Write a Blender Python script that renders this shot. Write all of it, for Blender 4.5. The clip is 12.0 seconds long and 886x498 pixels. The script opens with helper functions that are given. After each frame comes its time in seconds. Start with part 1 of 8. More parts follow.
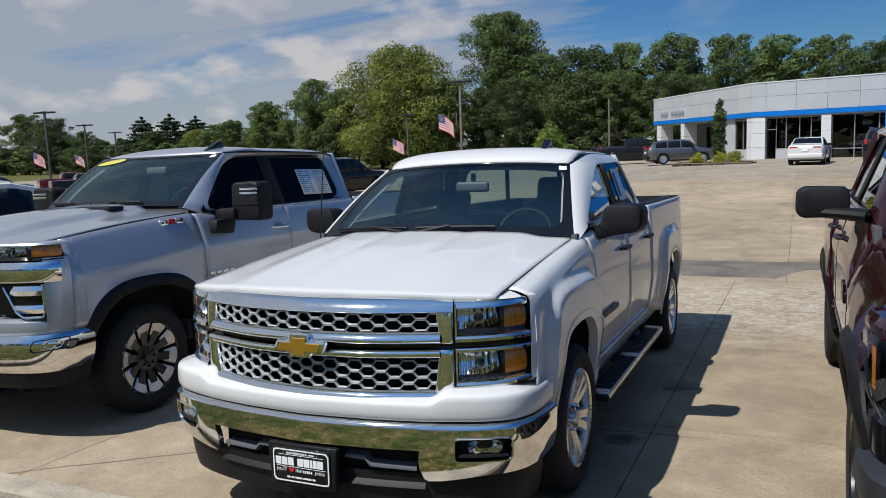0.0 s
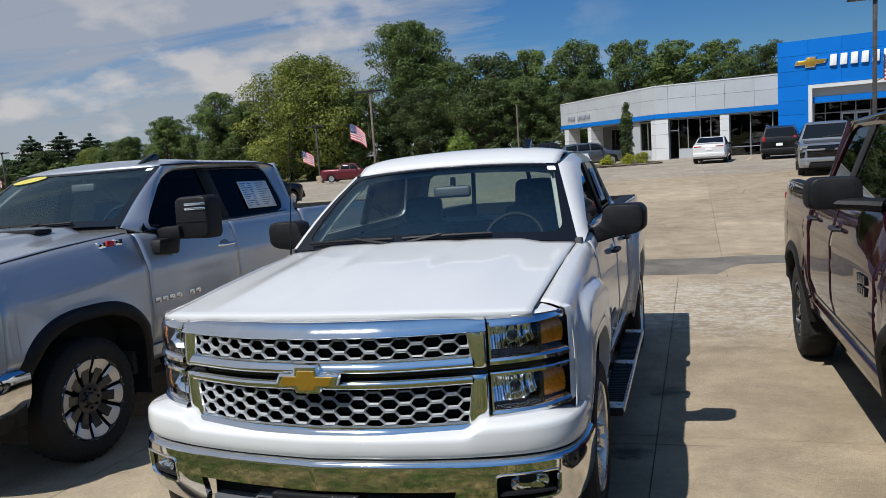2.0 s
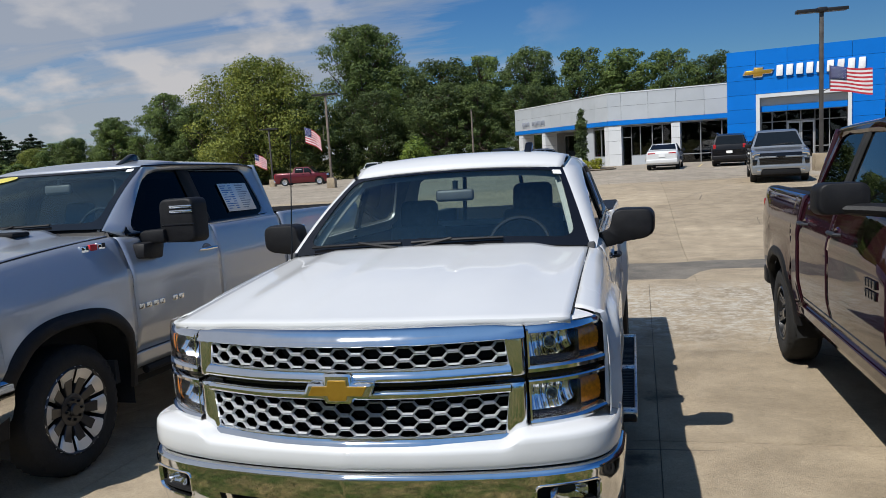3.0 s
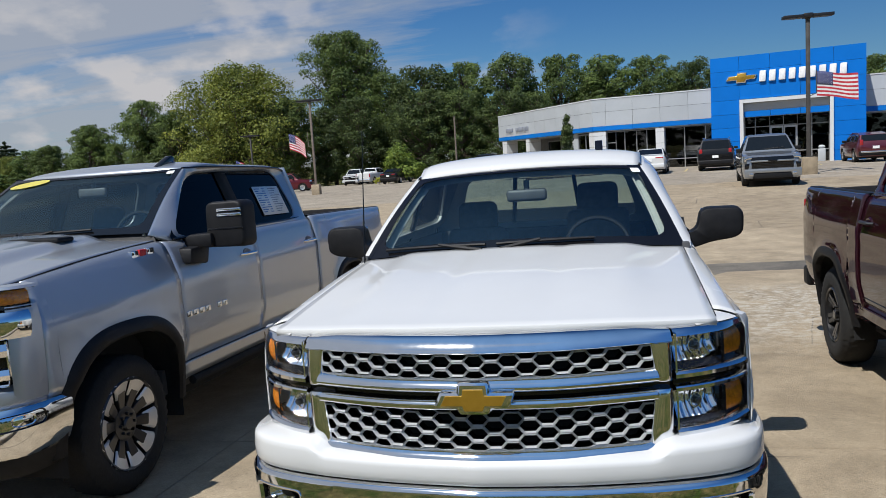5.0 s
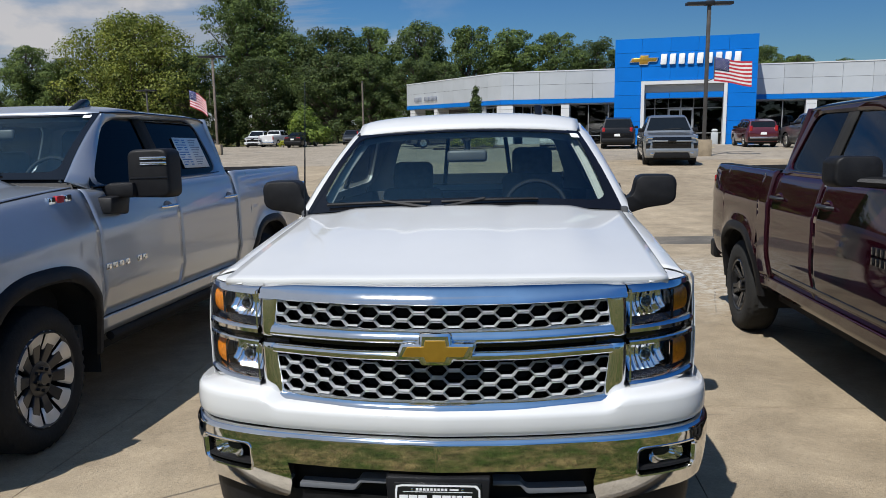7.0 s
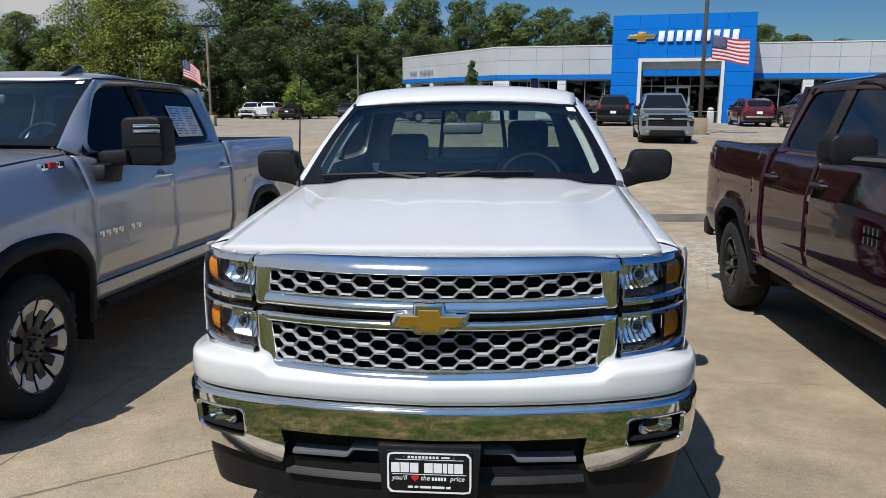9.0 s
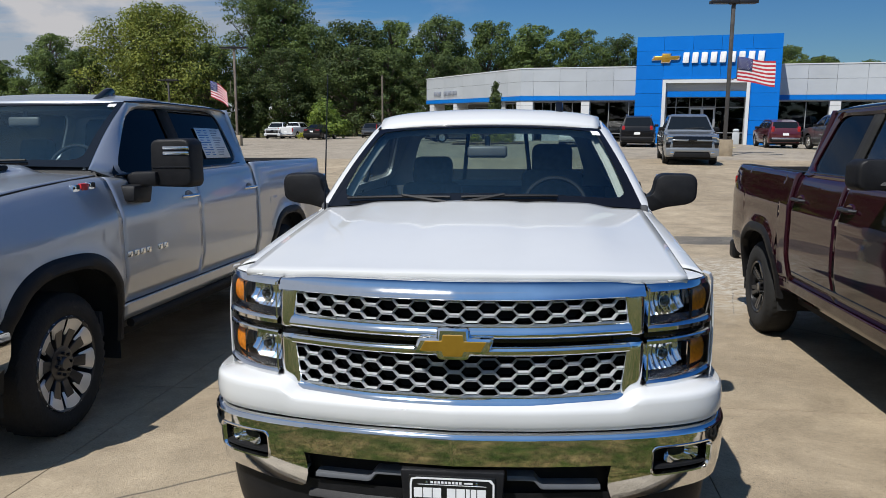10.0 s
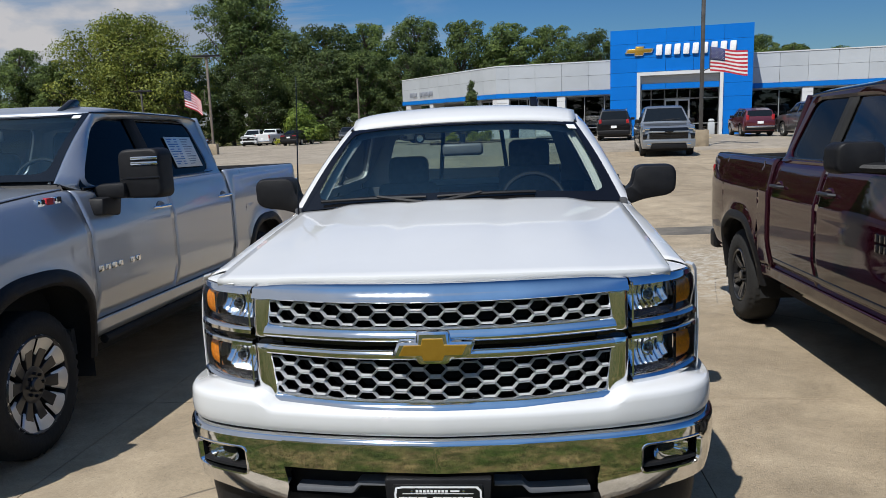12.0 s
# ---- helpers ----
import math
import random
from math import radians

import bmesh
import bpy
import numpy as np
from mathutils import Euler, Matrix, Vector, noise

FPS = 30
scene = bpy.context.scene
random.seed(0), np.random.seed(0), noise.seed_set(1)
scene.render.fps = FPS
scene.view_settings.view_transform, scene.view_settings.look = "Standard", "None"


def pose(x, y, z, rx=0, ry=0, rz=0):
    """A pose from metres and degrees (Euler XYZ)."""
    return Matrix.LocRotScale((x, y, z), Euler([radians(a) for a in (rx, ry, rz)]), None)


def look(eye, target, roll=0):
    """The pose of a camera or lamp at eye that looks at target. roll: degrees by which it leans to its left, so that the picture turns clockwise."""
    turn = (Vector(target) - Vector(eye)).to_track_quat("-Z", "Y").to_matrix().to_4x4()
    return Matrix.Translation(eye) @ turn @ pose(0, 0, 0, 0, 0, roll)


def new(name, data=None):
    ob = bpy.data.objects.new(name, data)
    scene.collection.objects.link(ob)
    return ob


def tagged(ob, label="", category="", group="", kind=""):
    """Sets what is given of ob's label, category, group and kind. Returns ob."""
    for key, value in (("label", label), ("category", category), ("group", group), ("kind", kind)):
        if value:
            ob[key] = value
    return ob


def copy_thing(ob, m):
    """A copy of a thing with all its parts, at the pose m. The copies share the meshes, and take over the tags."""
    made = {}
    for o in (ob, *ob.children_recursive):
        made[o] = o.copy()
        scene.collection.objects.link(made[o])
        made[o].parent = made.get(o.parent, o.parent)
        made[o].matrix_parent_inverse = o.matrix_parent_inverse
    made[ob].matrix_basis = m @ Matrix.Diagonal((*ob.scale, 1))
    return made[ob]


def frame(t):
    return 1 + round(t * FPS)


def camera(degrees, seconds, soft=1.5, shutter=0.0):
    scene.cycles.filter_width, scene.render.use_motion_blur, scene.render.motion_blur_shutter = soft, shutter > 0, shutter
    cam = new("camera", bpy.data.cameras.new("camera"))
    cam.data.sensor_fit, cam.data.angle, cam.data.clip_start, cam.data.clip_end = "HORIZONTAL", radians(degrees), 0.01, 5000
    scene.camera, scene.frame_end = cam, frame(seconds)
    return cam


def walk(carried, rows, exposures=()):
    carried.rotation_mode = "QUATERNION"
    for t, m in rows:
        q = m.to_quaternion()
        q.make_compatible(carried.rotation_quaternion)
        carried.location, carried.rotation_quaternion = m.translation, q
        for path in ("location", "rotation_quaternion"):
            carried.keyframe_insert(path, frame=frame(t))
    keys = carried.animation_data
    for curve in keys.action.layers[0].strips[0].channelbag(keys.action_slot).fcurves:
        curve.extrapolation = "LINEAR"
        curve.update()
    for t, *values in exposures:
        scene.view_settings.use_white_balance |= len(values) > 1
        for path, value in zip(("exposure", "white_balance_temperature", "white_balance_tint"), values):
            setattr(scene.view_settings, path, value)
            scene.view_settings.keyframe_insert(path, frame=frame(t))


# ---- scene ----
cam = camera(60.1, 12.0, soft=0.6)
# seconds, place in metres, turn in degrees
PATH = [
    (0, 2.055, -2.825, 1.880, 82.38, 2.16, 24.85),
    (0.5, 1.850, -2.869, 1.878, 81.24, 2.19, 22.91),
    (1, 1.730, -2.855, 1.874, 81.38, 3.22, 21.18),
    (1.5, 1.598, -2.730, 1.856, 82.29, 4.17, 19.64),
    (2, 1.460, -2.619, 1.858, 82.72, 3.91, 17.94),
    (2.5, 1.318, -2.593, 1.856, 82.79, 3.34, 15.93),
    (3, 1.118, -2.624, 1.866, 82.84, 3.38, 14.34),
    (3.5, 0.965, -2.639, 1.854, 83.10, 3.67, 13.90),
    (3.7, 0.886, -2.616, 1.846, 83.24, 3.87, 14.06),
    (5.3, 0.422, -2.579, 1.851, 83.11, 3.38, 11.47),
    (5.5, 0.366, -2.601, 1.838, 82.63, 3.03, 10.14),
    (6, 0.299, -2.598, 1.791, 81.38, 1.92, 7.24),
    (6.5, 0.286, -2.603, 1.785, 80.82, 1.28, 5.87),
    (7, 0.275, -2.610, 1.792, 80.68, 0.77, 5.63),
    (9, 0.271, -2.616, 1.775, 78.83, -0.14, 5.30),
    (9.5, 0.269, -2.615, 1.782, 79.46, -0.11, 6.05),
    (10, 0.264, -2.625, 1.795, 80.30, -0.27, 7.03),
    (10.5, 0.264, -2.629, 1.798, 80.84, -0.15, 7.65),
    (11, 0.253, -2.628, 1.797, 81.04, 0.14, 7.48),
    (11.5, 0.272, -2.614, 1.797, 80.79, 1.00, 6.50),
    (12, 0.278, -2.538, 1.780, 80.33, 1.85, 5.35),
]
EXPOSURE = [(0, 0.03, 6480, 10), (12, 0.03, 6480, 10)]
walk(cam, [(t, pose(*p)) for t, *p in PATH], EXPOSURE)

# the parking rows lie on a gently tilted plane: LOT takes level plan coordinates onto it
LOT = Matrix(((0.99994, 0.00019, -0.01076, 0), (0.00019, 0.99941, 0.03447, 0), (0.01076, -0.03447, 0.99935, 0), (0, 0, 0, 1)))

# ---- light ----
SUN_TO = Vector((-0.335, -0.55, 1.0)).normalized()
SUN_ELEV = math.asin(SUN_TO.z)
world = bpy.data.worlds.new("sky")
world.use_nodes = True
scene.world = world
wt = world.node_tree
wt.nodes.clear()


def wnode(kind, **inputs):
    n = wt.nodes.new(kind)
    for k, v in inputs.items():
        n.inputs[k].default_value = v
    return n


sky = wnode("ShaderNodeTexSky")
sky.sky_type, sky.sun_disc = "NISHITA", False
sky.sun_elevation, sky.sun_rotation = SUN_ELEV, math.pi - 0.547
sky.air_density, sky.dust_density, sky.ozone_density = 1.0, 0.3, 3.0
# thin cirrus drawn on a flat layer far above, and low cumulus near the horizon
tc = wnode("ShaderNodeTexCoord")
sep = wnode("ShaderNodeSeparateXYZ")
wt.links.new(tc.outputs["Generated"], sep.inputs[0])
up = wnode("ShaderNodeMath")
up.operation = "MAXIMUM"
up.inputs[1].default_value = 0.02
wt.links.new(sep.outputs["Z"], up.inputs[0])
addz = wnode("ShaderNodeMath")
addz.operation = "ADD"
addz.inputs[1].default_value = 0.12
wt.links.new(up.outputs[0], addz.inputs[0])
divs = []
for axis in "XY":
    d = wnode("ShaderNodeMath")
    d.operation = "DIVIDE"
    wt.links.new(sep.outputs[axis], d.inputs[0])
    wt.links.new(addz.outputs[0], d.inputs[1])
    divs.append(d)
comb = wnode("ShaderNodeCombineXYZ")
wt.links.new(divs[0].outputs[0], comb.inputs[0])
wt.links.new(divs[1].outputs[0], comb.inputs[1])
mapn = wnode("ShaderNodeMapping")
mapn.inputs["Rotation"].default_value = (0, 0, radians(12))
mapn.inputs["Scale"].default_value = (0.55, 1.5, 1)
mapn.inputs["Location"].default_value = (1.15, 0.4, 0)
wt.links.new(comb.outputs[0], mapn.inputs[0])
cirrus = wnode("ShaderNodeTexNoise", Scale=1.0, Detail=9.0, Roughness=0.62, Distortion=0.5)
wt.links.new(mapn.outputs[0], cirrus.inputs["Vector"])
cover = wnode("ShaderNodeTexNoise", Scale=0.33, Detail=2.0, Roughness=0.5)
map2 = wnode("ShaderNodeMapping")
map2.inputs["Location"].default_value = (2.3, 0.1, 0)
wt.links.new(comb.outputs[0], map2.inputs[0])
wt.links.new(map2.outputs[0], cover.inputs["Vector"])
both = wnode("ShaderNodeMath")
both.operation = "ADD"
wt.links.new(cirrus.outputs["Fac"], both.inputs[0])
west = wnode("ShaderNodeMath")
west.operation = "MULTIPLY_ADD"
west.inputs[1].default_value, west.inputs[2].default_value = -0.62, -0.185
wt.links.new(sep.outputs["X"], west.inputs[0])
covered = wnode("ShaderNodeMath")
covered.operation = "ADD"
wt.links.new(cover.outputs["Fac"], covered.inputs[0])
south = wnode("ShaderNodeMapRange")
south.inputs["From Min"].default_value, south.inputs["From Max"].default_value, south.inputs["To Max"].default_value = 0.45, -0.75, 0.04
wt.links.new(sep.outputs["Y"], south.inputs["Value"])
drift = wnode("ShaderNodeMath")
drift.operation = "ADD"
wt.links.new(west.outputs[0], drift.inputs[0])
wt.links.new(south.outputs[0], drift.inputs[1])
wt.links.new(drift.outputs[0], covered.inputs[1])
wt.links.new(covered.outputs[0], both.inputs[1])
ramp = wnode("ShaderNodeMapRange")
ramp.inputs["From Min"].default_value = 0.94
ramp.inputs["From Max"].default_value = 1.20
ramp.inputs["To Max"].default_value = 0.84
wt.links.new(both.outputs[0], ramp.inputs["Value"])
mixc = wt.nodes.new("ShaderNodeMix")
mixc.data_type = "RGBA"
wt.links.new(ramp.outputs[0], mixc.inputs["Factor"])
sat = wnode("ShaderNodeHueSaturation", Saturation=1.30, Value=1.36)
wt.links.new(sky.outputs[0], sat.inputs["Color"])
tint = wt.nodes.new("ShaderNodeMix")
tint.data_type, tint.blend_type = "RGBA", "MULTIPLY"
tint.inputs["Factor"].default_value = 1.0
tint.inputs["B"].default_value = (0.72, 1.0, 1.30, 1)
wt.links.new(sat.outputs[0], tint.inputs["A"])
# haze brightens the sky towards the sun
toward = wnode("ShaderNodeVectorMath")
toward.operation = "DOT_PRODUCT"
toward.inputs[1].default_value = SUN_TO
wt.links.new(tc.outputs["Generated"], toward.inputs[0])
glow = wnode("ShaderNodeMapRange")
glow.interpolation_type = "SMOOTHSTEP"
glow.inputs["From Min"].default_value, glow.inputs["From Max"].default_value = 0.40, 0.92
glow.inputs["To Min"].default_value, glow.inputs["To Max"].default_value = 0.0, 0.9
wt.links.new(toward.outputs["Value"], glow.inputs["Value"])
hazy = wt.nodes.new("ShaderNodeMix")
hazy.data_type = "RGBA"
hazy.inputs["B"].default_value = (4.6, 8.9, 16.4, 1)
wt.links.new(tint.outputs["Result"], hazy.inputs["A"])
wt.links.new(glow.outputs[0], hazy.inputs["Factor"])
wt.links.new(hazy.outputs["Result"], mixc.inputs["A"])
mixc.inputs["B"].default_value = (9.2, 9.9, 11.2, 1)
# heaped fair-weather clouds low in the west
map3 = wnode("ShaderNodeMapping")
map3.inputs["Scale"].default_value = (7.0, 7.0, 15.0)
map3.inputs["Location"].default_value = (0.4, 0.0, 0.3)
wt.links.new(tc.outputs["Generated"], map3.inputs[0])
puff = wnode("ShaderNodeTexNoise", Scale=1.0, Detail=7.0, Roughness=0.5)
wt.links.new(map3.outputs[0], puff.inputs["Vector"])
puff_r = wnode("ShaderNodeMapRange")
puff_r.inputs["From Min"].default_value, puff_r.inputs["From Max"].default_value, puff_r.inputs["To Max"].default_value = 0.505, 0.60, 0.9
wt.links.new(puff.outputs["Fac"], puff_r.inputs["Value"])
low = wnode("ShaderNodeMapRange")
low.inputs["From Min"].default_value, low.inputs["From Max"].default_value = 0.30, 0.12
wt.links.new(sep.outputs["Z"], low.inputs["Value"])
side = wnode("ShaderNodeMapRange")
side.inputs["From Min"].default_value, side.inputs["From Max"].default_value = -0.05, -0.40
wt.links.new(sep.outputs["X"], side.inputs["Value"])
pm = []
for a, b in ((puff_r.outputs[0], low.outputs[0]), (None, side.outputs[0])):
    mu = wnode("ShaderNodeMath")
    mu.operation = "MULTIPLY"
    wt.links.new(a if a else pm[-1].outputs[0], mu.inputs[0])
    wt.links.new(b, mu.inputs[1])
    pm.append(mu)
heap = wt.nodes.new("ShaderNodeMix")
heap.data_type = "RGBA"
wt.links.new(pm[-1].outputs[0], heap.inputs["Factor"])
wt.links.new(mixc.outputs["Result"], heap.inputs["A"])
heap.inputs["B"].default_value = (14.2, 13.9, 14.1, 1)
bg = wnode("ShaderNodeBackground", Strength=0.039)
wt.links.new(heap.outputs["Result"], bg.inputs["Color"])
wout = wnode("ShaderNodeOutputWorld")
wt.links.new(bg.outputs[0], wout.inputs["Surface"])

sun = new("sun", bpy.data.lights.new("sun", "SUN"))
sun.data.energy, sun.data.angle, sun.data.color = 5.0, radians(0.53), (1.0, 0.985, 0.955)
sun.matrix_basis = look(SUN_TO * 50, (0, 0, 0))

# ---- materials ----
def base_mat(name):
    m = bpy.data.materials.new(name)
    m.use_nodes = True
    nt = m.node_tree
    return m, nt, nt.nodes["Principled BSDF"]


def node(nt, kind, links=(), **inputs):
    n = nt.nodes.new(kind)
    for k, v in inputs.items():
        n.inputs[k.replace("_", " ")].default_value = v
    for src, dst in links:
        nt.links.new(src, n.inputs[dst])
    return n


def rgb(c):
    return (*c, 1.0)


def coords(nt, kind="Object"):
    return nt.nodes.new("ShaderNodeTexCoord").outputs[kind]


def ramp2(nt, value, a, b, p0=0.35, p1=0.65):
    r = nt.nodes.new("ShaderNodeValToRGB")
    r.color_ramp.elements[0].position, r.color_ramp.elements[1].position = p0, p1
    r.color_ramp.elements[0].color, r.color_ramp.elements[1].color = rgb(a), rgb(b)
    nt.links.new(value, r.inputs[0])
    return r.outputs[0]


def mixrgb(nt, fac, a, b, mode="MIX"):
    m = nt.nodes.new("ShaderNodeMix")
    m.data_type, m.blend_type = "RGBA", mode
    for sock, v in (("Factor", fac), ("A", a), ("B", b)):
        if isinstance(v, (int, float)):
            m.inputs[sock].default_value = v
        elif isinstance(v, tuple):
            m.inputs[sock].default_value = rgb(v)
        else:
            nt.links.new(v, m.inputs[sock])
    return m.outputs["Result"]


def noise_fac(nt, scale, detail=4.0, rough=0.55, vec=None, dist=0.0):
    n = node(nt, "ShaderNodeTexNoise", Scale=scale, Detail=detail, Roughness=rough, Distortion=dist)
    nt.links.new(vec if vec is not None else coords(nt), n.inputs["Vector"])
    return n.outputs["Fac"]


def bump(nt, height, strength, distance, shader):
    b = node(nt, "ShaderNodeBump", Strength=strength, Distance=distance)
    nt.links.new(height, b.inputs["Height"])
    nt.links.new(b.outputs[0], shader.inputs["Normal"])


def plain(name, a, b=None, rough=0.5, metal=0.0, scale=8.0, coat=0.0, bumps=0.0, spec=0.5):
    """A surface of two close colours in soft patches, with fine grain and faint relief."""
    m, nt, s = base_mat(name)
    b = b or tuple(c * 0.85 for c in a)
    big = noise_fac(nt, scale, 5)
    nt.links.new(ramp2(nt, big, b, a), s.inputs["Base Color"])
    s.inputs["Metallic"].default_value = metal
    s.inputs["Specular IOR Level"].default_value = spec
    fine = noise_fac(nt, scale * 9, 3)
    mr = node(nt, "ShaderNodeMapRange", [(fine, "Value")], To_Min=max(rough - 0.06, 0.02), To_Max=min(rough + 0.08, 1))
    nt.links.new(mr.outputs[0], s.inputs["Roughness"])
    s.inputs["Coat Weight"].default_value = coat
    s.inputs["Coat Roughness"].default_value = 0.04
    if bumps:
        bump(nt, fine, bumps, 0.01, s)
    return m


def paint(name, col, metal=0.0, rough=0.4, flake=0.0, spec=0.5, coat_ior=1.5, blur=0.0):
    """Clear-coated car paint with faint dust and orange peel."""
    m, nt, s = base_mat(name)
    dust = noise_fac(nt, 2.2, 6, 0.6)
    dirty = tuple(c * 0.96 + 0.003 for c in col)
    c = ramp2(nt, dust, dirty, col, 0.3, 0.6)
    if flake:
        v = node(nt, "ShaderNodeTexVoronoi", [(coords(nt), "Vector")], Scale=900.0)
        c = mixrgb(nt, flake, c, v.outputs["Color"], "SOFT_LIGHT")
    nt.links.new(c, s.inputs["Base Color"])
    s.inputs["Metallic"].default_value, s.inputs["Roughness"].default_value = metal, rough
    s.inputs["Coat Weight"].default_value = 1.0
    mr = node(nt, "ShaderNodeMapRange", [(dust, "Value")], To_Min=0.005 + blur, To_Max=0.035 + blur)
    nt.links.new(mr.outputs[0], s.inputs["Coat Roughness"])
    s.inputs["Coat IOR"].default_value = coat_ior
    s.inputs["Specular IOR Level"].default_value = spec
    peel = noise_fac(nt, 160, 2)
    b = node(nt, "ShaderNodeBump", Strength=0.02, Distance=0.002)
    nt.links.new(peel, b.inputs["Height"])
    nt.links.new(b.outputs[0], s.inputs["Coat Normal"])
    return m


def metal_mat(name, col, rough, wob=0.0):
    m, nt, s = base_mat(name)
    d = noise_fac(nt, 5, 5)
    nt.links.new(ramp2(nt, d, tuple(c * 0.9 for c in col), col), s.inputs["Base Color"])
    s.inputs["Metallic"].default_value = 1.0
    mr = node(nt, "ShaderNodeMapRange", [(noise_fac(nt, 40, 3), "Value")], To_Min=rough * 0.7, To_Max=rough * 1.4)
    nt.links.new(mr.outputs[0], s.inputs["Roughness"])
    if wob:
        bump(nt, noise_fac(nt, 9, 2), wob, 0.01, s)
    return m


def glass(name, tint, gloss=1.0, edge=0.045, dust=0.0, coat=(1.0, 1.0, 1.0)):
    """A thin pane: tinted see-through, with the mirror of its surface."""
    m = bpy.data.materials.new(name)
    m.use_nodes = True
    nt = m.node_tree
    nt.nodes.clear()
    out = nt.nodes.new("ShaderNodeOutputMaterial")
    tr = node(nt, "ShaderNodeBsdfTransparent", Color=rgb(tint))
    gl = node(nt, "ShaderNodeBsdfGlossy", Color=rgb([gloss * c for c in coat]), Roughness=0.01)
    lw = node(nt, "ShaderNodeLayerWeight", Blend=0.5)
    pw = node(nt, "ShaderNodeMath", [(lw.outputs["Facing"], 0)])
    pw.operation = "POWER"
    pw.inputs[1].default_value = 5.0
    fr = node(nt, "ShaderNodeMapRange", [(pw.outputs[0], "Value")], To_Min=edge, To_Max=1.0)
    mx = node(nt, "ShaderNodeMixShader", [(fr.outputs[0], "Fac"), (tr.outputs[0], 1), (gl.outputs[0], 2)])
    if dust:
        df = node(nt, "ShaderNodeBsdfDiffuse", Color=rgb((0.30, 0.53, 0.60)))
        film = node(nt, "ShaderNodeMapRange", [(noise_fac(nt, 3.0, 5, 0.6), "Value")], From_Min=0.3, From_Max=0.7, To_Min=dust * 0.8, To_Max=dust * 1.2)
        mx = node(nt, "ShaderNodeMixShader", [(film.outputs[0], "Fac"), (mx.outputs[0], 1), (df.outputs[0], 2)])
    nt.links.new(mx.outputs[0], out.inputs["Surface"])
    return m


def concrete_mat(name, dark, light):
    m, nt, s = base_mat(name)
    geo = nt.nodes.new("ShaderNodeNewGeometry").outputs["Position"]
    info = nt.nodes.new("ShaderNodeObjectInfo")
    big = noise_fac(nt, 0.35, 6, 0.6, geo, 0.4)
    mid = noise_fac(nt, 2.4, 7, 0.65, geo, 0.2)
    fine = noise_fac(nt, 45, 4, 0.7, geo)
    grit = noise_fac(nt, 260, 2, 0.6, geo)
    c = ramp2(nt, big, dark, light, 0.3, 0.7)
    c2 = ramp2(nt, mid, (0.74, 0.73, 0.71), (1.08, 1.06, 1.03), 0.3, 0.72)
    c = mixrgb(nt, 1.0, c, c2, "MULTIPLY")
    c3 = ramp2(nt, fine, (0.80, 0.79, 0.77), (1.1, 1.1, 1.1), 0.3, 0.7)
    c = mixrgb(nt, 0.75, c, c3, "MULTIPLY")
    c4 = ramp2(nt, grit, (0.60, 0.59, 0.57), (1.18, 1.18, 1.18), 0.35, 0.65)
    c = mixrgb(nt, 0.7, c, c4, "MULTIPLY")
    speck = ramp2(nt, noise_fac(nt, 90, 3, 0.7, geo), (1, 1, 1), (0, 0, 0), 0.30, 0.38)
    c = mixrgb(nt, speck, c, (0.13, 0.115, 0.09))
    blot = ramp2(nt, noise_fac(nt, 1.1, 6, 0.7, geo, 0.8), (0.78, 0.77, 0.75), (1.06, 1.06, 1.05), 0.36, 0.58)
    c = mixrgb(nt, 0.8, c, blot, "MULTIPLY")
    # each pour has its own tone
    pour = node(nt, "ShaderNodeMapRange", [(info.outputs["Random"], "Value")], To_Min=0.9, To_Max=1.07)
    c = mixrgb(nt, 1.0, c, pour.outputs[0], "MULTIPLY")
    # hairline cracks and oil spots
    wob = mixrgb(nt, 0.06, geo, node(nt, "ShaderNodeTexNoise", [(geo, "Vector")], Scale=3.0, Detail=5.0).outputs["Color"], "ADD")
    cr = node(nt, "ShaderNodeTexVoronoi", [(wob, "Vector")], Scale=0.33)
    cr.feature = "DISTANCE_TO_EDGE"
    crack = ramp2(nt, cr.outputs["Distance"], (1, 1, 1), (0, 0, 0), 0.001, 0.004)
    sparse = ramp2(nt, noise_fac(nt, 0.5, 3, 0.5, geo), (0, 0, 0), (1, 1, 1), 0.50, 0.56)
    cfac = mixrgb(nt, 1.0, crack, sparse, "MULTIPLY")
    c = mixrgb(nt, cfac, c, (0.11, 0.09, 0.07))
    spot = ramp2(nt, noise_fac(nt, 0.9, 4, 0.55, geo, 1.0), (0, 0, 0), (0.45, 0.45, 0.45), 0.66, 0.78)
    c = mixrgb(nt, spot, c, (0.15, 0.13, 0.105))
    # a scaled, pitted stretch across the aisle and a few drips of oil
    sp = node(nt, "ShaderNodeSeparateXYZ", [(geo, "Vector")])
    ys = node(nt, "ShaderNodeMapRange", [(sp.outputs["Y"], "Value")], From_Min=4.6, From_Max=6.2)
    ye = node(nt, "ShaderNodeMapRange", [(sp.outputs["Y"], "Value")], From_Min=8.6, From_Max=9.6, To_Min=1.0, To_Max=0.0)
    pit = ramp2(nt, noise_fac(nt, 9, 8, 0.75, geo, 0.6), (0, 0, 0), (1, 1, 1), 0.46, 0.60)
    pit = mixrgb(nt, 1.0, mixrgb(nt, 1.0, pit, ys.outputs[0], "MULTIPLY"), ye.outputs[0], "MULTIPLY")
    c = mixrgb(nt, pit, c, (0.46, 0.415, 0.34))
    blur = noise_fac(nt, 7, 4, 0.6, geo)
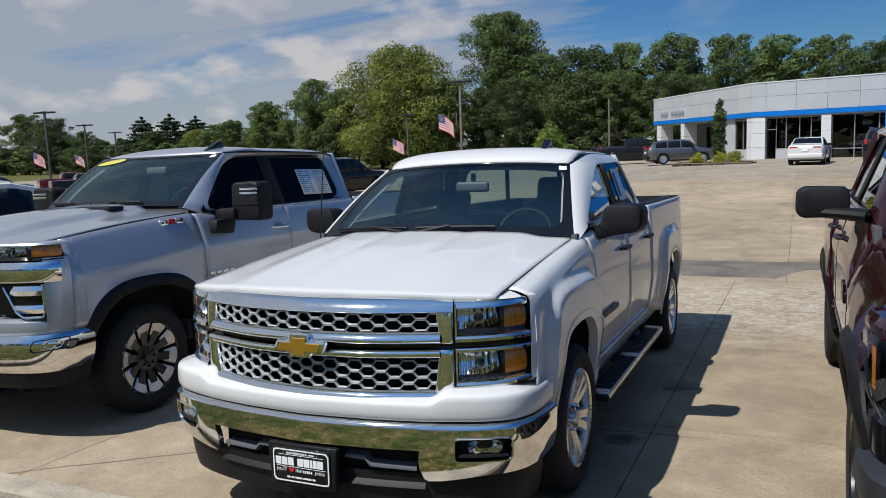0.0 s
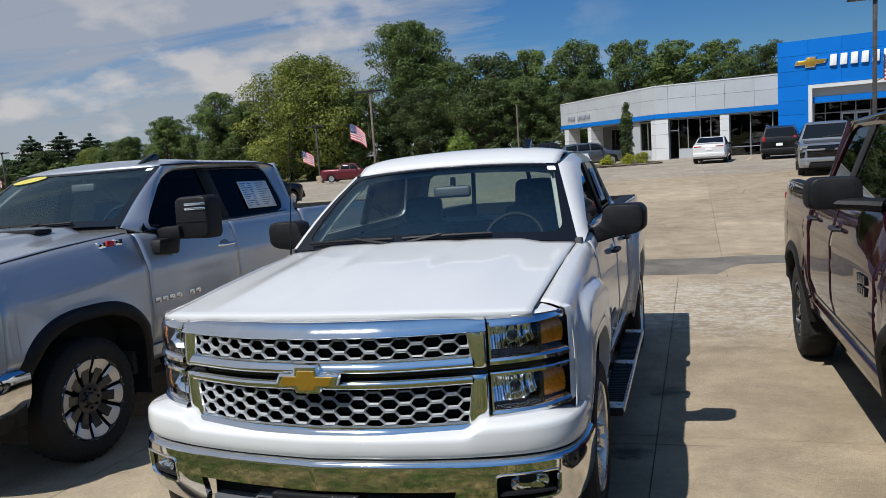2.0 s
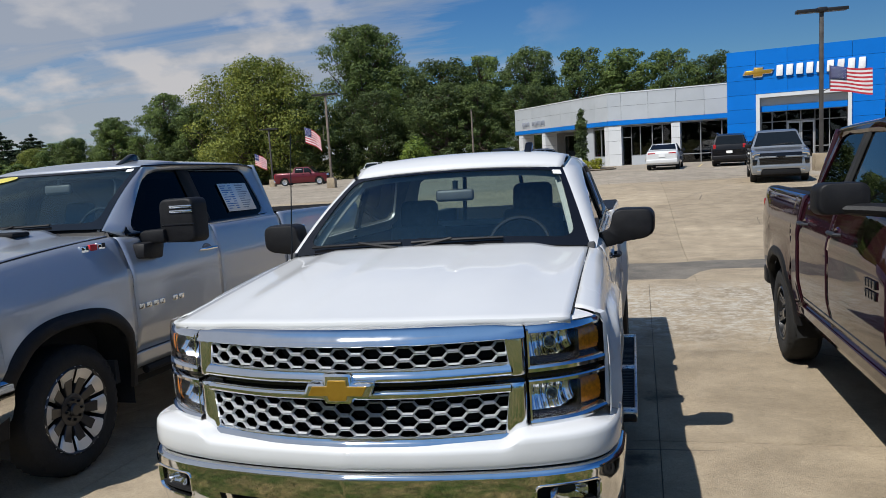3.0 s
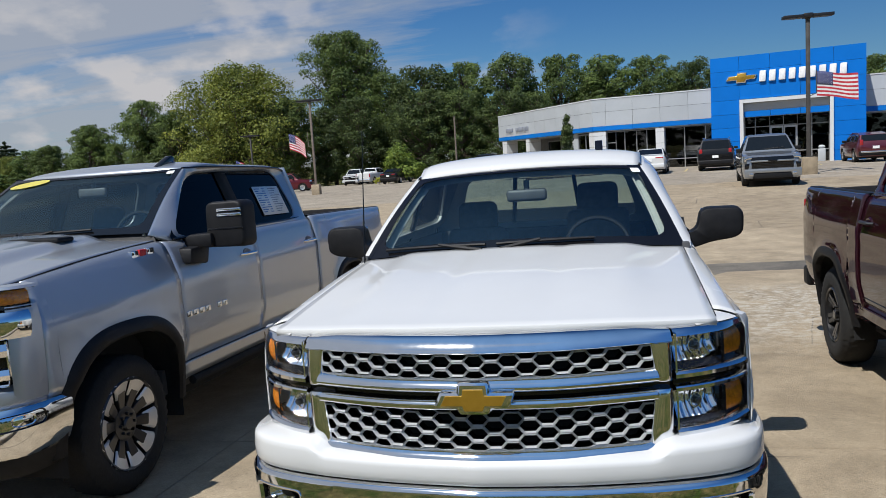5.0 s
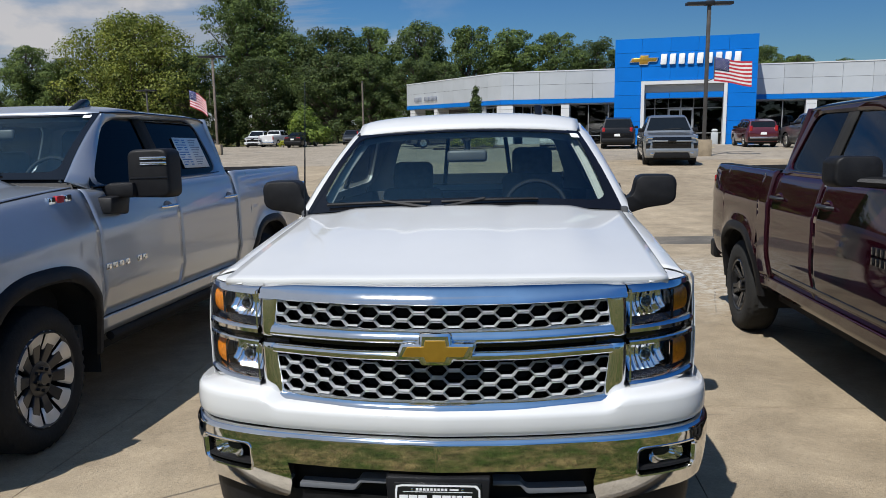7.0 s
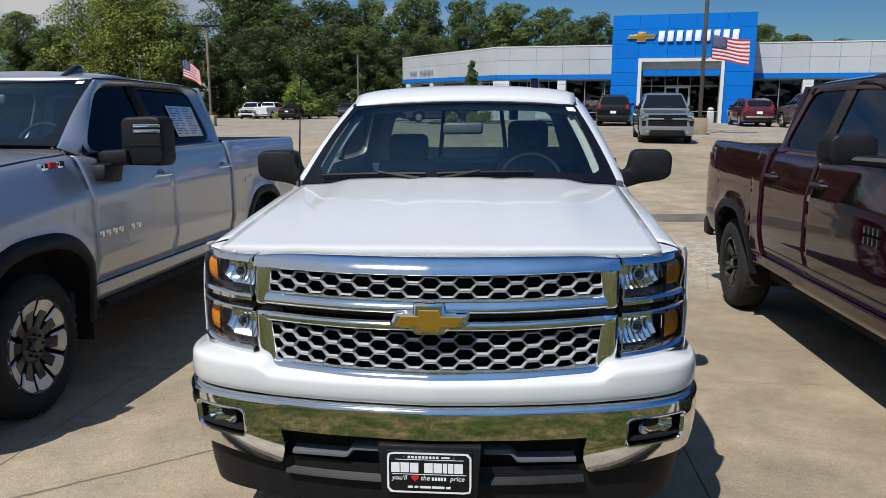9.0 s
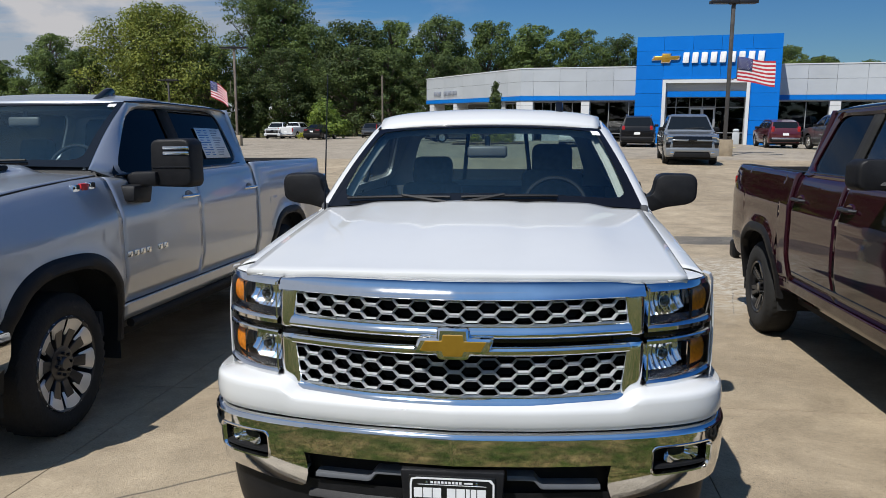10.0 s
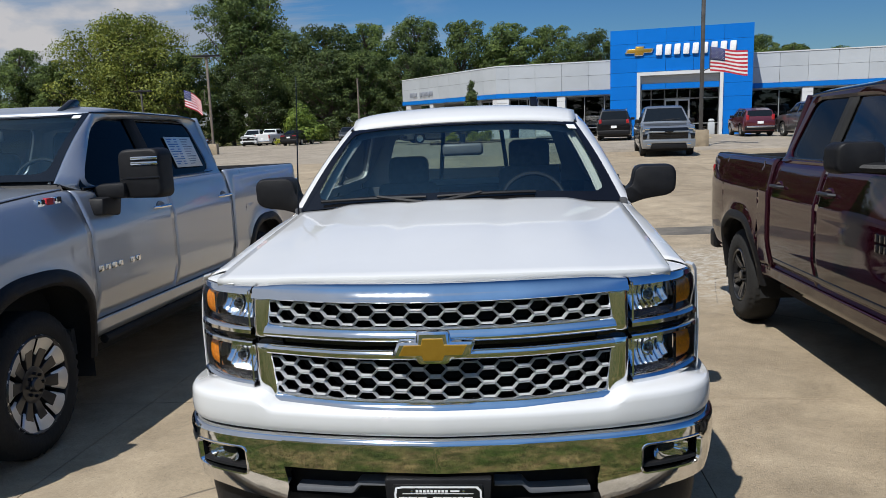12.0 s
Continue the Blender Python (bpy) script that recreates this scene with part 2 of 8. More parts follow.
    for px, py, pr in ((1.23, 3.36, 0.16), (1.05, 2.0, 0.12), (1.5, 6.0, 0.1)):
        dn = node(nt, "ShaderNodeVectorMath", [(geo, 0)])
        dn.operation = "DISTANCE"
        dn.inputs[1].default_value = (px, py, 0.0)
        off = node(nt, "ShaderNodeMath", [(dn.outputs["Value"], 0), (blur, 1)])
        off.operation = "MULTIPLY"
        mk = node(nt, "ShaderNodeMapRange", [(off.outputs[0], "Value")], From_Min=pr * 0.25, From_Max=pr * 0.6, To_Min=0.8, To_Max=0.0)
        c = mixrgb(nt, mk.outputs[0], c, (0.05, 0.045, 0.035))
    nt.links.new(c, s.inputs["Base Color"])
    s.inputs["Roughness"].default_value = 0.88
    s.inputs["Specular IOR Level"].default_value = 0.3
    h = mixrgb(nt, 0.45, fine, grit)
    bump(nt, h, 0.9, 0.010, s)
    return m


def asphalt_mat():
    m, nt, s = base_mat("worn_asphalt")
    geo = nt.nodes.new("ShaderNodeNewGeometry").outputs["Position"]
    mid = noise_fac(nt, 1.5, 6, 0.6, geo)
    grit = noise_fac(nt, 120, 3, 0.7, geo)
    c = ramp2(nt, mid, (0.10, 0.088, 0.072), (0.19, 0.165, 0.13))
    c = mixrgb(nt, 0.7, c, ramp2(nt, grit, (0.5, 0.5, 0.5), (1.3, 1.3, 1.3)), "MULTIPLY")
    nt.links.new(c, s.inputs["Base Color"])
    s.inputs["Roughness"].default_value = 0.9
    bump(nt, grit, 0.6, 0.008, s)
    return m


def grass_mat(name="lawn"):
    m, nt, s = base_mat(name)
    geo = nt.nodes.new("ShaderNodeNewGeometry").outputs["Position"]
    big = noise_fac(nt, 0.25, 5, 0.6, geo)
    fine = noise_fac(nt, 14, 5, 0.75, geo)
    c = ramp2(nt, noise_fac(nt, 2.6, 8, 0.72, geo, 0.4), (0.040, 0.070, 0.012), (0.23, 0.175, 0.085), 0.42, 0.62)
    c = mixrgb(nt, 0.6, c, ramp2(nt, big, (0.6, 0.7, 0.5), (1.2, 1.1, 1.0)), "MULTIPLY")
    c = mixrgb(nt, 0.9, c, ramp2(nt, fine, (0.22, 0.21, 0.2), (1.7, 1.7, 1.5), 0.36, 0.64), "MULTIPLY")
    nt.links.new(c, s.inputs["Base Color"])
    s.inputs["Roughness"].default_value = 0.95
    s.inputs["Specular IOR Level"].default_value = 0.15
    bump(nt, fine, 1.0, 0.06, s)
    return m


def leaf_mat(name, dark, light):
    m, nt, s = base_mat(name)
    geo = nt.nodes.new("ShaderNodeNewGeometry")
    info = nt.nodes.new("ShaderNodeObjectInfo")
    c = ramp2(nt, geo.outputs["Random Per Island"], dark, light, 0.0, 1.0)
    patch = noise_fac(nt, 0.75, 4, 0.55)
    c = mixrgb(nt, 0.8, c, ramp2(nt, patch, (0.56, 0.62, 0.66), (1.46, 1.36, 0.98)), "MULTIPLY")
    hue = node(nt, "ShaderNodeMapRange", [(info.outputs["Random"], "Value")], To_Min=0.8, To_Max=1.2)
    c = mixrgb(nt, 1.0, c, hue.outputs[0], "MULTIPLY")
    nt.links.new(c, s.inputs["Base Color"])
    s.inputs["Roughness"].default_value = 0.6
    s.inputs["Specular IOR Level"].default_value = 0.25
    t = node(nt, "ShaderNodeBsdfTranslucent")
    nt.links.new(c, t.inputs["Color"])
    mx = node(nt, "ShaderNodeMixShader", [(s.outputs[0], 1), (t.outputs[0], 2)], Fac=0.28)
    nt.links.new(mx.outputs[0], nt.nodes["Material Output"].inputs["Surface"])
    return m


def panel_mat(name, col, rough=0.45, spec=0.5):
    m, nt, s = base_mat(name)
    info = nt.nodes.new("ShaderNodeObjectInfo")
    geo = nt.nodes.new("ShaderNodeNewGeometry").outputs["Position"]
    st = noise_fac(nt, 0.8, 5, 0.6, geo)
    c = ramp2(nt, st, tuple(v * 0.93 for v in col), col)
    r = node(nt, "ShaderNodeMapRange", [(info.outputs["Random"], "Value")], To_Min=0.95, To_Max=1.04)
    nt.links.new(mixrgb(nt, 1.0, c, r.outputs[0], "MULTIPLY"), s.inputs["Base Color"])
    s.inputs["Roughness"].default_value = rough
    s.inputs["Specular IOR Level"].default_value = spec
    return m


def bark_mat():
    return plain("bark", (0.12, 0.09, 0.065), (0.06, 0.045, 0.035), 0.9, scale=3, bumps=0.6)


WHITE = paint("white_car_paint", (0.590, 0.590, 0.580), 0.0, 0.5, 0.0, 0.2, 1.32, 0.02)
SILVER = paint("silver_metallic_paint", (0.42, 0.445, 0.485), 0.60, 0.36, 0.1, 0.5, 1.5)
MAROON = paint("deep_maroon_paint", (0.020, 0.0024, 0.006), 0.0, 0.5, 0.0, 0.0, 1.6)
CHROME = metal_mat("chrome", (0.85, 0.86, 0.87), 0.075)
CHROME_SOFT = metal_mat("bumper_chrome", (0.82, 0.82, 0.82), 0.06, 0.012)
MESH_SILVER = plain("bright_silver_mesh", (0.74, 0.75, 0.76), (0.68, 0.69, 0.70), 0.22, metal=0.5, scale=5, coat=0.6)
PAD = plain("machined_wheel_face", (0.80, 0.78, 0.74), (0.72, 0.70, 0.66), 0.40, metal=0.6, scale=8)
ALLOY = metal_mat("machined_alloy", (0.72, 0.71, 0.70), 0.28)
DARK_ALLOY = plain("dark_grey_alloy", (0.045, 0.046, 0.05), rough=0.35, metal=0.6, coat=0.4)
BLACK_ALLOY = plain("black_wheel_paint", (0.012, 0.012, 0.013), rough=0.3, coat=0.5)
PLASTIC = plain("black_textured_plastic", (0.012, 0.012, 0.013), (0.008, 0.008, 0.009), 0.5, bumps=0.15, scale=20, spec=0.22)
GLOSS_BLACK = plain("gloss_black_trim", (0.007, 0.007, 0.008), rough=0.12, coat=0.2, spec=0.35)
BUMPER_GREY = plain("slate_grey_bumper_plastic", (0.02, 0.022, 0.026), rough=0.5, bumps=0.1, scale=15)
GREY_PLASTIC = plain("grey_plastic", (0.10, 0.105, 0.115), rough=0.5, bumps=0.1, scale=15)
RUBBER = plain("tyre_rubber", (0.010, 0.010, 0.0098), (0.015, 0.0145, 0.0135), 0.85, scale=6, bumps=0.25)
UNDER = plain("underbody", (0.010, 0.010, 0.010), rough=0.9)
FABRIC = plain("dark_grey_cloth", (0.12, 0.12, 0.122), (0.09, 0.09, 0.092), 0.95, scale=30, bumps=0.3)
DASH = plain("dashboard_vinyl", (0.060, 0.061, 0.064), rough=0.7, scale=25, bumps=0.2)
LINER = plain("light_grey_headliner", (0.42, 0.41, 0.38), rough=0.9, scale=12)
GLASS_CLEAR = glass("clear_windscreen_glass", (0.68, 0.82, 0.80), edge=0.10, dust=0.004, coat=(0.72, 0.95, 1.0))
CAR_BLACK = paint("black_car_paint", (0.007, 0.007, 0.008), 0.0, 0.3, 0.0, 0.1, 1.38)
CAR_GREY = paint("grey_car_paint", (0.16, 0.165, 0.17), 0.7, 0.3)
CAR_STEEL = paint("steel_grey_car_paint", (0.25, 0.265, 0.28), 0.5, 0.3)
CAR_RED = paint("red_car_paint", (0.10, 0.006, 0.012), 0.2, 0.35, 0.0, 0.3, 1.4)
CAR_WINE = paint("wine_red_car_paint", (0.10, 0.012, 0.018), 0.4, 0.3)
GLASS_SIDE = glass("green_tinted_glass", (0.52, 0.60, 0.58), edge=0.075)
GLASS_DARK = glass("dark_privacy_glass", (0.03, 0.033, 0.036), gloss=0.62, edge=0.018)
REFLECT = metal_mat("lamp_reflector", (0.86, 0.87, 0.88), 0.07)
LENS = glass("clear_lamp_lens", (0.95, 0.96, 0.97), edge=0.03)
AMBER = plain("amber_reflector", (0.80, 0.27, 0.008), (0.50, 0.13, 0.004), 0.30, coat=0.3, scale=60)
RED_LENS = plain("red_lamp_lens", (0.35, 0.01, 0.01), rough=0.2, coat=0.8)
GOLD = plain("gold_emblem", (0.62, 0.36, 0.05), (0.52, 0.29, 0.035), 0.32, metal=0.75, scale=14, coat=0.5)
RED = plain("red_enamel", (0.55, 0.02, 0.025), rough=0.4)
PAPER = plain("white_paper", (0.80, 0.80, 0.78), (0.74, 0.74, 0.73), 0.8)
INK = plain("grey_print", (0.30, 0.32, 0.36), rough=0.8)
BLUE_INK = plain("blue_print", (0.10, 0.22, 0.45), rough=0.8)
FAR_GLASS = plain("dark_car_glass", (0.008, 0.010, 0.012), rough=0.06, spec=0.28)
LINE_PAINT = plain("worn_line_paint", (0.60, 0.47, 0.16), (0.42, 0.34, 0.18), 0.85, scale=14)
YELLOW = plain("yellow_sticker", (0.52, 0.45, 0.08), (0.44, 0.38, 0.08), 0.6)
WHITE_PRINT = plain("white_print", (0.80, 0.80, 0.80), rough=0.5)
SIGN_BLACK = plain("black_plate_insert", (0.008, 0.008, 0.008), rough=0.35)
CONCRETE = concrete_mat("weathered_concrete", (0.356, 0.288, 0.205), (0.476, 0.394, 0.285))
CONCRETE_GREY = concrete_mat("grey_concrete", (0.318, 0.275, 0.222), (0.415, 0.365, 0.298))
ASPHALT = asphalt_mat()
LAWN = grass_mat()
KERB = plain("rough_kerb_concrete", (0.40, 0.345, 0.265), (0.24, 0.205, 0.155), 0.95, scale=5, bumps=0.9)
JOINT = plain("joint_filler", (0.13, 0.11, 0.085), rough=0.95, scale=6)
BARK = bark_mat()
BLUE_PANEL = panel_mat("bright_blue_metal_panel", (0.002, 0.150, 0.55), 0.4, 0.2)
BLUE_BAND = panel_mat("blue_fascia_band", (0.003, 0.155, 0.54), 0.4, 0.2)
WHITE_PANEL = panel_mat("pale_grey_metal_panel", (0.43, 0.455, 0.475), 0.4)
BRIGHT_PANEL = panel_mat("white_metal_panel", (0.63, 0.64, 0.64), 0.4)
SEAM = plain("panel_seam", (0.10, 0.105, 0.11), rough=0.8)
ROOFING = plain("roof_membrane", (0.35, 0.35, 0.34), rough=0.9, scale=2)
SHOP_GLASS = glass("storefront_glass", (0.34, 0.37, 0.37))
GLASS_MID = glass("smoke_tinted_glass", (0.22, 0.25, 0.25), edge=0.05)
FRAME_DARK = plain("dark_bronze_frame", (0.03, 0.03, 0.032), rough=0.4, metal=0.5)
FRAME_GREY = plain("grey_aluminium_frame", (0.30, 0.305, 0.31), rough=0.4, metal=0.4)
FRAME_LIGHT = plain("aluminium_door_frame", (0.55, 0.56, 0.57), rough=0.35, metal=0.7)
SHOP_FLOOR = plain("showroom_floor", (0.22, 0.21, 0.20), rough=0.4, scale=1)
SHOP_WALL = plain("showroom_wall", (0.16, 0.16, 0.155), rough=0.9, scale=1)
STEEL_POLE = plain("weathered_steel_pole", (0.095, 0.088, 0.08), (0.06, 0.055, 0.05), 0.6, metal=0.4, scale=3)
WOOD_POLE = plain("weathered_wood_pole", (0.20, 0.165, 0.13), (0.13, 0.105, 0.085), 0.9, scale=4, bumps=0.4)
FLAG_RED = plain("flag_red", (0.50, 0.035, 0.05), rough=0.8, scale=3)
FLAG_WHITE = plain("flag_white", (0.75, 0.74, 0.73), rough=0.8, scale=3)
FLAG_BLUE = plain("flag_blue", (0.03, 0.04, 0.15), rough=0.8, scale=3)
MULCH = plain("dark_mulch", (0.05, 0.035, 0.025), (0.025, 0.018, 0.014), 0.95, scale=12, bumps=0.8)
LEAF_GREEN = leaf_mat("summer_leaves", (0.053, 0.087, 0.026), (0.137, 0.185, 0.057))
LEAF_YELLOW = leaf_mat("yellowing_leaves", (0.113, 0.149, 0.025), (0.269, 0.296, 0.075))
LEAF_DARK = leaf_mat("shaded_leaves", (0.038, 0.065, 0.022), (0.103, 0.139, 0.047))
LEAF_PINE = leaf_mat("pine_needles", (0.020, 0.036, 0.018), (0.045, 0.068, 0.034))
LEAF_LIME = leaf_mat("light_green_leaves", (0.075, 0.13, 0.018), (0.22, 0.29, 0.06))
LEAF_SHRUB = leaf_mat("golden_shrub_leaves", (0.20, 0.22, 0.02), (0.42, 0.42, 0.05))

# ---- building blocks ----
def grid_bm(P, close_u=False, close_v=False, bm=None):
    """Quads over a table of points P[i][j]."""
    bm = bm or bmesh.new()
    V = [[bm.verts.new(p) for p in row] for row in P]
    n, m = len(V), len(V[0])
    for i in range(n if close_u else n - 1):
        for j in range(m if close_v else m - 1):
            q = (V[i][j], V[(i + 1) % n][j], V[(i + 1) % n][(j + 1) % m], V[i][(j + 1) % m])
            if len(set(q)) == 4:
                bm.faces.new(q)
    return bm


def box_bm(x0, x1, y0, y1, z0, z1, bev=0.0, seg=2, bm=None):
    b = bmesh.new()
    bmesh.ops.create_cube(b, size=1.0)
    for v in b.verts:
        v.co = ((x0 + x1) / 2 + v.co.x * (x1 - x0), (y0 + y1) / 2 + v.co.y * (y1 - y0), (z0 + z1) / 2 + v.co.z * (z1 - z0))
    if bev:
        bmesh.ops.bevel(b, geom=b.edges[:], offset=bev, segments=seg, profile=0.5, affect="EDGES")
    return join_bm(bm, b)


def join_bm(bm, other, m=None):
    """Adds other to bm (or gives other back)."""
    if m is not None:
        bmesh.ops.transform(other, matrix=m, verts=other.verts)
    if bm is None:
        return other
    tmp = bpy.data.meshes.new("tmp")
    other.to_mesh(tmp)
    other.free()
    bm.from_mesh(tmp)
    bpy.data.meshes.remove(tmp)
    return bm


def prism_bm(poly, a0, a1, axis="y", bev=0.0, bm=None):
    """A flat outline drawn out between a0 and a1 along an axis. The outline's pairs are (x,z), (y,z) or (x,y)."""
    def at(p, a):
        return {"y": (p[0], a, p[1]), "x": (a, p[0], p[1]), "z": (p[0], p[1], a)}[axis]
    b = bmesh.new()
    A = [b.verts.new(at(p, a0)) for p in poly]
    B = [b.verts.new(at(p, a1)) for p in poly]
    n = len(poly)
    b.faces.new(A)
    b.faces.new(B[::-1])
    for i in range(n):
        b.faces.new((A[i], B[i], B[(i + 1) % n], A[(i + 1) % n]))
    bmesh.ops.recalc_face_normals(b, faces=b.faces[:])
    if bev:
        bmesh.ops.bevel(b, geom=b.edges[:], offset=bev, segments=2, profile=0.5, affect="EDGES")
    return join_bm(bm, b)


def tube_bm(points, radius, n=8, bm=None, flat=1.0, caps=True):
    """A round bar along points; radius may be a list."""
    pts = [Vector(p) for p in points]
    rad = radius if isinstance(radius, (list, tuple)) else [radius] * len(pts)
    rows = []
    ref = None
    for i, p in enumerate(pts):
        d = (pts[min(i + 1, len(pts) - 1)] - pts[max(i - 1, 0)]).normalized()
        if ref is None:
            ref = d.cross(Vector((0, 0, 1)))
            if ref.length < 0.1:
                ref = d.cross(Vector((1, 0, 0)))
        ref = (ref - d * ref.dot(d)).normalized()
        other = d.cross(ref)
        rows.append([p + (ref * math.cos(a) + other * math.sin(a) * flat) * rad[i] for a in (2 * math.pi * k / n for k in range(n))])
    b = grid_bm(rows, close_v=True)
    if caps:
        b.verts.ensure_lookup_table()
        b.faces.new([b.verts[k] for k in range(n)])
        b.faces.new([b.verts[len(b.verts) - n + k] for k in range(n)][::-1])
        bmesh.ops.recalc_face_normals(b, faces=b.faces[:])
    return join_bm(bm, b)


def lathe_bm(profile, n=40, bm=None, center=(0, 0, 0)):
    """Turns (offset along x, radius) pairs round the x axis."""
    cx, cy, cz = center
    rows = [[(cx + x, cy + r * math.cos(a), cz + r * math.sin(a)) for x, r in profile] for a in (2 * math.pi * k / n for k in range(n))]
    return join_bm(bm, grid_bm(rows, close_u=True))


def ring_bm(outer, inner, bm=None):
    """A closed band between two outlines of equally many points."""
    return join_bm(bm, grid_bm([list(outer), list(inner)], close_v=True))


def resample(pts, n, closed=True):
    """n points evenly along an outline."""
    P = np.array([tuple(p) for p in pts], float)
    if closed:
        P = np.vstack([P, P[:1]])
    s = np.concatenate([[0], np.cumsum(np.linalg.norm(np.diff(P, axis=0), axis=1))])
    t = np.linspace(0, s[-1], n + 1)[:-1] if closed else np.linspace(0, s[-1], n)
    return [tuple(np.interp(k, s, P[:, c]) for c in range(P.shape[1])) for k in t]


def polar(poly, center, angles):
    """Where rays from center at the given angles meet a closed flat outline."""
    out = []
    n = len(poly)
    for a in angles:
        dx, dy = math.cos(a), math.sin(a)
        best = None
        for i in range(n):
            (x0, y0), (x1, y1) = poly[i], poly[(i + 1) % n]
            ex, ey = x1 - x0, y1 - y0
            det = dx * -ey + dy * ex
            if abs(det) < 1e-12:
                continue
            px, py = x0 - center[0], y0 - center[1]
            t = (px * -ey + py * ex) / det
            s = (dx * py - dy * px) / det
            if t > 0 and -1e-6 <= s <= 1 + 1e-6 and (best is None or t > best):
                best = t
        out.append((center[0] + dx * (best or 0), center[1] + dy * (best or 0)))
    return out


def corner_angles(poly, center, per=12):
    """Angles that hit every corner of poly, with more between."""
    base = sorted(math.atan2(p[1] - center[1], p[0] - center[0]) for p in poly)
    out = []
    for i, a in enumerate(base):
        b = base[(i + 1) % len(base)] + (2 * math.pi if i == len(base) - 1 else 0)
        out += [a + (b - a) * k / per for k in range(per)]
    return out


def rounded(poly, r, k=5):
    """Rounds the corners of a flat outline."""
    out = []
    n = len(poly)
    for i in range(n):
        a, b, c = (Vector(poly[(i + d) % n]).to_2d() for d in (-1, 0, 1))
        ri = r[i] if isinstance(r, (list, tuple)) else r
        ri = min(ri, (a - b).length * 0.48, (c - b).length * 0.48)
        p, q = b + (a - b).normalized() * ri, b + (c - b).normalized() * ri
        for j in range(k + 1):
            t = j / k
            out.append(tuple(p * (1 - t) ** 2 + b * 2 * t * (1 - t) + q * t * t))
    return out


def part(name, bm, material, parent=None, label="", smooth=35, thick=0.0, bevel=0.0, subsurf=0):
    """Links a bmesh as one mesh object under a thing or a part."""
    me = bpy.data.meshes.new(name)
    bmesh.ops.recalc_face_normals(bm, faces=bm.faces[:])
    bm.to_mesh(me)
    bm.free()
    me.materials.append(material)
    if smooth:
        for p in me.polygons:
            p.use_smooth = True
        me.set_sharp_from_angle(angle=radians(smooth))
    ob = new(name, me)
    if parent is not None:
        ob.parent = parent
    if label:
        ob["label"] = label
    if thick:
        md = ob.modifiers.new("thickness", "SOLIDIFY")
        md.thickness, md.offset = abs(thick), 0.0
    if bevel:
        md = ob.modifiers.new("edges", "BEVEL")
        md.width, md.segments, md.limit_method, md.angle_limit = bevel, 2, "ANGLE", radians(40)
    if subsurf:
        md = ob.modifiers.new("smooth", "SUBSURF")
        md.levels = md.render_levels = subsurf
    return ob


def thing(name, m, label, category, group="", kind=""):
    ob = new(name)
    ob.empty_display_size = 0.2
    ob.matrix_basis = m
    return tagged(ob, label, category, group, kind)


def sstep(a, b, x):
    t = min(max((x - a) / (b - a), 0.0), 1.0)
    return t * t * (3 - 2 * t)


def ground_z(x, y):
    """Height of the ground: the parking row's plane, a shallow swale, then a rise to the showroom."""
    xc = min(max(x, -40.0), 40.0)
    near = 0.01076 * xc - 0.0345 * min(max(y, -40.0), 14.0)
    far = 0.10 + 0.10 * sstep(24, 46, y) + 0.021 * min(xc, 0.0) * sstep(10, 40, y)
    far += -0.004 * min(max(y - 60, 0), 60)
    return near + (far - near) * sstep(9.0, 27.0, y)

# ---- ground, pavement, kerb ----
def sheet(xs, ys, dz=0.0, edge=None):
    return grid_bm([[(x, y, ground_z(x, y) + dz) for y in ys] for x in xs])


def spaced(a, b, step):
    n = max(1, int(round((b - a) / step)))
    return [a + (b - a) * i / n for i in range(n + 1)]


far = [180, 240, 330, 460, 700, 1100, 1800, 3000]
gx = [-v for v in far[::-1]] + spaced(-130, 130, 10) + far
gy = [-v for v in far[::-1]] + spaced(-130, -10, 20) + spaced(-8, 130, 2.3) + far
tagged(part("ground", sheet(gx, gy, -0.09), LAWN), "mown green lawn with dry brown patches", "ground", kind="structure")

pavement = thing("pavement", Matrix(), "tan weathered concrete lot with sawn joints and stains", "pavement", kind="structure")
part("bed", sheet(spaced(-95, 60, 5), spaced(-0.02, 84, 1.4), -0.022), JOINT, pavement, "dark joint filler between slabs")
rnd = random.Random(5)


def slab(x0, x1, y0, y1, mat=CONCRETE):
    nx, ny = max(2, int((x1 - x0) / 1.2)), max(2, int((y1 - y0) / 1.2))
    g = 0.003
    xs, ys = spaced(x0 + g, x1 - g, (x1 - x0) / nx), spaced(y0 + g, y1 - g, (y1 - y0) / ny)
    bm = sheet(xs, ys)
    ext = bmesh.ops.extrude_edge_only(bm, edges=[e for e in bm.edges if e.is_boundary])
    for v in ext["geom"]:
        if isinstance(v, bmesh.types.BMVert):
            v.co.z -= 0.03
    bmesh.ops.recalc_face_normals(bm, faces=bm.faces[:])
    return part("slab", bm, mat, pavement, smooth=25)


# ragged strip of asphalt across the swale
strip = thing("asphalt_patch", Matrix(), "dark worn asphalt strip set across the concrete", "asphalt patch", kind="structure")
rows = []
for x in spaced(-30, 30, 0.25):
    wob = 0.10 * noise.noise((x * 0.9, 3, 0)) + 0.05 * noise.noise((x * 3.1, 7, 0))
    lo = 9.55 + wob + 1.15 * sstep(1.75, 2.15, x) - 0.15 * sstep(3, 6, x)
    hi = 12.0 + 0.12 * noise.noise((x * 0.8, 11, 0)) + 0.04 * noise.noise((x * 3.7, 13, 0))
    ys = [lo + (hi - lo) * k / 8 for k in range(9)]
    rows.append([(x, y, ground_z(x, y) + (0.006 if 0 < k < 8 else -0.03)) for k, y in enumerate(ys)])
part("surface", grid_bm(rows), ASPHALT, strip)

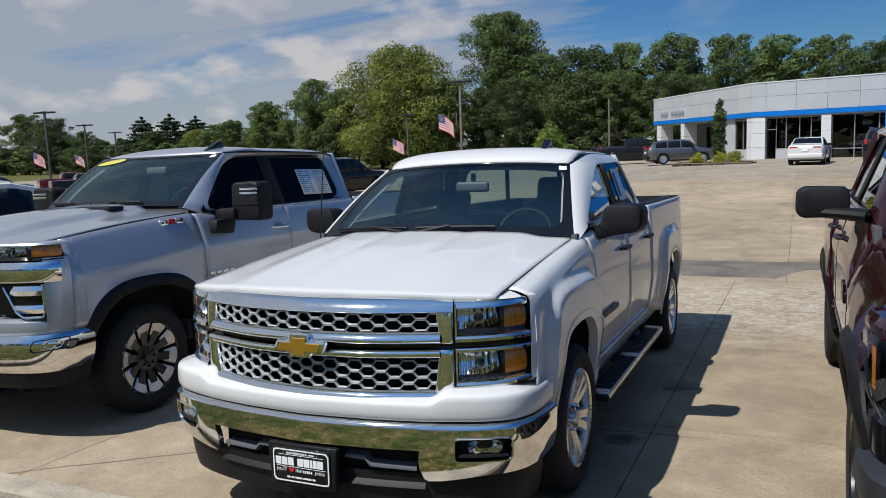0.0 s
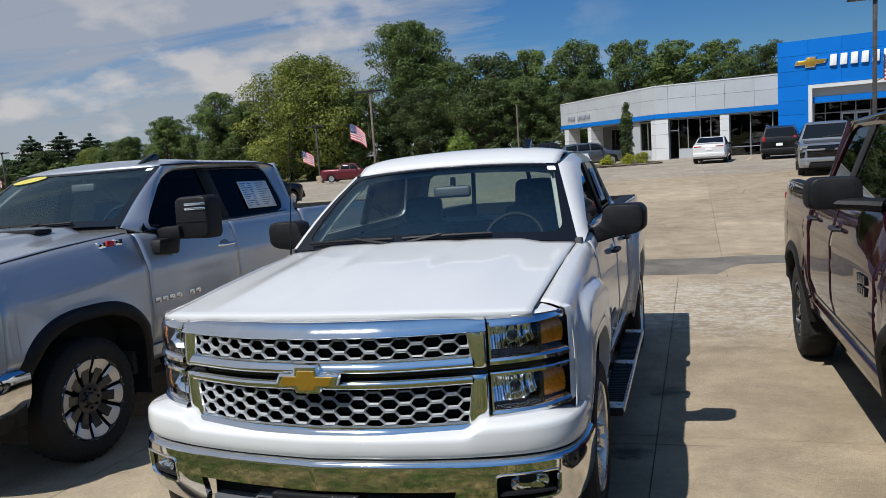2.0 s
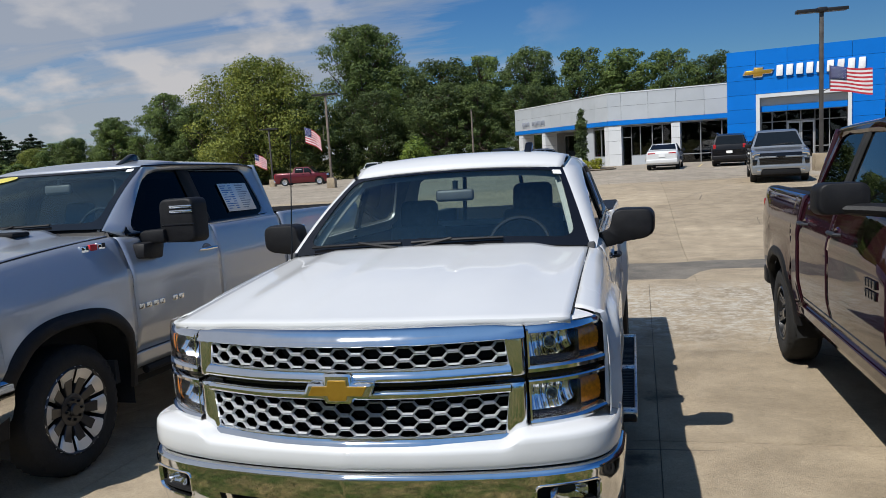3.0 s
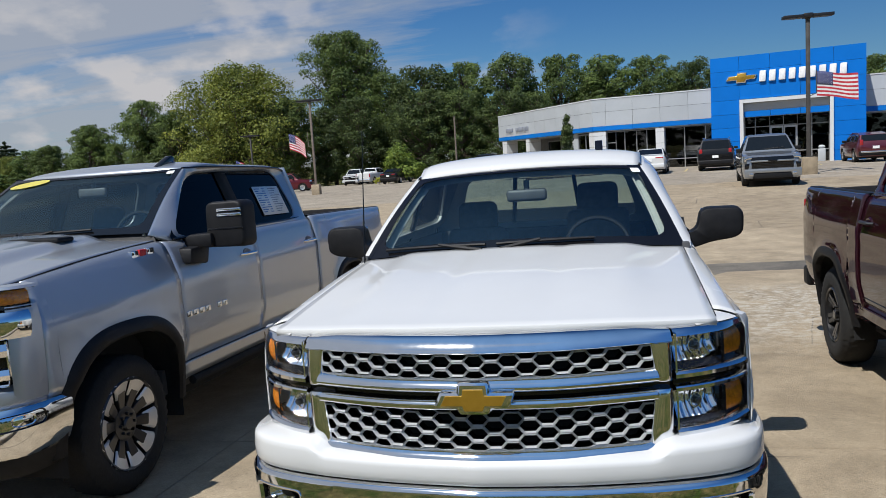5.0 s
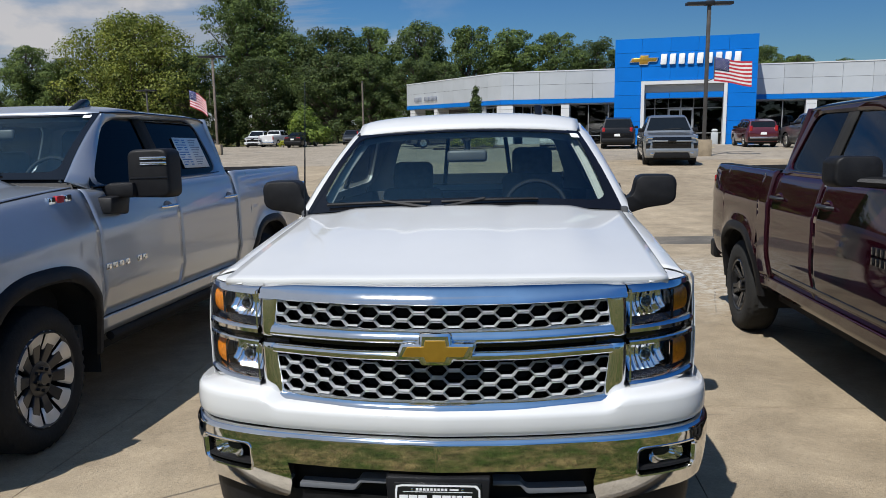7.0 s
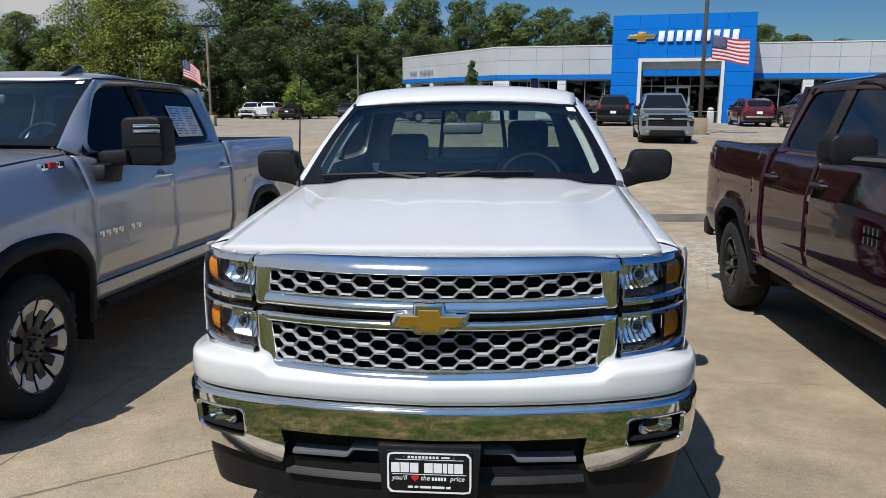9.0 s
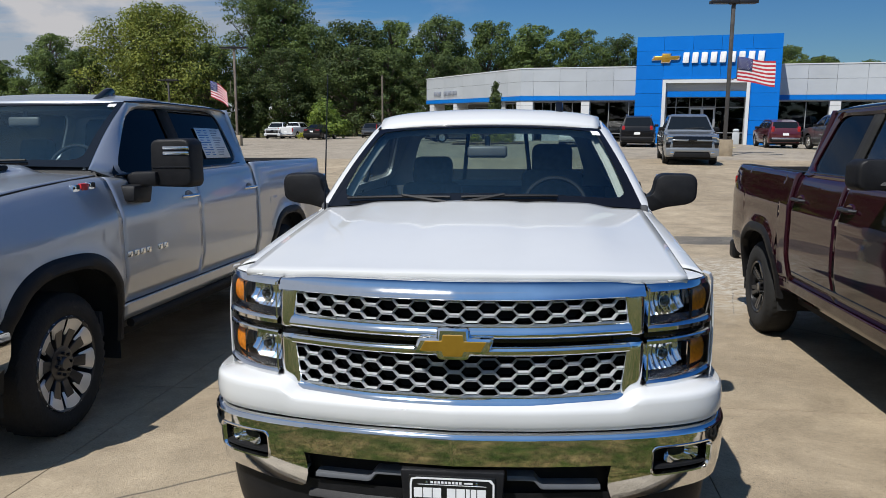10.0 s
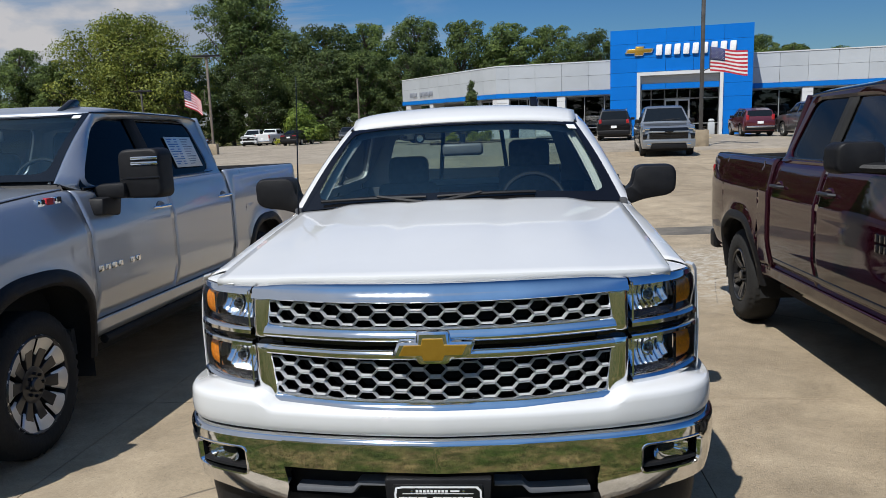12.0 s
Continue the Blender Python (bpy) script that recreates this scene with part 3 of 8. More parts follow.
# kerb in front of the parking row, and the grass beyond it
kerb = thing("kerb", LOT, "worn pale concrete kerb along the lawn", "kerb", kind="structure")
for i in range(16):
    x0 = -24 + i * 3.0
    prof = [(-0.25, -0.1), (-0.25, 0.10), (-0.23, 0.125), (-0.095, 0.13), (-0.07, 0.11), (-0.05, -0.1)]
    bm = bmesh.new()
    rowsk = [[(x, y + 0.012 * noise.noise((x * 2.7, y * 9, 1)), z + 0.008 * noise.noise((x * 3.3, z * 7, 4))) for y, z in prof] for x in spaced(x0 + 0.008, x0 + 2.992, 0.1)]
    part("kerb_stone", grid_bm(rowsk, bm=bm), KERB, kerb, smooth=30)
lawn_top = grid_bm([[(x, y, ground_z(x, y) - 0.03 + 0.02 * noise.noise((x, y, 0))) for y in [-40, -25, -15, -9, -6, -4, -3, -2, -1.2, -0.7, -0.24]] for x in spaced(-40, 40, 0.8)])
tagged(part("lawn", lawn_top, LAWN), "mown lawn beside the kerb, green with dry brown patches", "lawn", kind="structure")


def tuft_field(name, label, spots, mat, h=0.06, spread=0.012, seed=1):
    """Many thin blades at (x, y, z) spots, as one thing."""
    r = random.Random(seed)
    bm = bmesh.new()
    for x, y, z in spots:
        a = r.uniform(0, 6.28)
        hh = h * r.uniform(0.5, 1.3)
        dx, dy = math.cos(a) * 0.004, math.sin(a) * 0.004
        lx, ly = r.gauss(0, spread), r.gauss(0, spread)
        v = [bm.verts.new(p) for p in ((x - dx, y - dy, z), (x + dx, y + dy, z), (x + lx, y + ly, z + hh))]
        bm.faces.new(v)
    return tagged(part(name, bm, mat, smooth=0), label, "grass", kind="stuff")


r = random.Random(9)
spots = []
for k in range(26000):
    x, y = r.uniform(-5.5, 5.5), -0.26 - abs(r.gauss(0, 1.3))
    if y > -2.3 or abs(x) > 3.2:
        spots.append((x, y, ground_z(x, y) - 0.04))
tuft_field("grass", "short green grass blades along the kerb", spots, LEAF_GREEN, 0.05, 0.02)

# ---- showroom ----
HALL = pose(-1.1, 54.55, 0.0, 0, 0, math.degrees(math.atan2(-0.215, 0.9766)))
hall = thing("showroom", HALL, "low pale grey showroom with blue fascia and blue entrance tower", "building")
V2 = Vector((-0.5201, 0.8541))
loc = Matrix.Rotation(-math.atan2(-0.215, 0.9766), 2) @ V2
WING = Matrix(((-loc.x, -loc.y, 0, 0), (-loc.y, loc.x, 0, 0), (0, 0, 1, 0), (0, 0, 0, 1)))
WING_M = Matrix.Rotation(math.atan2(-loc.y, -loc.x), 4, "Z")  # its x runs towards the corner, its y into the building
ZB, ZT = 0.12, 5.36


def panel(name, x0, x1, z0, z1, y, mat, m=None, gap=0.008, depth=0.05, parent=None):
    bm = box_bm(x0 + gap, x1 - gap, y, y + depth, z0 + gap, z1 - gap)
    if m is not None:
        bmesh.ops.transform(bm, matrix=m, verts=bm.verts)
    return part(name, bm, mat, parent or hall, smooth=0)


def block(name, x0, x1, y0, y1, z0, z1, mat, m=None, parent=None, label="", bev=0.0):
    bm = box_bm(x0, x1, y0, y1, z0, z1, bev)
    if m is not None:
        bmesh.ops.transform(bm, matrix=m, verts=bm.verts)
    return part(name, bm, mat, parent or hall, label, smooth=0)


def fascia(xs, m=None, zt=ZT):
    """Two rows of metal panels over a blue band, on a dark backing."""
    block("parapet", xs[0], xs[-1], 0.05, 0.45, 3.02, zt - 0.02, SEAM, m)
    block("coping", xs[0] - 0.02, xs[-1] + 0.02, -0.03, 0.5, zt - 0.04, zt + 0.03, BRIGHT_PANEL, m)
    for a, b in zip(xs, xs[1:]):
        panel("panel", a, b, 4.42, zt - 0.04, 0, WHITE_PANEL, m)
        panel("panel", a, b, 3.40, 4.42, 0, WHITE_PANEL, m)
        panel("fascia_band", a, b, 3.08, 3.40, -0.04, BLUE_BAND, m, 0.003)


def storefront(xs, z0, z1, y, m=None, rails=(), knee=None):
    """Glazing with grey mullions at xs and rails, on an optional knee wall."""
    win = part("window", box_bm(xs[0], xs[-1], y - 0.05, y + 0.05, z1, z1 + 0.09, bm=None) if m is None else tr(box_bm(xs[0], xs[-1], y - 0.05, y + 0.05, z1, z1 + 0.09), m), FRAME_GREY, hall, "grey framed shop window", smooth=0)
    for x in xs:
        b = box_bm(x - 0.03, x + 0.03, y - 0.06, y + 0.06, z0, z1)
        part("mullion", tr(b, m), FRAME_GREY, win, smooth=0)
    for z in (z0, *rails):
        part("rail", tr(box_bm(xs[0], xs[-1], y - 0.05, y + 0.05, z, z + 0.06), m), FRAME_GREY, win, smooth=0)
    for a, b in zip(xs, xs[1:]):
        pane = part("pane", tr(box_bm(a + 0.02, b - 0.02, y - 0.006, y + 0.006, z0 + 0.02, z1), m), SHOP_GLASS, win, smooth=0)
    if knee:
        block("knee_wall", xs[0], xs[-1], y - 0.1, y + 0.15, knee, z0, WHITE_PANEL, m)


def tr(bm, m):
    if m is not None:
        bmesh.ops.transform(bm, matrix=m, verts=bm.verts)
    return bm


# front, between the corner and the tower
fascia([0.0, 0.96, 2.86, 4.76, 6.64, 8.36])
fascia([17.26, 19.0, 20.7, 22.45, 24.2, 26.0, 27.8, 29.6, 31.4])
fascia([-17.45 + 17.45 * k / 9 for k in range(10)], WING_M)
block("soffit", 0, 31.4, 0.0, 2.2, 3.02, 3.07, WHITE_PANEL)
block("soffit", -17.45, 0, 0.0, 4.0, 3.025, 3.065, WHITE_PANEL, WING_M)


def column(x0, x1, y0, y1, m=None):
    c = block("column", x0 + 0.015, x1 - 0.015, y0 + 0.015, y1 - 0.015, ZB - 0.1, 3.03, SEAM, m)
    zs = [ZB - 0.08, 1.0, 1.95, 2.72, 3.02]
    for a, b in zip(zs, zs[1:]):
        block("cladding", x0, x1, y0, y1, a + 0.008, b - 0.008, BRIGHT_PANEL, m, c)


column(0.02, 0.92, 0.02, 0.75)
column(4.42, 5.01, 0.02, 0.62)
column(20.40, 21.05, 0.02, 0.62)
column(26.4, 27.05, 0.02, 0.62)
column(-11.6, -10.9, 0.02, 1.1, WING_M)
column(-16.75, -15.75, 0.02, 1.1, WING_M)
column(-0.62, -0.03, 0.02, 0.5, WING_M)
storefront([1.56, 2.19, 3.03, 3.74, 4.42], 0.84, 2.92, 0.45, knee=ZB)
storefront([0.92, 1.56], ZB, 2.92, 0.45, rails=(2.15,))
storefront([5.01, 6.32, 7.71, 8.36], ZB, 2.95, 0.45, rails=(0.76,))
storefront([17.26, 19.05, 20.40], ZB, 2.95, 0.45, rails=(0.76,))
storefront([21.05, 22.9, 24.7, 26.4], ZB, 2.95, 0.45, rails=(0.76,))
storefront([27.05, 29.0, 31.2], ZB, 2.95, 0.45, rails=(0.76,))
storefront([-2.65, -1.55, -0.62], 0.83, 2.85, 0.3, WING_M, knee=ZB)
block("wall", -5.2, -2.65, 0.2, 0.5, ZB - 0.1, 3.03, WHITE_PANEL, WING_M, label="pale plain wall")
# the porch's shade is put into this wall's dark grey colour
block("wall", -17.4, -5.2, 4.0, 4.3, ZB - 0.1, 3.03, SHOP_WALL, WING_M, label="porch back wall, its shade put in as dark grey")
storefront([-15.0, -12.5, -10.0, -7.5, -5.4], 0.3, 2.7, 3.9, WING_M)
# the hall behind
block("roof_deck", 0.3, 31.3, 0.3, 24, 3.6, 3.72, ROOFING)
rb = prism_bm([(0.3, 0.4), (-9.5, 15.8), (-9.0, 24), (0.3, 24)], 3.58, 3.7, "z")
part("roof_deck", rb, ROOFING, hall, smooth=0)
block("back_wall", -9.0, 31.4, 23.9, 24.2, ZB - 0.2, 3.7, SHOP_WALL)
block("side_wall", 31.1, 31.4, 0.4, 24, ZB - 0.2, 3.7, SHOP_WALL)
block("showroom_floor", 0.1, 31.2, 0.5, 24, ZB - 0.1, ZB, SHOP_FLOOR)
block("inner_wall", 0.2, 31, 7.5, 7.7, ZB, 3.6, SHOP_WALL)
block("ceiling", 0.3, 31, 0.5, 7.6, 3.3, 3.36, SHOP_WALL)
for x in (2.0, 6.5, 19.0, 24.0):
    block("ceiling_lamp", x, x + 0.12, 2.5, 3.7, 3.26, 3.30, PAPER)

# entrance tower
TX, TY = 8.37, -2.30
tower = block("tower", TX + 0.02, TX + 8.84, TY + 0.06, TY + 0.4, 4.35, 7.06, SEAM, label="bright blue panelled entrance tower")
block("tower_side", TX + 0.02, TX + 0.4, TY + 0.3, 3.0, ZB - 0.1, 7.06, BLUE_PANEL)
block("tower_side", TX + 8.46, TX + 8.84, TY + 0.3, 3.0, ZB - 0.1, 7.06, BLUE_PANEL)
block("tower_back", TX + 0.02, TX + 8.84, 2.7, 3.0, 3.6, 7.06, BLUE_PANEL)
block("tower_roof", TX + 0.1, TX + 8.8, TY + 0.3, 2.9, 6.7, 6.8, ROOFING)
block("tower_leg", TX + 0.02, TX + 1.72, TY + 0.06, TY + 0.4, ZB - 0.1, 4.36, SEAM)
block("tower_leg", TX + 7.12, TX + 8.84, TY + 0.06, TY + 0.4, ZB - 0.1, 4.36, SEAM)
zrow = [ZB - 0.05, 0.85, 1.73, 2.60, 3.46, 4.36, 5.27, 6.19, 7.10]
xcol = [0.0, 1.73, 3.54, 5.27, 7.11, 8.86]
for a, b in zip(zrow, zrow[1:]):
    for c, d in zip(xcol, xcol[1:]):
        if a >= 4.3 or c < 1 or c > 7:
            panel("tower_panel", TX + c, TX + d, a, b, TY, BLUE_PANEL)
portal = block("portal", TX + 1.74, TX + 7.11, TY - 0.12, TY + 1.3, 4.12, 4.34, BRIGHT_PANEL, label="white portal frame round the entrance")
block("portal_leg", TX + 1.74, TX + 1.96, TY - 0.12, TY + 1.3, ZB - 0.1, 4.118, BRIGHT_PANEL)
block("portal_leg", TX + 6.90, TX + 7.11, TY - 0.12, TY + 1.3, ZB - 0.1, 4.118, BRIGHT_PANEL)
block("lintel", TX + 1.97, TX + 6.89, TY + 0.25, TY + 0.5, 3.60, 4.11, WHITE_PANEL)
for a, b in ((1.97, 3.54), (3.54, 5.27), (5.27, 6.89)):
    panel("entrance_band", TX + a, TX + b, 3.22, 3.60, TY + 0.2, BLUE_PANEL)
storefront([TX + 1.97, TX + 2.6, TX + 3.46], ZB, 3.2, TY + 1.1, rails=(0.9, 2.55))
storefront([TX + 5.08, TX + 5.9, TX + 6.89], ZB, 3.2, TY + 1.1, rails=(0.9, 2.55))
storefront([TX + 3.46, TX + 4.27, TX + 5.08], 2.58, 3.2, TY + 1.1)
for x0, x1 in ((3.49, 4.26), (4.28, 5.05)):
    door = block("door", TX + x0, TX + x1, TY + 1.06, TY + 1.12, 2.44, 2.56, FRAME_LIGHT, label="aluminium framed glass door")
    block("stile", TX + x0, TX + x0 + 0.08, TY + 1.06, TY + 1.12, ZB, 2.44, FRAME_LIGHT, None, door)
    block("stile", TX + x1 - 0.08, TX + x1, TY + 1.06, TY + 1.12, ZB, 2.44, FRAME_LIGHT, None, door)
    block("rail", TX + x0 + 0.08, TX + x1 - 0.08, TY + 1.06, TY + 1.12, ZB, ZB + 0.16, FRAME_LIGHT, None, door)
    block("pane", TX + x0 + 0.08, TX + x1 - 0.08, TY + 1.085, TY + 1.095, ZB + 0.16, 2.44, SHOP_GLASS, None, door)
    block("handle", TX + (x1 - 0.13 if x0 < 4 else x0 + 0.1), TX + (x1 - 0.1 if x0 < 4 else x0 + 0.13), TY + 1.0, TY + 1.03, 1.0, 1.5, CHROME, None, door)


def cross_emblem(w, h, d, bev, arm=0.22, mid=0.16):
    """A wide slanted cross: a long bar with a taller middle."""
    a, b, m, e = w / 2, h * arm, w * mid, w * 0.07
    pts = [(-a, -b), (-m, -b), (-m - 0.01 * w, -h / 2), (m - 0.03 * w, -h / 2), (m, -b), (a - e, -b), (a, b), (m, b), (m + 0.01 * w, h / 2), (-m + 0.03 * w, h / 2), (-m, b), (-a + e, b)]
    return prism_bm(pts, -d, 0, "y", bev)


sign = thing("emblem_sign", HALL @ pose(TX + 1.88, TY, 5.72), "gold slanted cross emblem with pale rim on blue panels", "sign")
part("rim", cross_emblem(1.86, 0.66, 0.10, 0.02), CHROME, sign)
part("face", cross_emblem(1.68, 0.52, 0.13, 0.02), GOLD, sign)
letters = thing("sign_bars", HALL @ pose(TX + 2.86, TY, 5.38), "white raised sign bars on the blue tower", "sign")
for i in range(9):
    x = i * 5.07 / 9
    lean = lambda u, v: (x + u + 0.06 * v, v)
    part("bar", prism_bm(rounded([lean(0.06, 0.0), lean(0.43, 0.0), lean(0.43, 0.67), lean(0.06, 0.67)], 0.05), -0.14, -0.02, "y", 0.01), WHITE_PRINT, letters)
wsign = thing("wing_sign_bars", HALL @ WING_M @ pose(-15.6, -0.02, 3.74), "small dark grey raised sign bars over the side porch", "sign")
for i in range(9):
    if i != 3:
        x = i * 4.85 / 9
        part("bar", box_bm(x + 0.05, x + 0.15, -0.1, 0.0, 0.0, 0.38, 0.02, 2, box_bm(x + 0.28, x + 0.40, -0.1, 0.0, 0.0, 0.38, 0.02)), INK, wsign)

# ---- trees ----
def leaf_cloud(name, centers, radii, n, size, seed, up=0.35, flat=0.0):
    """Small leaf clumps scattered over overlapping lobes, as a mesh of loose quads."""
    rng = np.random.default_rng(seed)
    C, Rr = np.array(centers, float), np.array(radii, float)
    wgt = (Rr[:, 0] * Rr[:, 2]) ** 1.0
    k = rng.choice(len(C), n, p=wgt / wgt.sum())
    d = rng.normal(size=(n, 3))
    d /= np.linalg.norm(d, axis=1)[:, None]
    d[:, 2] = np.where(rng.random(n) < up, np.abs(d[:, 2]), d[:, 2])
    rad = 1.0 - np.abs(rng.normal(0, 0.20, n))
    # sprays of twigs make the outline ragged
    ph = rng.uniform(0, 6.28, (len(C), 3))[k]
    rad += 0.16 * np.sin(7 * d[:, 0] + ph[:, 0]) * np.sin(6 * d[:, 1] + ph[:, 1]) + 0.08 * np.sin(13 * d[:, 2] + ph[:, 2]) + rng.normal(0, 0.07, n)
    p = C[k] + d * Rr[k] * rad[:, None]
    nrm = d + rng.normal(0, 0.42, (n, 3))
    nrm[:, 2] += 0.25
    nrm /= np.linalg.norm(nrm, axis=1)[:, None]
    a = np.cross(nrm, rng.normal(size=(n, 3)))
    a /= np.linalg.norm(a, axis=1)[:, None]
    b = np.cross(nrm, a)
    s = size * rng.uniform(0.55, 1.35, n)[:, None]
    q = np.stack([p - a * s * 0.5, p - b * s * 0.38 + nrm * s * 0.10, p + a * s * 0.62, p + b * s * 0.38 - nrm * s * 0.08], 1).reshape(-1, 3)
    me = bpy.data.meshes.new(name)
    me.vertices.add(4 * n)
    me.vertices.foreach_set("co", q.astype(np.float32).ravel())
    me.loops.add(4 * n)
    me.loops.foreach_set("vertex_index", np.arange(4 * n, dtype=np.int32))
    me.polygons.add(n)
    me.polygons.foreach_set("loop_start", np.arange(0, 4 * n, 4, dtype=np.int32))
    me.update(calc_edges=True)
    return me


def trunk_bm(h, r, lobes, seed):
    rr = random.Random(seed)
    pts = [(0, 0, -0.3)]
    for i in range(1, 7):
        t = i / 6
        pts.append((rr.gauss(0, 0.12) * t * h / 10, rr.gauss(0, 0.12) * t * h / 10, h * 0.8 * t))
    bm = tube_bm(pts, [r * (1.25 - 1.05 * i / 6) for i in range(7)], 8)
    for cx, cy, cz in lobes:
        z0 = max(h * 0.22, cz - math.hypot(cx, cy) * 1.1)
        t = min(z0 / (h * 0.8), 0.95)
        k = int(t * 6)
        base = Vector(pts[k]).lerp(Vector(pts[min(k + 1, 6)]), t * 6 - k)
        mid = base.lerp(Vector((cx, cy, cz)), 0.5) + Vector((0, 0, -0.15))
        bm = tube_bm([base, mid, (cx, cy, cz)], [r * 0.42 * (1.1 - t * 0.7), r * 0.26, r * 0.08], 6, bm)
    return bm


def make_tree(label, h, w, mat, seed, n=24000, size=0.215, low=0.2, lobes=74, shape="round"):
    """A broadleaf tree h metres high and w wide, at the origin."""
    rr = random.Random(seed)
    t = thing("tree", Matrix(), label, "tree", "trees along the lot")
    cs, rs = [], []
    for i in range(lobes):
        f = (i + 0.5) / lobes
        z = h * (low + (0.93 - low) * f)
        prof = {"round": math.sin(math.pi * (0.16 + 0.74 * f)) ** 0.7, "dome": math.sqrt(max(0.0, 1 - max(0.0, (f - 0.30) / 0.72) ** 2.2)) * (0.8 + 0.2 * min(1.0, f / 0.3)), "cone": 1.05 - 0.95 * f}[shape]
        ang = i * 2.4 + rr.uniform(-0.5, 0.5)
        rad = w / 2 * prof * rr.uniform(0.20, 0.90)
        lr = w * rr.uniform(0.06, 0.135) * (0.55 + 0.5 * prof)
        cs.append((math.cos(ang) * rad, math.sin(ang) * rad, z))
        rs.append((lr * rr.uniform(0.9, 1.25), lr * rr.uniform(0.9, 1.25), lr * rr.uniform(0.6, 0.9)))
    part("trunk", trunk_bm(h, 0.02 * h, cs, seed), BARK, t)
    me = leaf_cloud("crown", cs, rs, n, size, seed)
    me.materials.append(mat)
    new("crown", me).parent = t
    return t


def make_pine(label, h, w, seed):
    rr = random.Random(seed)
    t = thing("pine_tree", Matrix(), label, "pine tree", "pines beyond the lot")
    part("trunk", tube_bm([(0, 0, -0.3), (0, 0, h * 0.5), (0, 0, h)], [0.2, 0.14, 0.03], 7), BARK, t)
    cs, rs = [], []
    for i in range(17):
        f = i / 16
        z = h * (0.10 + 0.88 * f)
        r0 = w / 2 * (1.0 - f) ** 0.6 * rr.uniform(0.75, 1.1) + 0.15
        for k in range(6):
            a = k * 1.047 + i * 0.6 + rr.uniform(-0.3, 0.3)
            rad = r0 * rr.uniform(0.6, 1.1)
            cs.append((math.cos(a) * rad * 0.55, math.sin(a) * rad * 0.55, z - rad * 0.15))
            rs.append((rad * 0.45 + 0.12, rad * 0.45 + 0.12, 0.32 + 0.3 * (1 - f)))
    me = leaf_cloud("crown", cs, rs, 9000, 0.42, seed)
    me.materials.append(LEAF_PINE)
    new("crown", me).parent = t
    return t


kinds = {
    "g1": make_tree("broad green deciduous tree in full leaf", 14, 10.5, LEAF_GREEN, 11),
    "g2": make_tree("dense dark green deciduous tree", 14, 9.5, LEAF_DARK, 23, low=0.12, lobes=80),
    "g3": make_tree("green deciduous tree with loose open crown", 14, 9.0, LEAF_GREEN, 37, lobes=58, n=18000),
    "y1": make_tree("broad tree with yellowing green leaves", 15, 17.0, LEAF_YELLOW, 41, n=60000, lobes=150, low=0.14, size=0.22, shape="dome"),
    "t1": make_tree("tall green tree rising above the woods", 20, 13.5, LEAF_GREEN, 53, n=34000, lobes=84, low=0.45, size=0.23, shape="round"),
    "d2": make_tree("dark green shade tree with dense crown", 13, 11.0, LEAF_DARK, 61, n=24000, low=0.04, lobes=80),
    "far": make_tree("green tree of a distant tree line", 13, 11.0, LEAF_GREEN, 71, n=3200, size=0.62, low=0.04, lobes=24),
    "dim": make_tree("dark green tree of a distant tree line", 13, 11.0, LEAF_DARK, 83, n=3200, size=0.62, low=0.04, lobes=24),
}
nominal = {"far": 13, "dim": 13, "g1": 14, "g2": 14, "g3": 14, "y1": 15, "t1": 20, "d2": 13}
used = set()


def plant(kind, x, y, h, wide=1.0, turn=0.0):
    s = h / nominal[kind]
    src = kinds[kind]
    m = pose(x, y, ground_z(x, y) - 0.1, 0, 0, turn)
    if kind not in used:
        used.add(kind)
        ob = src
        ob.matrix_basis = m @ Matrix.Diagonal((s * wide, s * wide, s, 1))
    else:
        ob = copy_thing(src, m)
        ob.scale = (s * wide, s * wide, s)
    return ob


row = [("y1", -44.5, 85, 16.0, 1.0), ("t1", -34.5, 97, 21.3, 0.95), ("g1", -62, 91, 13.6, 1.0), ("g3", -54, 87, 11.8, 1.0), ("g3", -73, 95, 11.4, 1.1),
       ("g3", -37.6, 84, 11.6, 1.1), ("g1", -81, 96, 8.4, 1.2), ("g1", -28, 95, 14.5, 1.0), ("g2", -22.5, 92, 14.4, 1.1), ("g1", -18.2, 95, 14.8, 0.9)]
row2 = [("g2", -12, 95, 15.0, 1.0), ("g1", -6.3, 97, 14.7, 1.0), ("g3", -0.8, 96, 14.2, 1.1), ("g1", 4.4, 95, 13.2, 1.0), ("g2", 9.6, 96, 12.2, 1.0), ("g1", 15.5, 97, 11.6, 1.1),
        ("g1", 30.5, 97, 11.2, 0.9), ("g3", 34.5, 98, 10.2, 1.0), ("g2", 22.5, 99, 10.6, 1.0), ("g1", 41, 100, 9.6, 1.0)]
row3 = [("g1", -162, 120, 14.6, 1.2), ("d2", -150, 118, 13.0, 1.2), ("g1", -139, 117, 9.5, 1.2), ("y1", -112, 122, 8.6, 0.9), ("g1", -102, 116, 9.2, 1.3), ("g3", -91, 108, 9.6, 1.2), ("d2", -126, 124, 9.0, 1.3), ("g1", -176, 110, 13.0, 1.2)]
rt = random.Random(3)
for k, x, y, h, w in row + row2 + row3:
    plant(k, x, y, h, w, rt.uniform(0, 360))
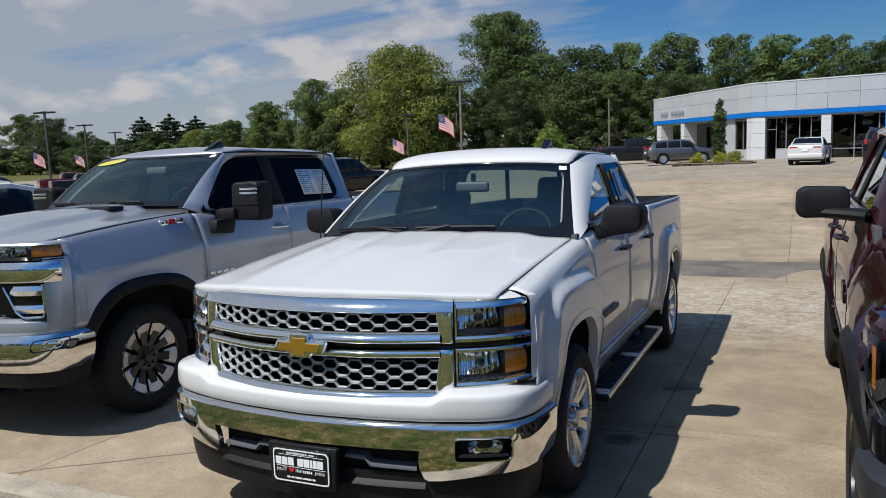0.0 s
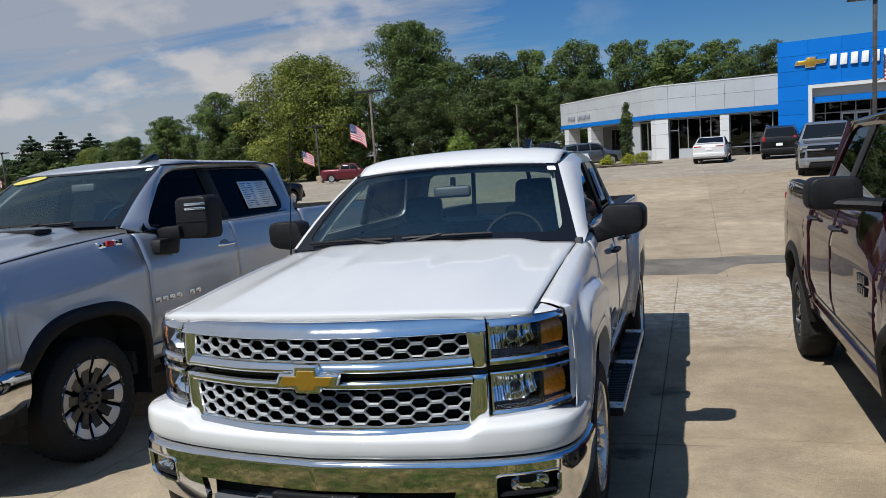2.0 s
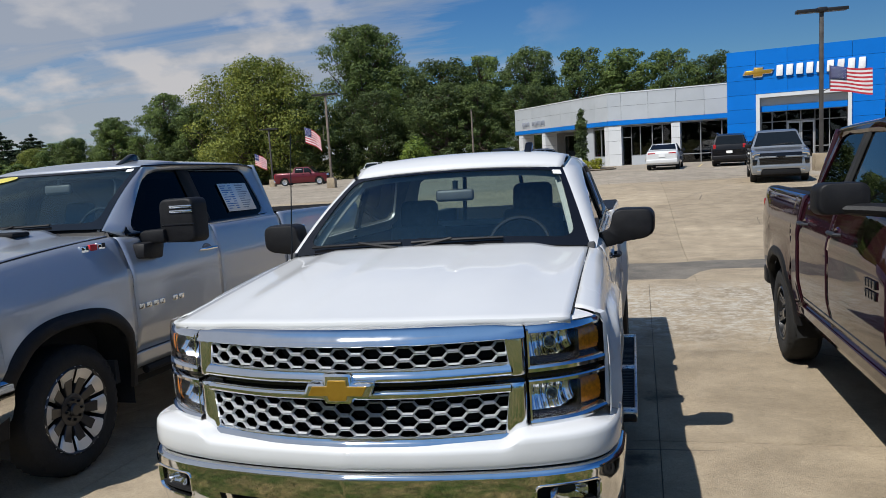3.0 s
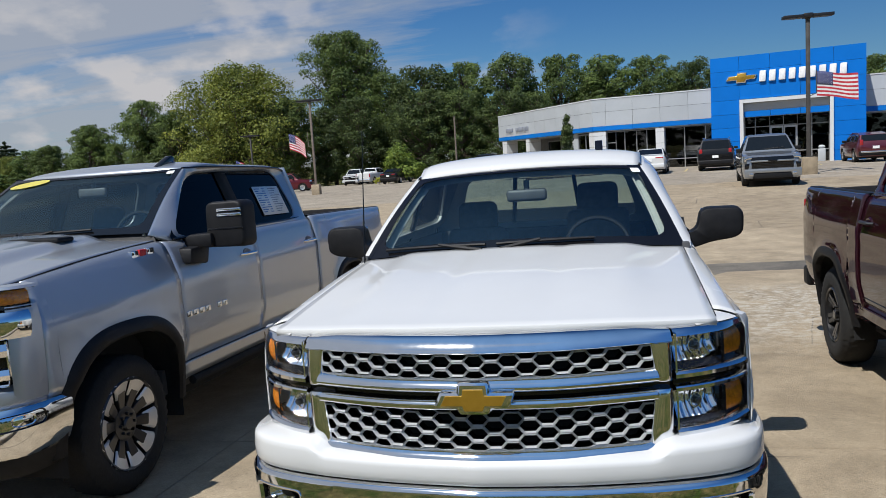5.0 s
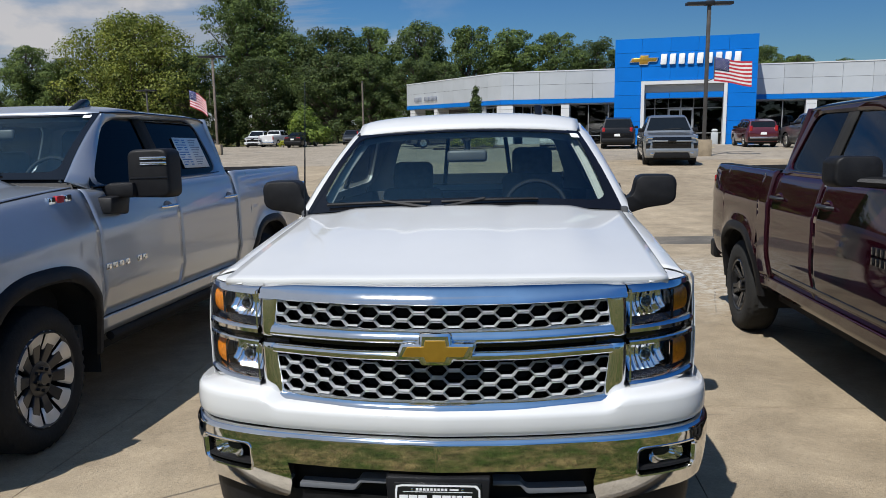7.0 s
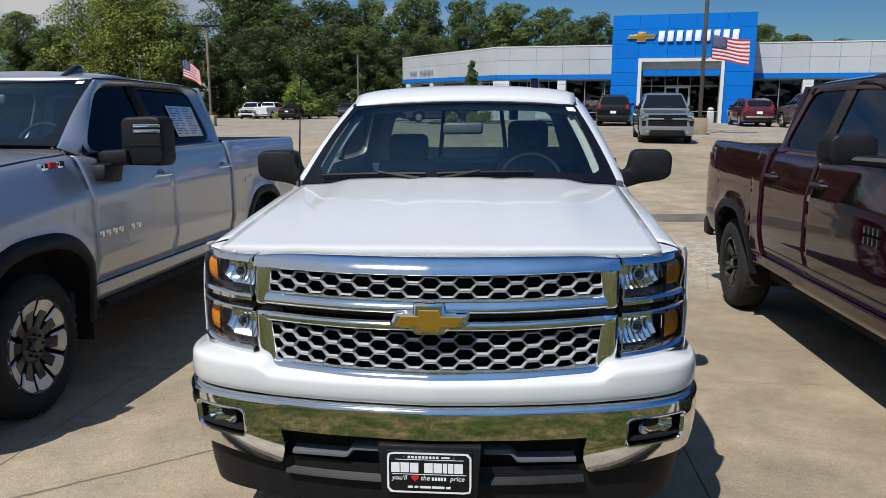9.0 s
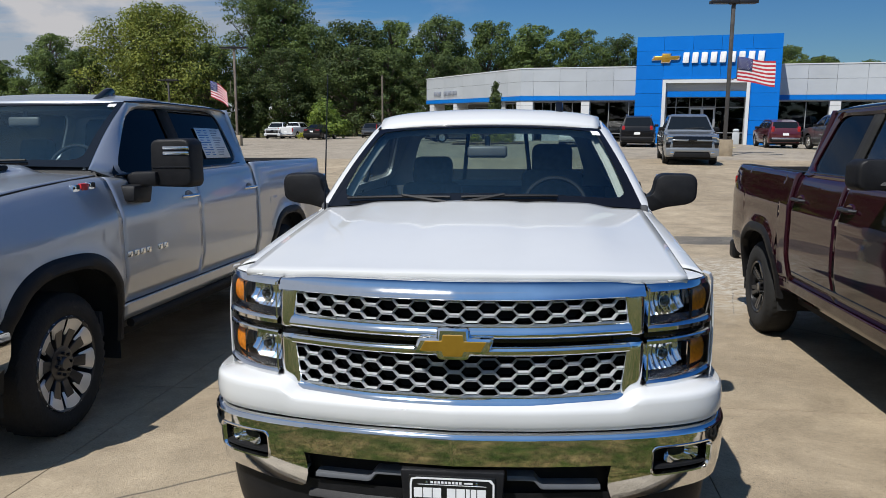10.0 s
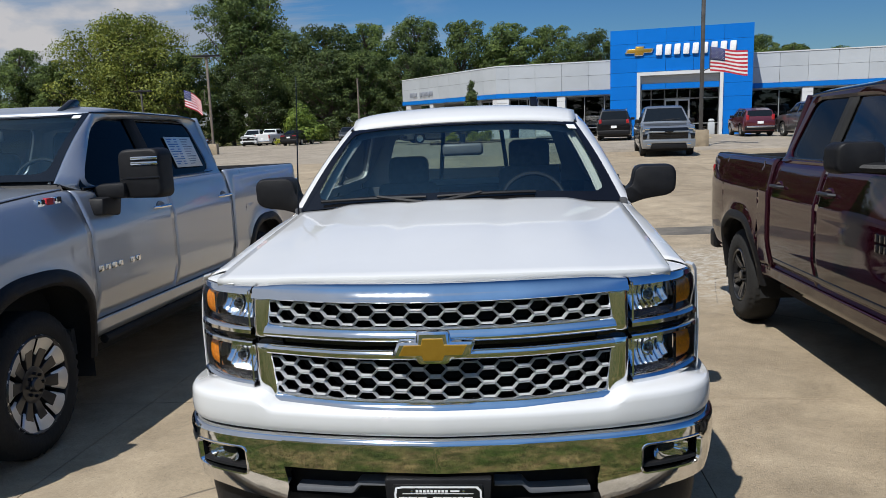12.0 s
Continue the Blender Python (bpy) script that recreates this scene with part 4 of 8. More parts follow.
# dense lower woods in front of and between the big crowns
for i in range(26):
    x = -70 + i * 4.4 + rt.uniform(-1.2, 1.2)
    plant(rt.choice(["d2", "g2", "d2", "g3", "g2"]), x, rt.uniform(84, 92) if x < -8 else rt.uniform(98, 104), rt.uniform(7.5, 11.0), rt.uniform(0.9, 1.2), rt.uniform(0, 360))
for i in range(14):
    x = -185 + i * 9.0
    plant(rt.choice(["far", "dim"]), x, 128 + rt.uniform(-5, 5), rt.uniform(6, 8), 1.4, rt.uniform(0, 360))
for i in range(9):
    x = -40 + i * 10 + rt.uniform(-2, 2)
    plant(rt.choice(["far", "dim"]), x, 108 + rt.uniform(-2, 4), rt.uniform(10, 12.5), 1.1, rt.uniform(0, 360))
for i in range(16):
    # undergrowth closes the wood's edge down to the ground
    x = -190 + i * 6.6
    plant(rt.choice(["d2", "g2", "far"]), x, 112 + rt.uniform(-4, 4), rt.uniform(4.6, 6.2), 1.7, rt.uniform(0, 360))
pine = make_pine("dark green pine tree with layered branches", 13.5, 11.0, 5)
pine.matrix_basis = pose(-135.5, 130, -1.2) @ Matrix.Diagonal((1.4, 1.3, 0.92, 1))
for x, y, s in ((-128, 131, 1.02), (-119.5, 130, 0.95), (-112, 133, 0.7)):
    p = copy_thing(pine, pose(x, y, -1.2, 0, 0, x * 40))
    p.scale = (s * 1.45, s * 1.3, s * 0.92)

# unseen trees added behind the filming side, as a backdrop for reflections in glass
for i in range(13):
    x = -72 + i * 12 + rt.uniform(-3, 3)
    plant(rt.choice(["far", "dim"]), x + 6, -66 + rt.uniform(-4, 4), rt.uniform(9, 12), 1.5, rt.uniform(0, 360))
    plant(rt.choice(["far", "dim", "dim"]), x, -52 + rt.uniform(-6, 4), rt.uniform(9, 13), 1.2, rt.uniform(0, 360))

# ---- pickups: shared parts ----
def smooth_path(ctrl, n):
    P = [Vector(p) for p in ctrl]
    for _ in range(3):
        Q = [P[0]]
        for a, b in zip(P, P[1:]):
            Q += [a.lerp(b, 0.25), a.lerp(b, 0.75)]
        P = Q + [P[-1]]
    return resample([tuple(p) for p in P], n, closed=False)


def both_sides(ctrl):
    """A plan outline from its right half, centre first."""
    return [(-x, y) for x, y in ctrl[:0:-1]] + list(ctrl)


class Track:
    """A plan curve that fronts are swept along; out is towards the front."""
    def __init__(self, ctrl, n=60):
        self.p = np.array(ctrl if len(ctrl) > 60 else smooth_path(ctrl, n))
        self.s = np.concatenate([[0], np.cumsum(np.linalg.norm(np.diff(self.p, axis=0), axis=1))])
        self.s -= np.interp(0, self.p[:, 0], self.s)
        t = np.gradient(self.p, axis=0)
        t /= np.linalg.norm(t, axis=1)[:, None]
        self.n = np.stack([t[:, 1], -t[:, 0]], 1)

    def at(self, s, out, z):
        i = [np.interp(s, self.s, a) for a in (self.p[:, 0], self.p[:, 1], self.n[:, 0], self.n[:, 1])]
        return (i[0] + i[2] * out, i[1] + i[3] * out, z)

    def s_of_x(self, x):
        return float(np.interp(x, self.p[:, 0], self.s))

    def sweep(self, profile, s0, s1, n=24, caps=True, bm=None):
        rows = [[self.at(s, o, z) for o, z in profile] for s in np.linspace(s0, s1, n)]
        b = grid_bm(rows)
        return join_bm(bm, b)


def side_x(S, y, z):
    """Half width of the body side at y, z."""
    W = S["W"] - S["taper"] * max(0.0, (1.0 - y) / 1.0) ** 2 - 0.03 * max(0.0, (y - S["len"] + 0.5) / 0.5) ** 2
    top, hx = S["top"](y), S["hx"](y)
    zs = [0.25, S["rock"], S["rock"] + 0.17, 0.82, top - 0.30, top - 0.265, top - 0.16, top - 0.08, top - 0.03, top - 0.01, top]
    g = W - hx
    xs = [W - 0.09, W - 0.05, W - 0.018, W, W, W - 0.05 * g, W - 0.31 * g, W - 0.53 * g, W - 0.70 * g, W - 0.84 * g, hx]
    zs = np.maximum.accumulate(np.array(zs))
    x = float(np.interp(z, zs, xs))
    full = S.get("full_fender", 0.0) * (1 - sstep(0.9, 2.6, y))
    if full:
        zf = np.maximum.accumulate(np.array([0.25, S["rock"], S["rock"] + 0.17, 0.82, top - 0.22, top - 0.13, top - 0.075, top - 0.034, top - 0.011, top]))
        x += full * (float(np.interp(z, zf, [W - 0.09, W - 0.05, W - 0.018, W, W, W - 0.03 * g, W - 0.11 * g, W - 0.27 * g, W - 0.50 * g, hx])) - x)
    for wy in (S["fy"], S["ry"]):
        d = arch_d(S, y, z, wy)
        if -0.05 < d < 0.35:
            x += S["flare"] * math.exp(-(max(d, 0) / 0.09) ** 2)
    if S.get("blister"):
        # squared bulges over the wheels with a crisp upper edge
        for wy in (S["fy"], S["ry"]):
            d = (abs((y - wy) / (S["ra"] + 0.11)) ** 5 + abs(max(z - 0.5, 0) / 0.68) ** 5) ** 0.2
            x += S["blister"] * (1 - sstep(0.94, 1.03, d)) * (0.6 + 0.4 * sstep(0.5, 1.0, d))
    # body crease along the flank
    x -= 0.004 * math.exp(-((z - (top - 0.36)) / 0.05) ** 2) * (1 if y > S["fy"] + 0.4 else 0.3)
    return x


def arch_d(S, y, z, wy):
    p = S.get("arch_p", 2.7)
    return (abs((y - wy) / S["ra"]) ** p + abs(max(z - S["R"], 0) / (S["ra"] * S.get("rh", 1.02))) ** p) ** (1 / p) * S["ra"] - S["ra"]


def arch_z(S, y, wy):
    p = S.get("arch_p", 2.7)
    t = min(abs(y - wy) / S["ra"], 1.0)
    return S["R"] + S["ra"] * S.get("rh", 1.02) * (1 - t ** p) ** (1 / p)


def side_panel(S, y0, y1, lo, hi, sgn, m=20, extra=()):
    ys = sorted(set([round(v, 4) for v in list(np.linspace(y0, y1, max(3, int((y1 - y0) / 0.05)))) + [e for e in extra if y0 < e < y1]]))
    rows = []
    for y in ys:
        a, b = lo(y), hi(y)
        col = []
        for k in range(m + 1):
            t = 1 - (1 - k / m) ** 1.5
            z = a + (b - a) * t
            col.append((sgn * side_x(S, y, z), y, z))
        rows.append(col)
    return grid_bm(rows)


def gx(S, z):
    return S["hx"](2.5) + 0.005 - (z - S["belt"]) * S["lean"]


TREAD = 80


def wheel(car, x, y, R, sgn, rimr, style, chunky=False, width=0.27):
    """Tyre, rim and hub; x is the outer face of the tyre, sgn its side."""
    z = R
    def P(o, r):
        return (sgn * o, r)
    w = width
    side = [(-w + 0.02, rimr - 0.01), (-w, rimr + 0.04), (-w, R - 0.05), (-w + 0.03, R - 0.008)]
    tread = [(-w + 0.045, R), (-w * 0.5, R + 0.002), (-0.045, R)]
    out = [(-0.03, R - 0.008), (-0.004, R - 0.04), (0.004, R - 0.085), (0.0, rimr + 0.035), (-0.006, rimr + 0.015), (-0.02, rimr - 0.006)]
    prof = [P(o, r) for o, r in side + tread + out]
    rows = []
    for k in range(TREAD):
        a = 2 * math.pi * k / TREAD
        rr = []
        for i, (o, r) in enumerate(prof):
            cut = 0.0
            if 3 <= i <= 8:
                cut = (0.017 if chunky else 0.007) * (1 if (k + (i % 2)) % 2 == 0 else 0)
            if chunky and i == 8:
                cut *= 1.3
            rr.append((o, (r - cut) * math.cos(a), (r - cut) * math.sin(a)))
        rows.append(rr)
    hub = {"machined": DARK_ALLOY, "silver": ALLOY, "black": BLACK_ALLOY, "plain": ALLOY}[style]
    barrel = lathe_bm([P(-0.012, rimr + 0.004), P(-0.004, rimr - 0.004), P(-0.012, rimr - 0.016), P(-0.07, rimr - 0.022), P(-0.2, rimr - 0.03)], 48)
    barrel = lathe_bm([P(-0.075, 0.0), P(-0.07, 0.055), P(-0.055, 0.075), P(-0.075, 0.085), P(-0.11, 0.09)], 32, barrel)
    n = {"machined": 10, "silver": 6, "black": 6, "plain": 6}[style]

    def spoke(ang, wi, wo, f, r0=0.07, r1=None, d=0.03, tilt=0.0):
        r1 = r1 or rimr - 0.012
        b = bmesh.new()
        fr = []
        for r, wd, o in ((r0, wi, -0.055), ((r0 + r1) / 2, (wi + wo) / 2, -0.035), (r1, wo, -0.018)):
            fr.append([b.verts.new((sgn * (o + f), -wd / 2 + tilt * (r - r0), r)), b.verts.new((sgn * (o + f), wd / 2 + tilt * (r - r0), r)),
                       b.verts.new((sgn * (o + f - d), wd * 0.62 + tilt * (r - r0), r)), b.verts.new((sgn * (o + f - d), -wd * 0.62 + tilt * (r - r0), r))])
        for p, q in zip(fr, fr[1:]):
            for i in range(4):
                b.faces.new((p[i], p[(i + 1) % 4], q[(i + 1) % 4], q[i]))
        b.faces.new(fr[-1])
        b.faces.new(fr[0][::-1])
        bmesh.ops.recalc_face_normals(b, faces=b.faces[:])
        bmesh.ops.bevel(b, geom=[e for e in b.edges], offset=0.003, segments=1, affect="EDGES")
        bmesh.ops.rotate(b, verts=b.verts[:], cent=(0, 0, 0), matrix=Matrix.Rotation(ang, 3, "X"))
        return b
    spokes = []
    for k in range(n):
        a = 2 * math.pi * k / n + 0.17
        if style == "silver":
            for da in (-0.17, 0.17):
                spokes.append(spoke(a + da, 0.045, 0.052, 0.0, tilt=0.0))
        elif style == "black":
            for da in (-0.13, 0.13):
                spokes.append(spoke(a + da, 0.034, 0.04, 0.0))
        else:
            spokes.append(spoke(a, 0.040, 0.088 if style == "machined" else 0.085, 0.0))
    w_ob = part("wheel", barrel, hub, car, {"machined": "machined alloy wheel with dark pockets", "silver": "silver alloy wheel", "black": "gloss black alloy wheel", "plain": ""}[style])
    w_ob.location = (sgn * x, y, z)
    for b in spokes:
        part("spoke", b, hub, w_ob)
    part("tyre", grid_bm(rows, close_u=True), RUBBER, w_ob, "black tyre with blocky tread", smooth=28)
    if style == "machined":
        for k in range(n):
            a = 2 * math.pi * k / n + 0.17
            b = spoke(a, 0.070, 0.128, 0.012, r0=0.168, r1=rimr - 0.004, d=0.012, tilt=0.0)
            part("spoke_face", b, PAD, w_ob)
    cap = lathe_bm([P(-0.02, 0.0), P(-0.02, 0.035), P(-0.03, 0.043), P(-0.07, 0.045)], 24)
    part("centre_cap", cap, ALLOY if style == "silver" else DARK_ALLOY if style == "machined" else BLACK_ALLOY, w_ob)
    nut_n = {"machined": 8, "silver": 6, "black": 5, "plain": 5}[style]
    for k in range(nut_n):
        a = 2 * math.pi * k / nut_n
        b = lathe_bm([P(-0.02, 0.0), P(-0.022, 0.010), P(-0.07, 0.011)], 6, center=(0, 0.066 * math.cos(a), 0.066 * math.sin(a)))
        part("lug_nut", b, CHROME if style == "silver" else BLACK_ALLOY, w_ob)
    if style == "machined":
        part("hub_face", lathe_bm([P(-0.045, 0.04), P(-0.04, 0.085), P(-0.046, 0.105), P(-0.08, 0.112)], 30), DARK_ALLOY, w_ob)
    part("brake_disc", lathe_bm([P(-0.13, 0.06), P(-0.13, rimr * 0.8), P(-0.15, rimr * 0.8), P(-0.15, 0.06)], 32), UNDER, w_ob)
    return w_ob


def seat(parent, x, y, z, back_h, head=True, w=0.5):
    b = box_bm(x - w / 2, x + w / 2, y - 0.48, y + 0.05, z - 0.14, z + 0.06, 0.05, 3)
    bk = box_bm(x - w / 2 + 0.02, x + w / 2 - 0.02, -0.07, 0.08, 0.0, back_h, 0.05, 3)
    bmesh.ops.transform(bk, matrix=Matrix.Translation((0, y, z)) @ Matrix.Rotation(radians(-14), 4, "X"), verts=bk.verts)
    s = part("seat", join_bm(b, bk), FABRIC, parent, "dark grey cloth seat")
    if head:
        hd = box_bm(x - 0.14, x + 0.14, -0.055, 0.06, back_h - 0.03, back_h + 0.19, 0.05, 3)
        bmesh.ops.transform(hd, matrix=Matrix.Translation((0, y, z)) @ Matrix.Rotation(radians(-14), 4, "X"), verts=hd.verts)
        part("headrest", hd, FABRIC, s)
    return s


def pickup_body(S, car):
    """Sides, hood, cab, glass, bed, wheels; the front is added by each truck."""
    W, paint_m = S["W"], S["paint"]
    top = S["top"]
    rock = lambda y: S["rock"]
    def lo_arch(wy, front=None):
        def f(y):
            if abs(y - wy) < S["ra"]:
                return arch_z(S, y, wy)
            return front if (front and y < wy) else S["rock"] + 0.02
        return f
    ex = lambda wy: [wy + S["ra"] * math.cos(a) * 0.9999 for a in np.linspace(0, math.pi, 41)] + [wy - S["ra"] - 0.001, wy + S["ra"] + 0.001]
    d0, d1, d2 = S["doors"]
    for sgn in (1, -1):
        part("fender", side_panel(S, S["fend"], d0 - 0.003, lo_arch(S["fy"], S["bump_z"]), lambda y: top(y), sgn, extra=ex(S["fy"])), paint_m, car, thick=0.004)
        for a, b in ((d0 + 0.003, d1 - 0.0025), (d1 + 0.0025, d2 - 0.003)):
            door = part("door", side_panel(S, a, b, lambda y: S["rock"] + 0.06, lambda y: top(y), sgn), paint_m, car, thick=0.004)
            yh = b - 0.16
            zh = S["handle_z"]
            xh = side_x(S, yh, zh)
            hb = tube_bm([(0.0, -0.12, 0.0), (0.032, -0.09, 0.002), (0.04, 0.0, 0.004), (0.034, 0.08, 0.004), (0.0, 0.10, 0.0)], [0.012, 0.017, 0.018, 0.017, 0.012], 8, None, 0.8)
            bmesh.ops.transform(hb, matrix=Matrix.Translation((sgn * xh, yh, zh)) @ Matrix.Diagonal((sgn, 1, 1, 1)), verts=hb.verts)
            part("door_handle", hb, S["handle_mat"], door, S["handle_label"])
            cup = lathe_bm([(0.003, 0.0), (0.003, 0.045), (-0.01, 0.055)], 20)
            bmesh.ops.transform(cup, matrix=Matrix.Translation((sgn * (xh + 0.002), yh - 0.01, zh)) @ Matrix.Diagonal((sgn, 1.5, 0.8, 1)), verts=cup.verts)
            part("handle_cup", cup, S["cup_mat"], door)
        # black strips added behind the door gaps stand in for their shade
        for yd in (d0, d1, d2):
            gap_strip = [[(sgn * (side_x(S, y, z) - 0.012), y, z) for z in np.linspace(S["rock"] + 0.03, top(yd) - 0.02, 14)] for y in (yd - 0.03, yd, yd + 0.03)]
            part("door_seal", grid_bm(gap_strip), UNDER, car)
        part("rocker", side_panel(S, S["fy"] + S["ra"] + 0.01, S["ry"] - S["ra"] - 0.01, lambda y: S["rock"] - 0.06, lambda y: S["rock"] + 0.05, sgn, 4), S["rocker_mat"], car, thick=0.02)
        part("bed_side", side_panel(S, d2 + 0.012, S["len"] - 0.07, lo_arch(S["ry"]), lambda y: S["bed_z"], sgn, extra=ex(S["ry"])) if not S.get("bed_fn") else side_panel(S, d2 + 0.012, S["len"] - 0.07, lo_arch(S["ry"]), S["bed_fn"], sgn, extra=ex(S["ry"])), paint_m, car, thick=0.02)
        # arch mouldings and wells
        for wy in (S["fy"], S["ry"]):
            rows, well = [], []
            for a in np.linspace(0, math.pi, 49):
                y = wy + S["ra"] * math.cos(a)
                z0 = arch_z(S, y, wy) if 0.001 < a < math.pi - 0.001 else S["R"]
                cols = []
                for k, (dr, dx) in enumerate(((-0.02, -0.05), (-0.022, 0.006), (-0.004, S["lip_d"]), (S["lip"] * 0.6, S["lip_d"] * 0.9), (S["lip"], S["lip_d"] * 0.2), (S["lip"], -0.01))):
                    yy = wy + (y - wy) * (1 + dr / S["ra"])
                    zz = S["R"] + (z0 - S["R"]) * (1 + dr / S["ra"])
                    cols.append((sgn * (side_x(S, yy, max(zz, S["R"])) + dx), yy, zz))
                # run the ends down to the sill
                rows.append(cols)
                well.append([(sgn * (W - 0.03 - 0.5 * t), wy + (y - wy) * 1.01, S["R"] + (z0 - S["R"]) * 1.01) for t in (0, 0.5, 1)])
            base = S["bump_z"] if wy == S["fy"] else S["rock"]
            for end in (0, -1):
                drop = [(x, y, S["rock"] if (end == 0 or wy != S["fy"]) else base) for x, y, z in rows[end]]
                rows.insert(0, drop) if end == 0 else rows.append(drop)
                wd = [(x, y, 0.3) for x, y, z in well[end]]
                well.insert(0, wd) if end == 0 else well.append(wd)
            part("wheel_arch", grid_bm(rows), S["lip_mat"], car, S["lip_label"], smooth=50)
            part("wheel_well", grid_bm(well), UNDER, car)
            part("well_back", prism_bm([(wy - 0.75, 0.3), (wy + 0.75, 0.3), (wy + 0.7, 1.0), (wy - 0.7, 1.0)], sgn * (W - 0.55), sgn * (W - 0.5), "x"), UNDER, car)
            wheel(car, S["track"], wy, S["R"], sgn, S["rim"], S["rim_style"], S["chunky"])
    # hood
    H = S["hood"]
    fx, fy0, fyk, fz, fzk = H["front"]
    rx, ry0, ryk, rz, rzk = H["rear"]
    rows = []
    for i in range(49):
        u = -1 + 2 * i / 48
        col = []
        for k in range(-3, 31):
            v = max(k, 0) / 30
            y = (fy0 + fyk * u * u) * (1 - v) + (ry0 + ryk * u * u) * v
            z = (fz + fzk * u * u) * (1 - v) + (rz + rzk * u * u) * v + H["crown"] * math.sin(math.pi * min(v * 0.9 + 0.05, 1))
            x = (fx * (1 - v) + rx * v) * u
            z += H["dome"](abs(x), v)
            if k < 0:
                z -= (0.002, 0.007, 0.022)[-k - 1]
                y -= (0.004, 0.006, 0.003)[-k - 1]
            col.append((x, y, z))
        rows.append(col)
    hood_ob = part("hood", grid_bm(rows), paint_m, car, thick=0.012)
    for col in (rows[0], rows[-1]):
        part("shut_line", tube_bm([(x * 1.004, y, z - 0.0005) for x, y, z in col[4:]], 0.004, 5), UNDER, hood_ob)
    # windscreen
    B = S["screen"]
    def scr(u, v, out=0.0):
        x = (B["bx"] * (1 - v) + B["tx"] * v) * u
        y = (B["by"] - B["bk"] * (1 - u * u)) * (1 - v) + (B["ty"] - B["tk"] * (1 - u * u)) * v - 0.015 * math.sin(math.pi * v)
        z = (B["bz"] + B["bzk"] * (1 - u * u)) * (1 - v) + (B["tz"] + B["tzk"] * (1 - u * u)) * v + 0.02 * math.sin(math.pi * v)
        return (x, y - out * 0.55, z + out * 0.8)
    pane = part("windscreen", grid_bm([[scr(-1 + 2 * i / 24, k / 12) for k in range(13)] for i in range(25)]), GLASS_CLEAR, car, "clear windscreen")
    pane.visible_shadow = False
    rect = [(-1, 0), (1, 0), (1, 1), (-1, 1)]
    angs = corner_angles(rect, (0, 0.5), 24)
    O, I = polar(rect, (0, 0.5), angs), polar(rounded([(-0.925, 0.085), (0.925, 0.085), (0.955, 0.955), (-0.955, 0.955)], 0.12), (0, 0.5), angs)
    part("black_border", grid_bm([[scr(*p, 0.004) for p in O], [scr(*p, 0.004) for p in I]], close_v=True), GLOSS_BLACK, pane)
    for sgn in (1, -1):
        part("pillar_lining", tube_bm([scr(sgn * (0.93 + 0.03 * v), v, -0.07) for v in np.linspace(0.02, 0.97, 10)], 0.03, 8, None, 0.6), LINER, car, "light grey inner pillar lining")
    # roof
    ry1 = S["roof_y"]
    rows = []
    for i in range(33):
        u = -1 + 2 * i / 32
        col = []
        for k in range(25):
            v = k / 24
            y0 = B["ty"] - B["tk"] * (1 - u * u)
            y = y0 + (ry1 - y0) * v
            dz = S["roof_z"] - (B["tz"] + B["tzk"] * (1 - u * u))
            rise = 1 - (1 - min(v / 0.28, 1)) ** 2.2
            fall = max(0, (v - 0.86) / 0.14) ** 2
            xe = B["tx"] + (S["roof_x"] - B["tx"]) * min(1, v * 4)
            z = B["tz"] + B["tzk"] * (1 - u * u) + dz * rise - 0.045 * u * u * min(1, v * 3) - 0.03 * fall - 0.02 * abs(u) ** 8
            col.append((xe * u, y, z))
        rows.append(col)
    part("roof", grid_bm(rows), paint_m, car, thick=0.02)
    part("headliner", grid_bm([[(x * 0.97, y, z - 0.05) for x, y, z in r] for r in rows]), LINER, car)
    # cab sides: a band round the side windows
    D = S["dlo"]
    zt = S["roof_z"] - 0.055
    for sgn in (1, -1):
        segs_o = [[scr(1, v) for v in np.linspace(-0.02, 1, 9)],
                  [(B["tx"] + (S["roof_x"] - B["tx"]) * min(1, t * 4), B["ty"] + (ry1 - B["ty"]) * t, B["tz"] + (S["roof_z"] - 0.065 - B["tz"]) * min(1, t * 3.5) - 0.03 * max(0, (t - .86) / .14) ** 2) for t in np.linspace(0, 1, 13)],
                  [(S["roof_x"] + (S["hx"](3) + 0.01 - S["roof_x"]) * t ** 1.1, ry1 + (S["doors"][2] - ry1) * t ** 0.8, S["roof_z"] - 0.095 + (S["belt"] - 0.01 - S["roof_z"] + 0.095) * t) for t in np.linspace(0, 1, 9)],
                  [(S["hx"](max(y, S["doors"][0])) + 0.004, y, top(max(y, S["doors"][0] + 0.05)) - 0.002) for y in np.linspace(S["doors"][2], B["by"] - 0.02, 17)]]
        inn = D  # front-bottom, front-top, rear-top, rear-bottom in (y, z)
        def side_pt(y, z):
            return (gx(S, z), y, z)
        seg_i = []
        corners = [inn[0], inn[1], inn[2], inn[3], inn[0]]
        for (a, b), cnt in zip(zip(corners, corners[1:]), (9, 13, 9, 17)):
            seg_i.append([side_pt(a[0] + (b[0] - a[0]) * t, a[1] + (b[1] - a[1]) * t) for t in np.linspace(0, 1, cnt)])
        outer = [p for s in segs_o for p in s[:-1]]
        inner = [p for s in seg_i for p in s[:-1]]
        yz = np.array([p[1:] for p in inner])
        for _ in range(S.get("round", 2)):
            yz = 0.25 * np.roll(yz, 1, 0) + 0.5 * yz + 0.25 * np.roll(yz, -1, 0)
        inner = [side_pt(*p) for p in yz]
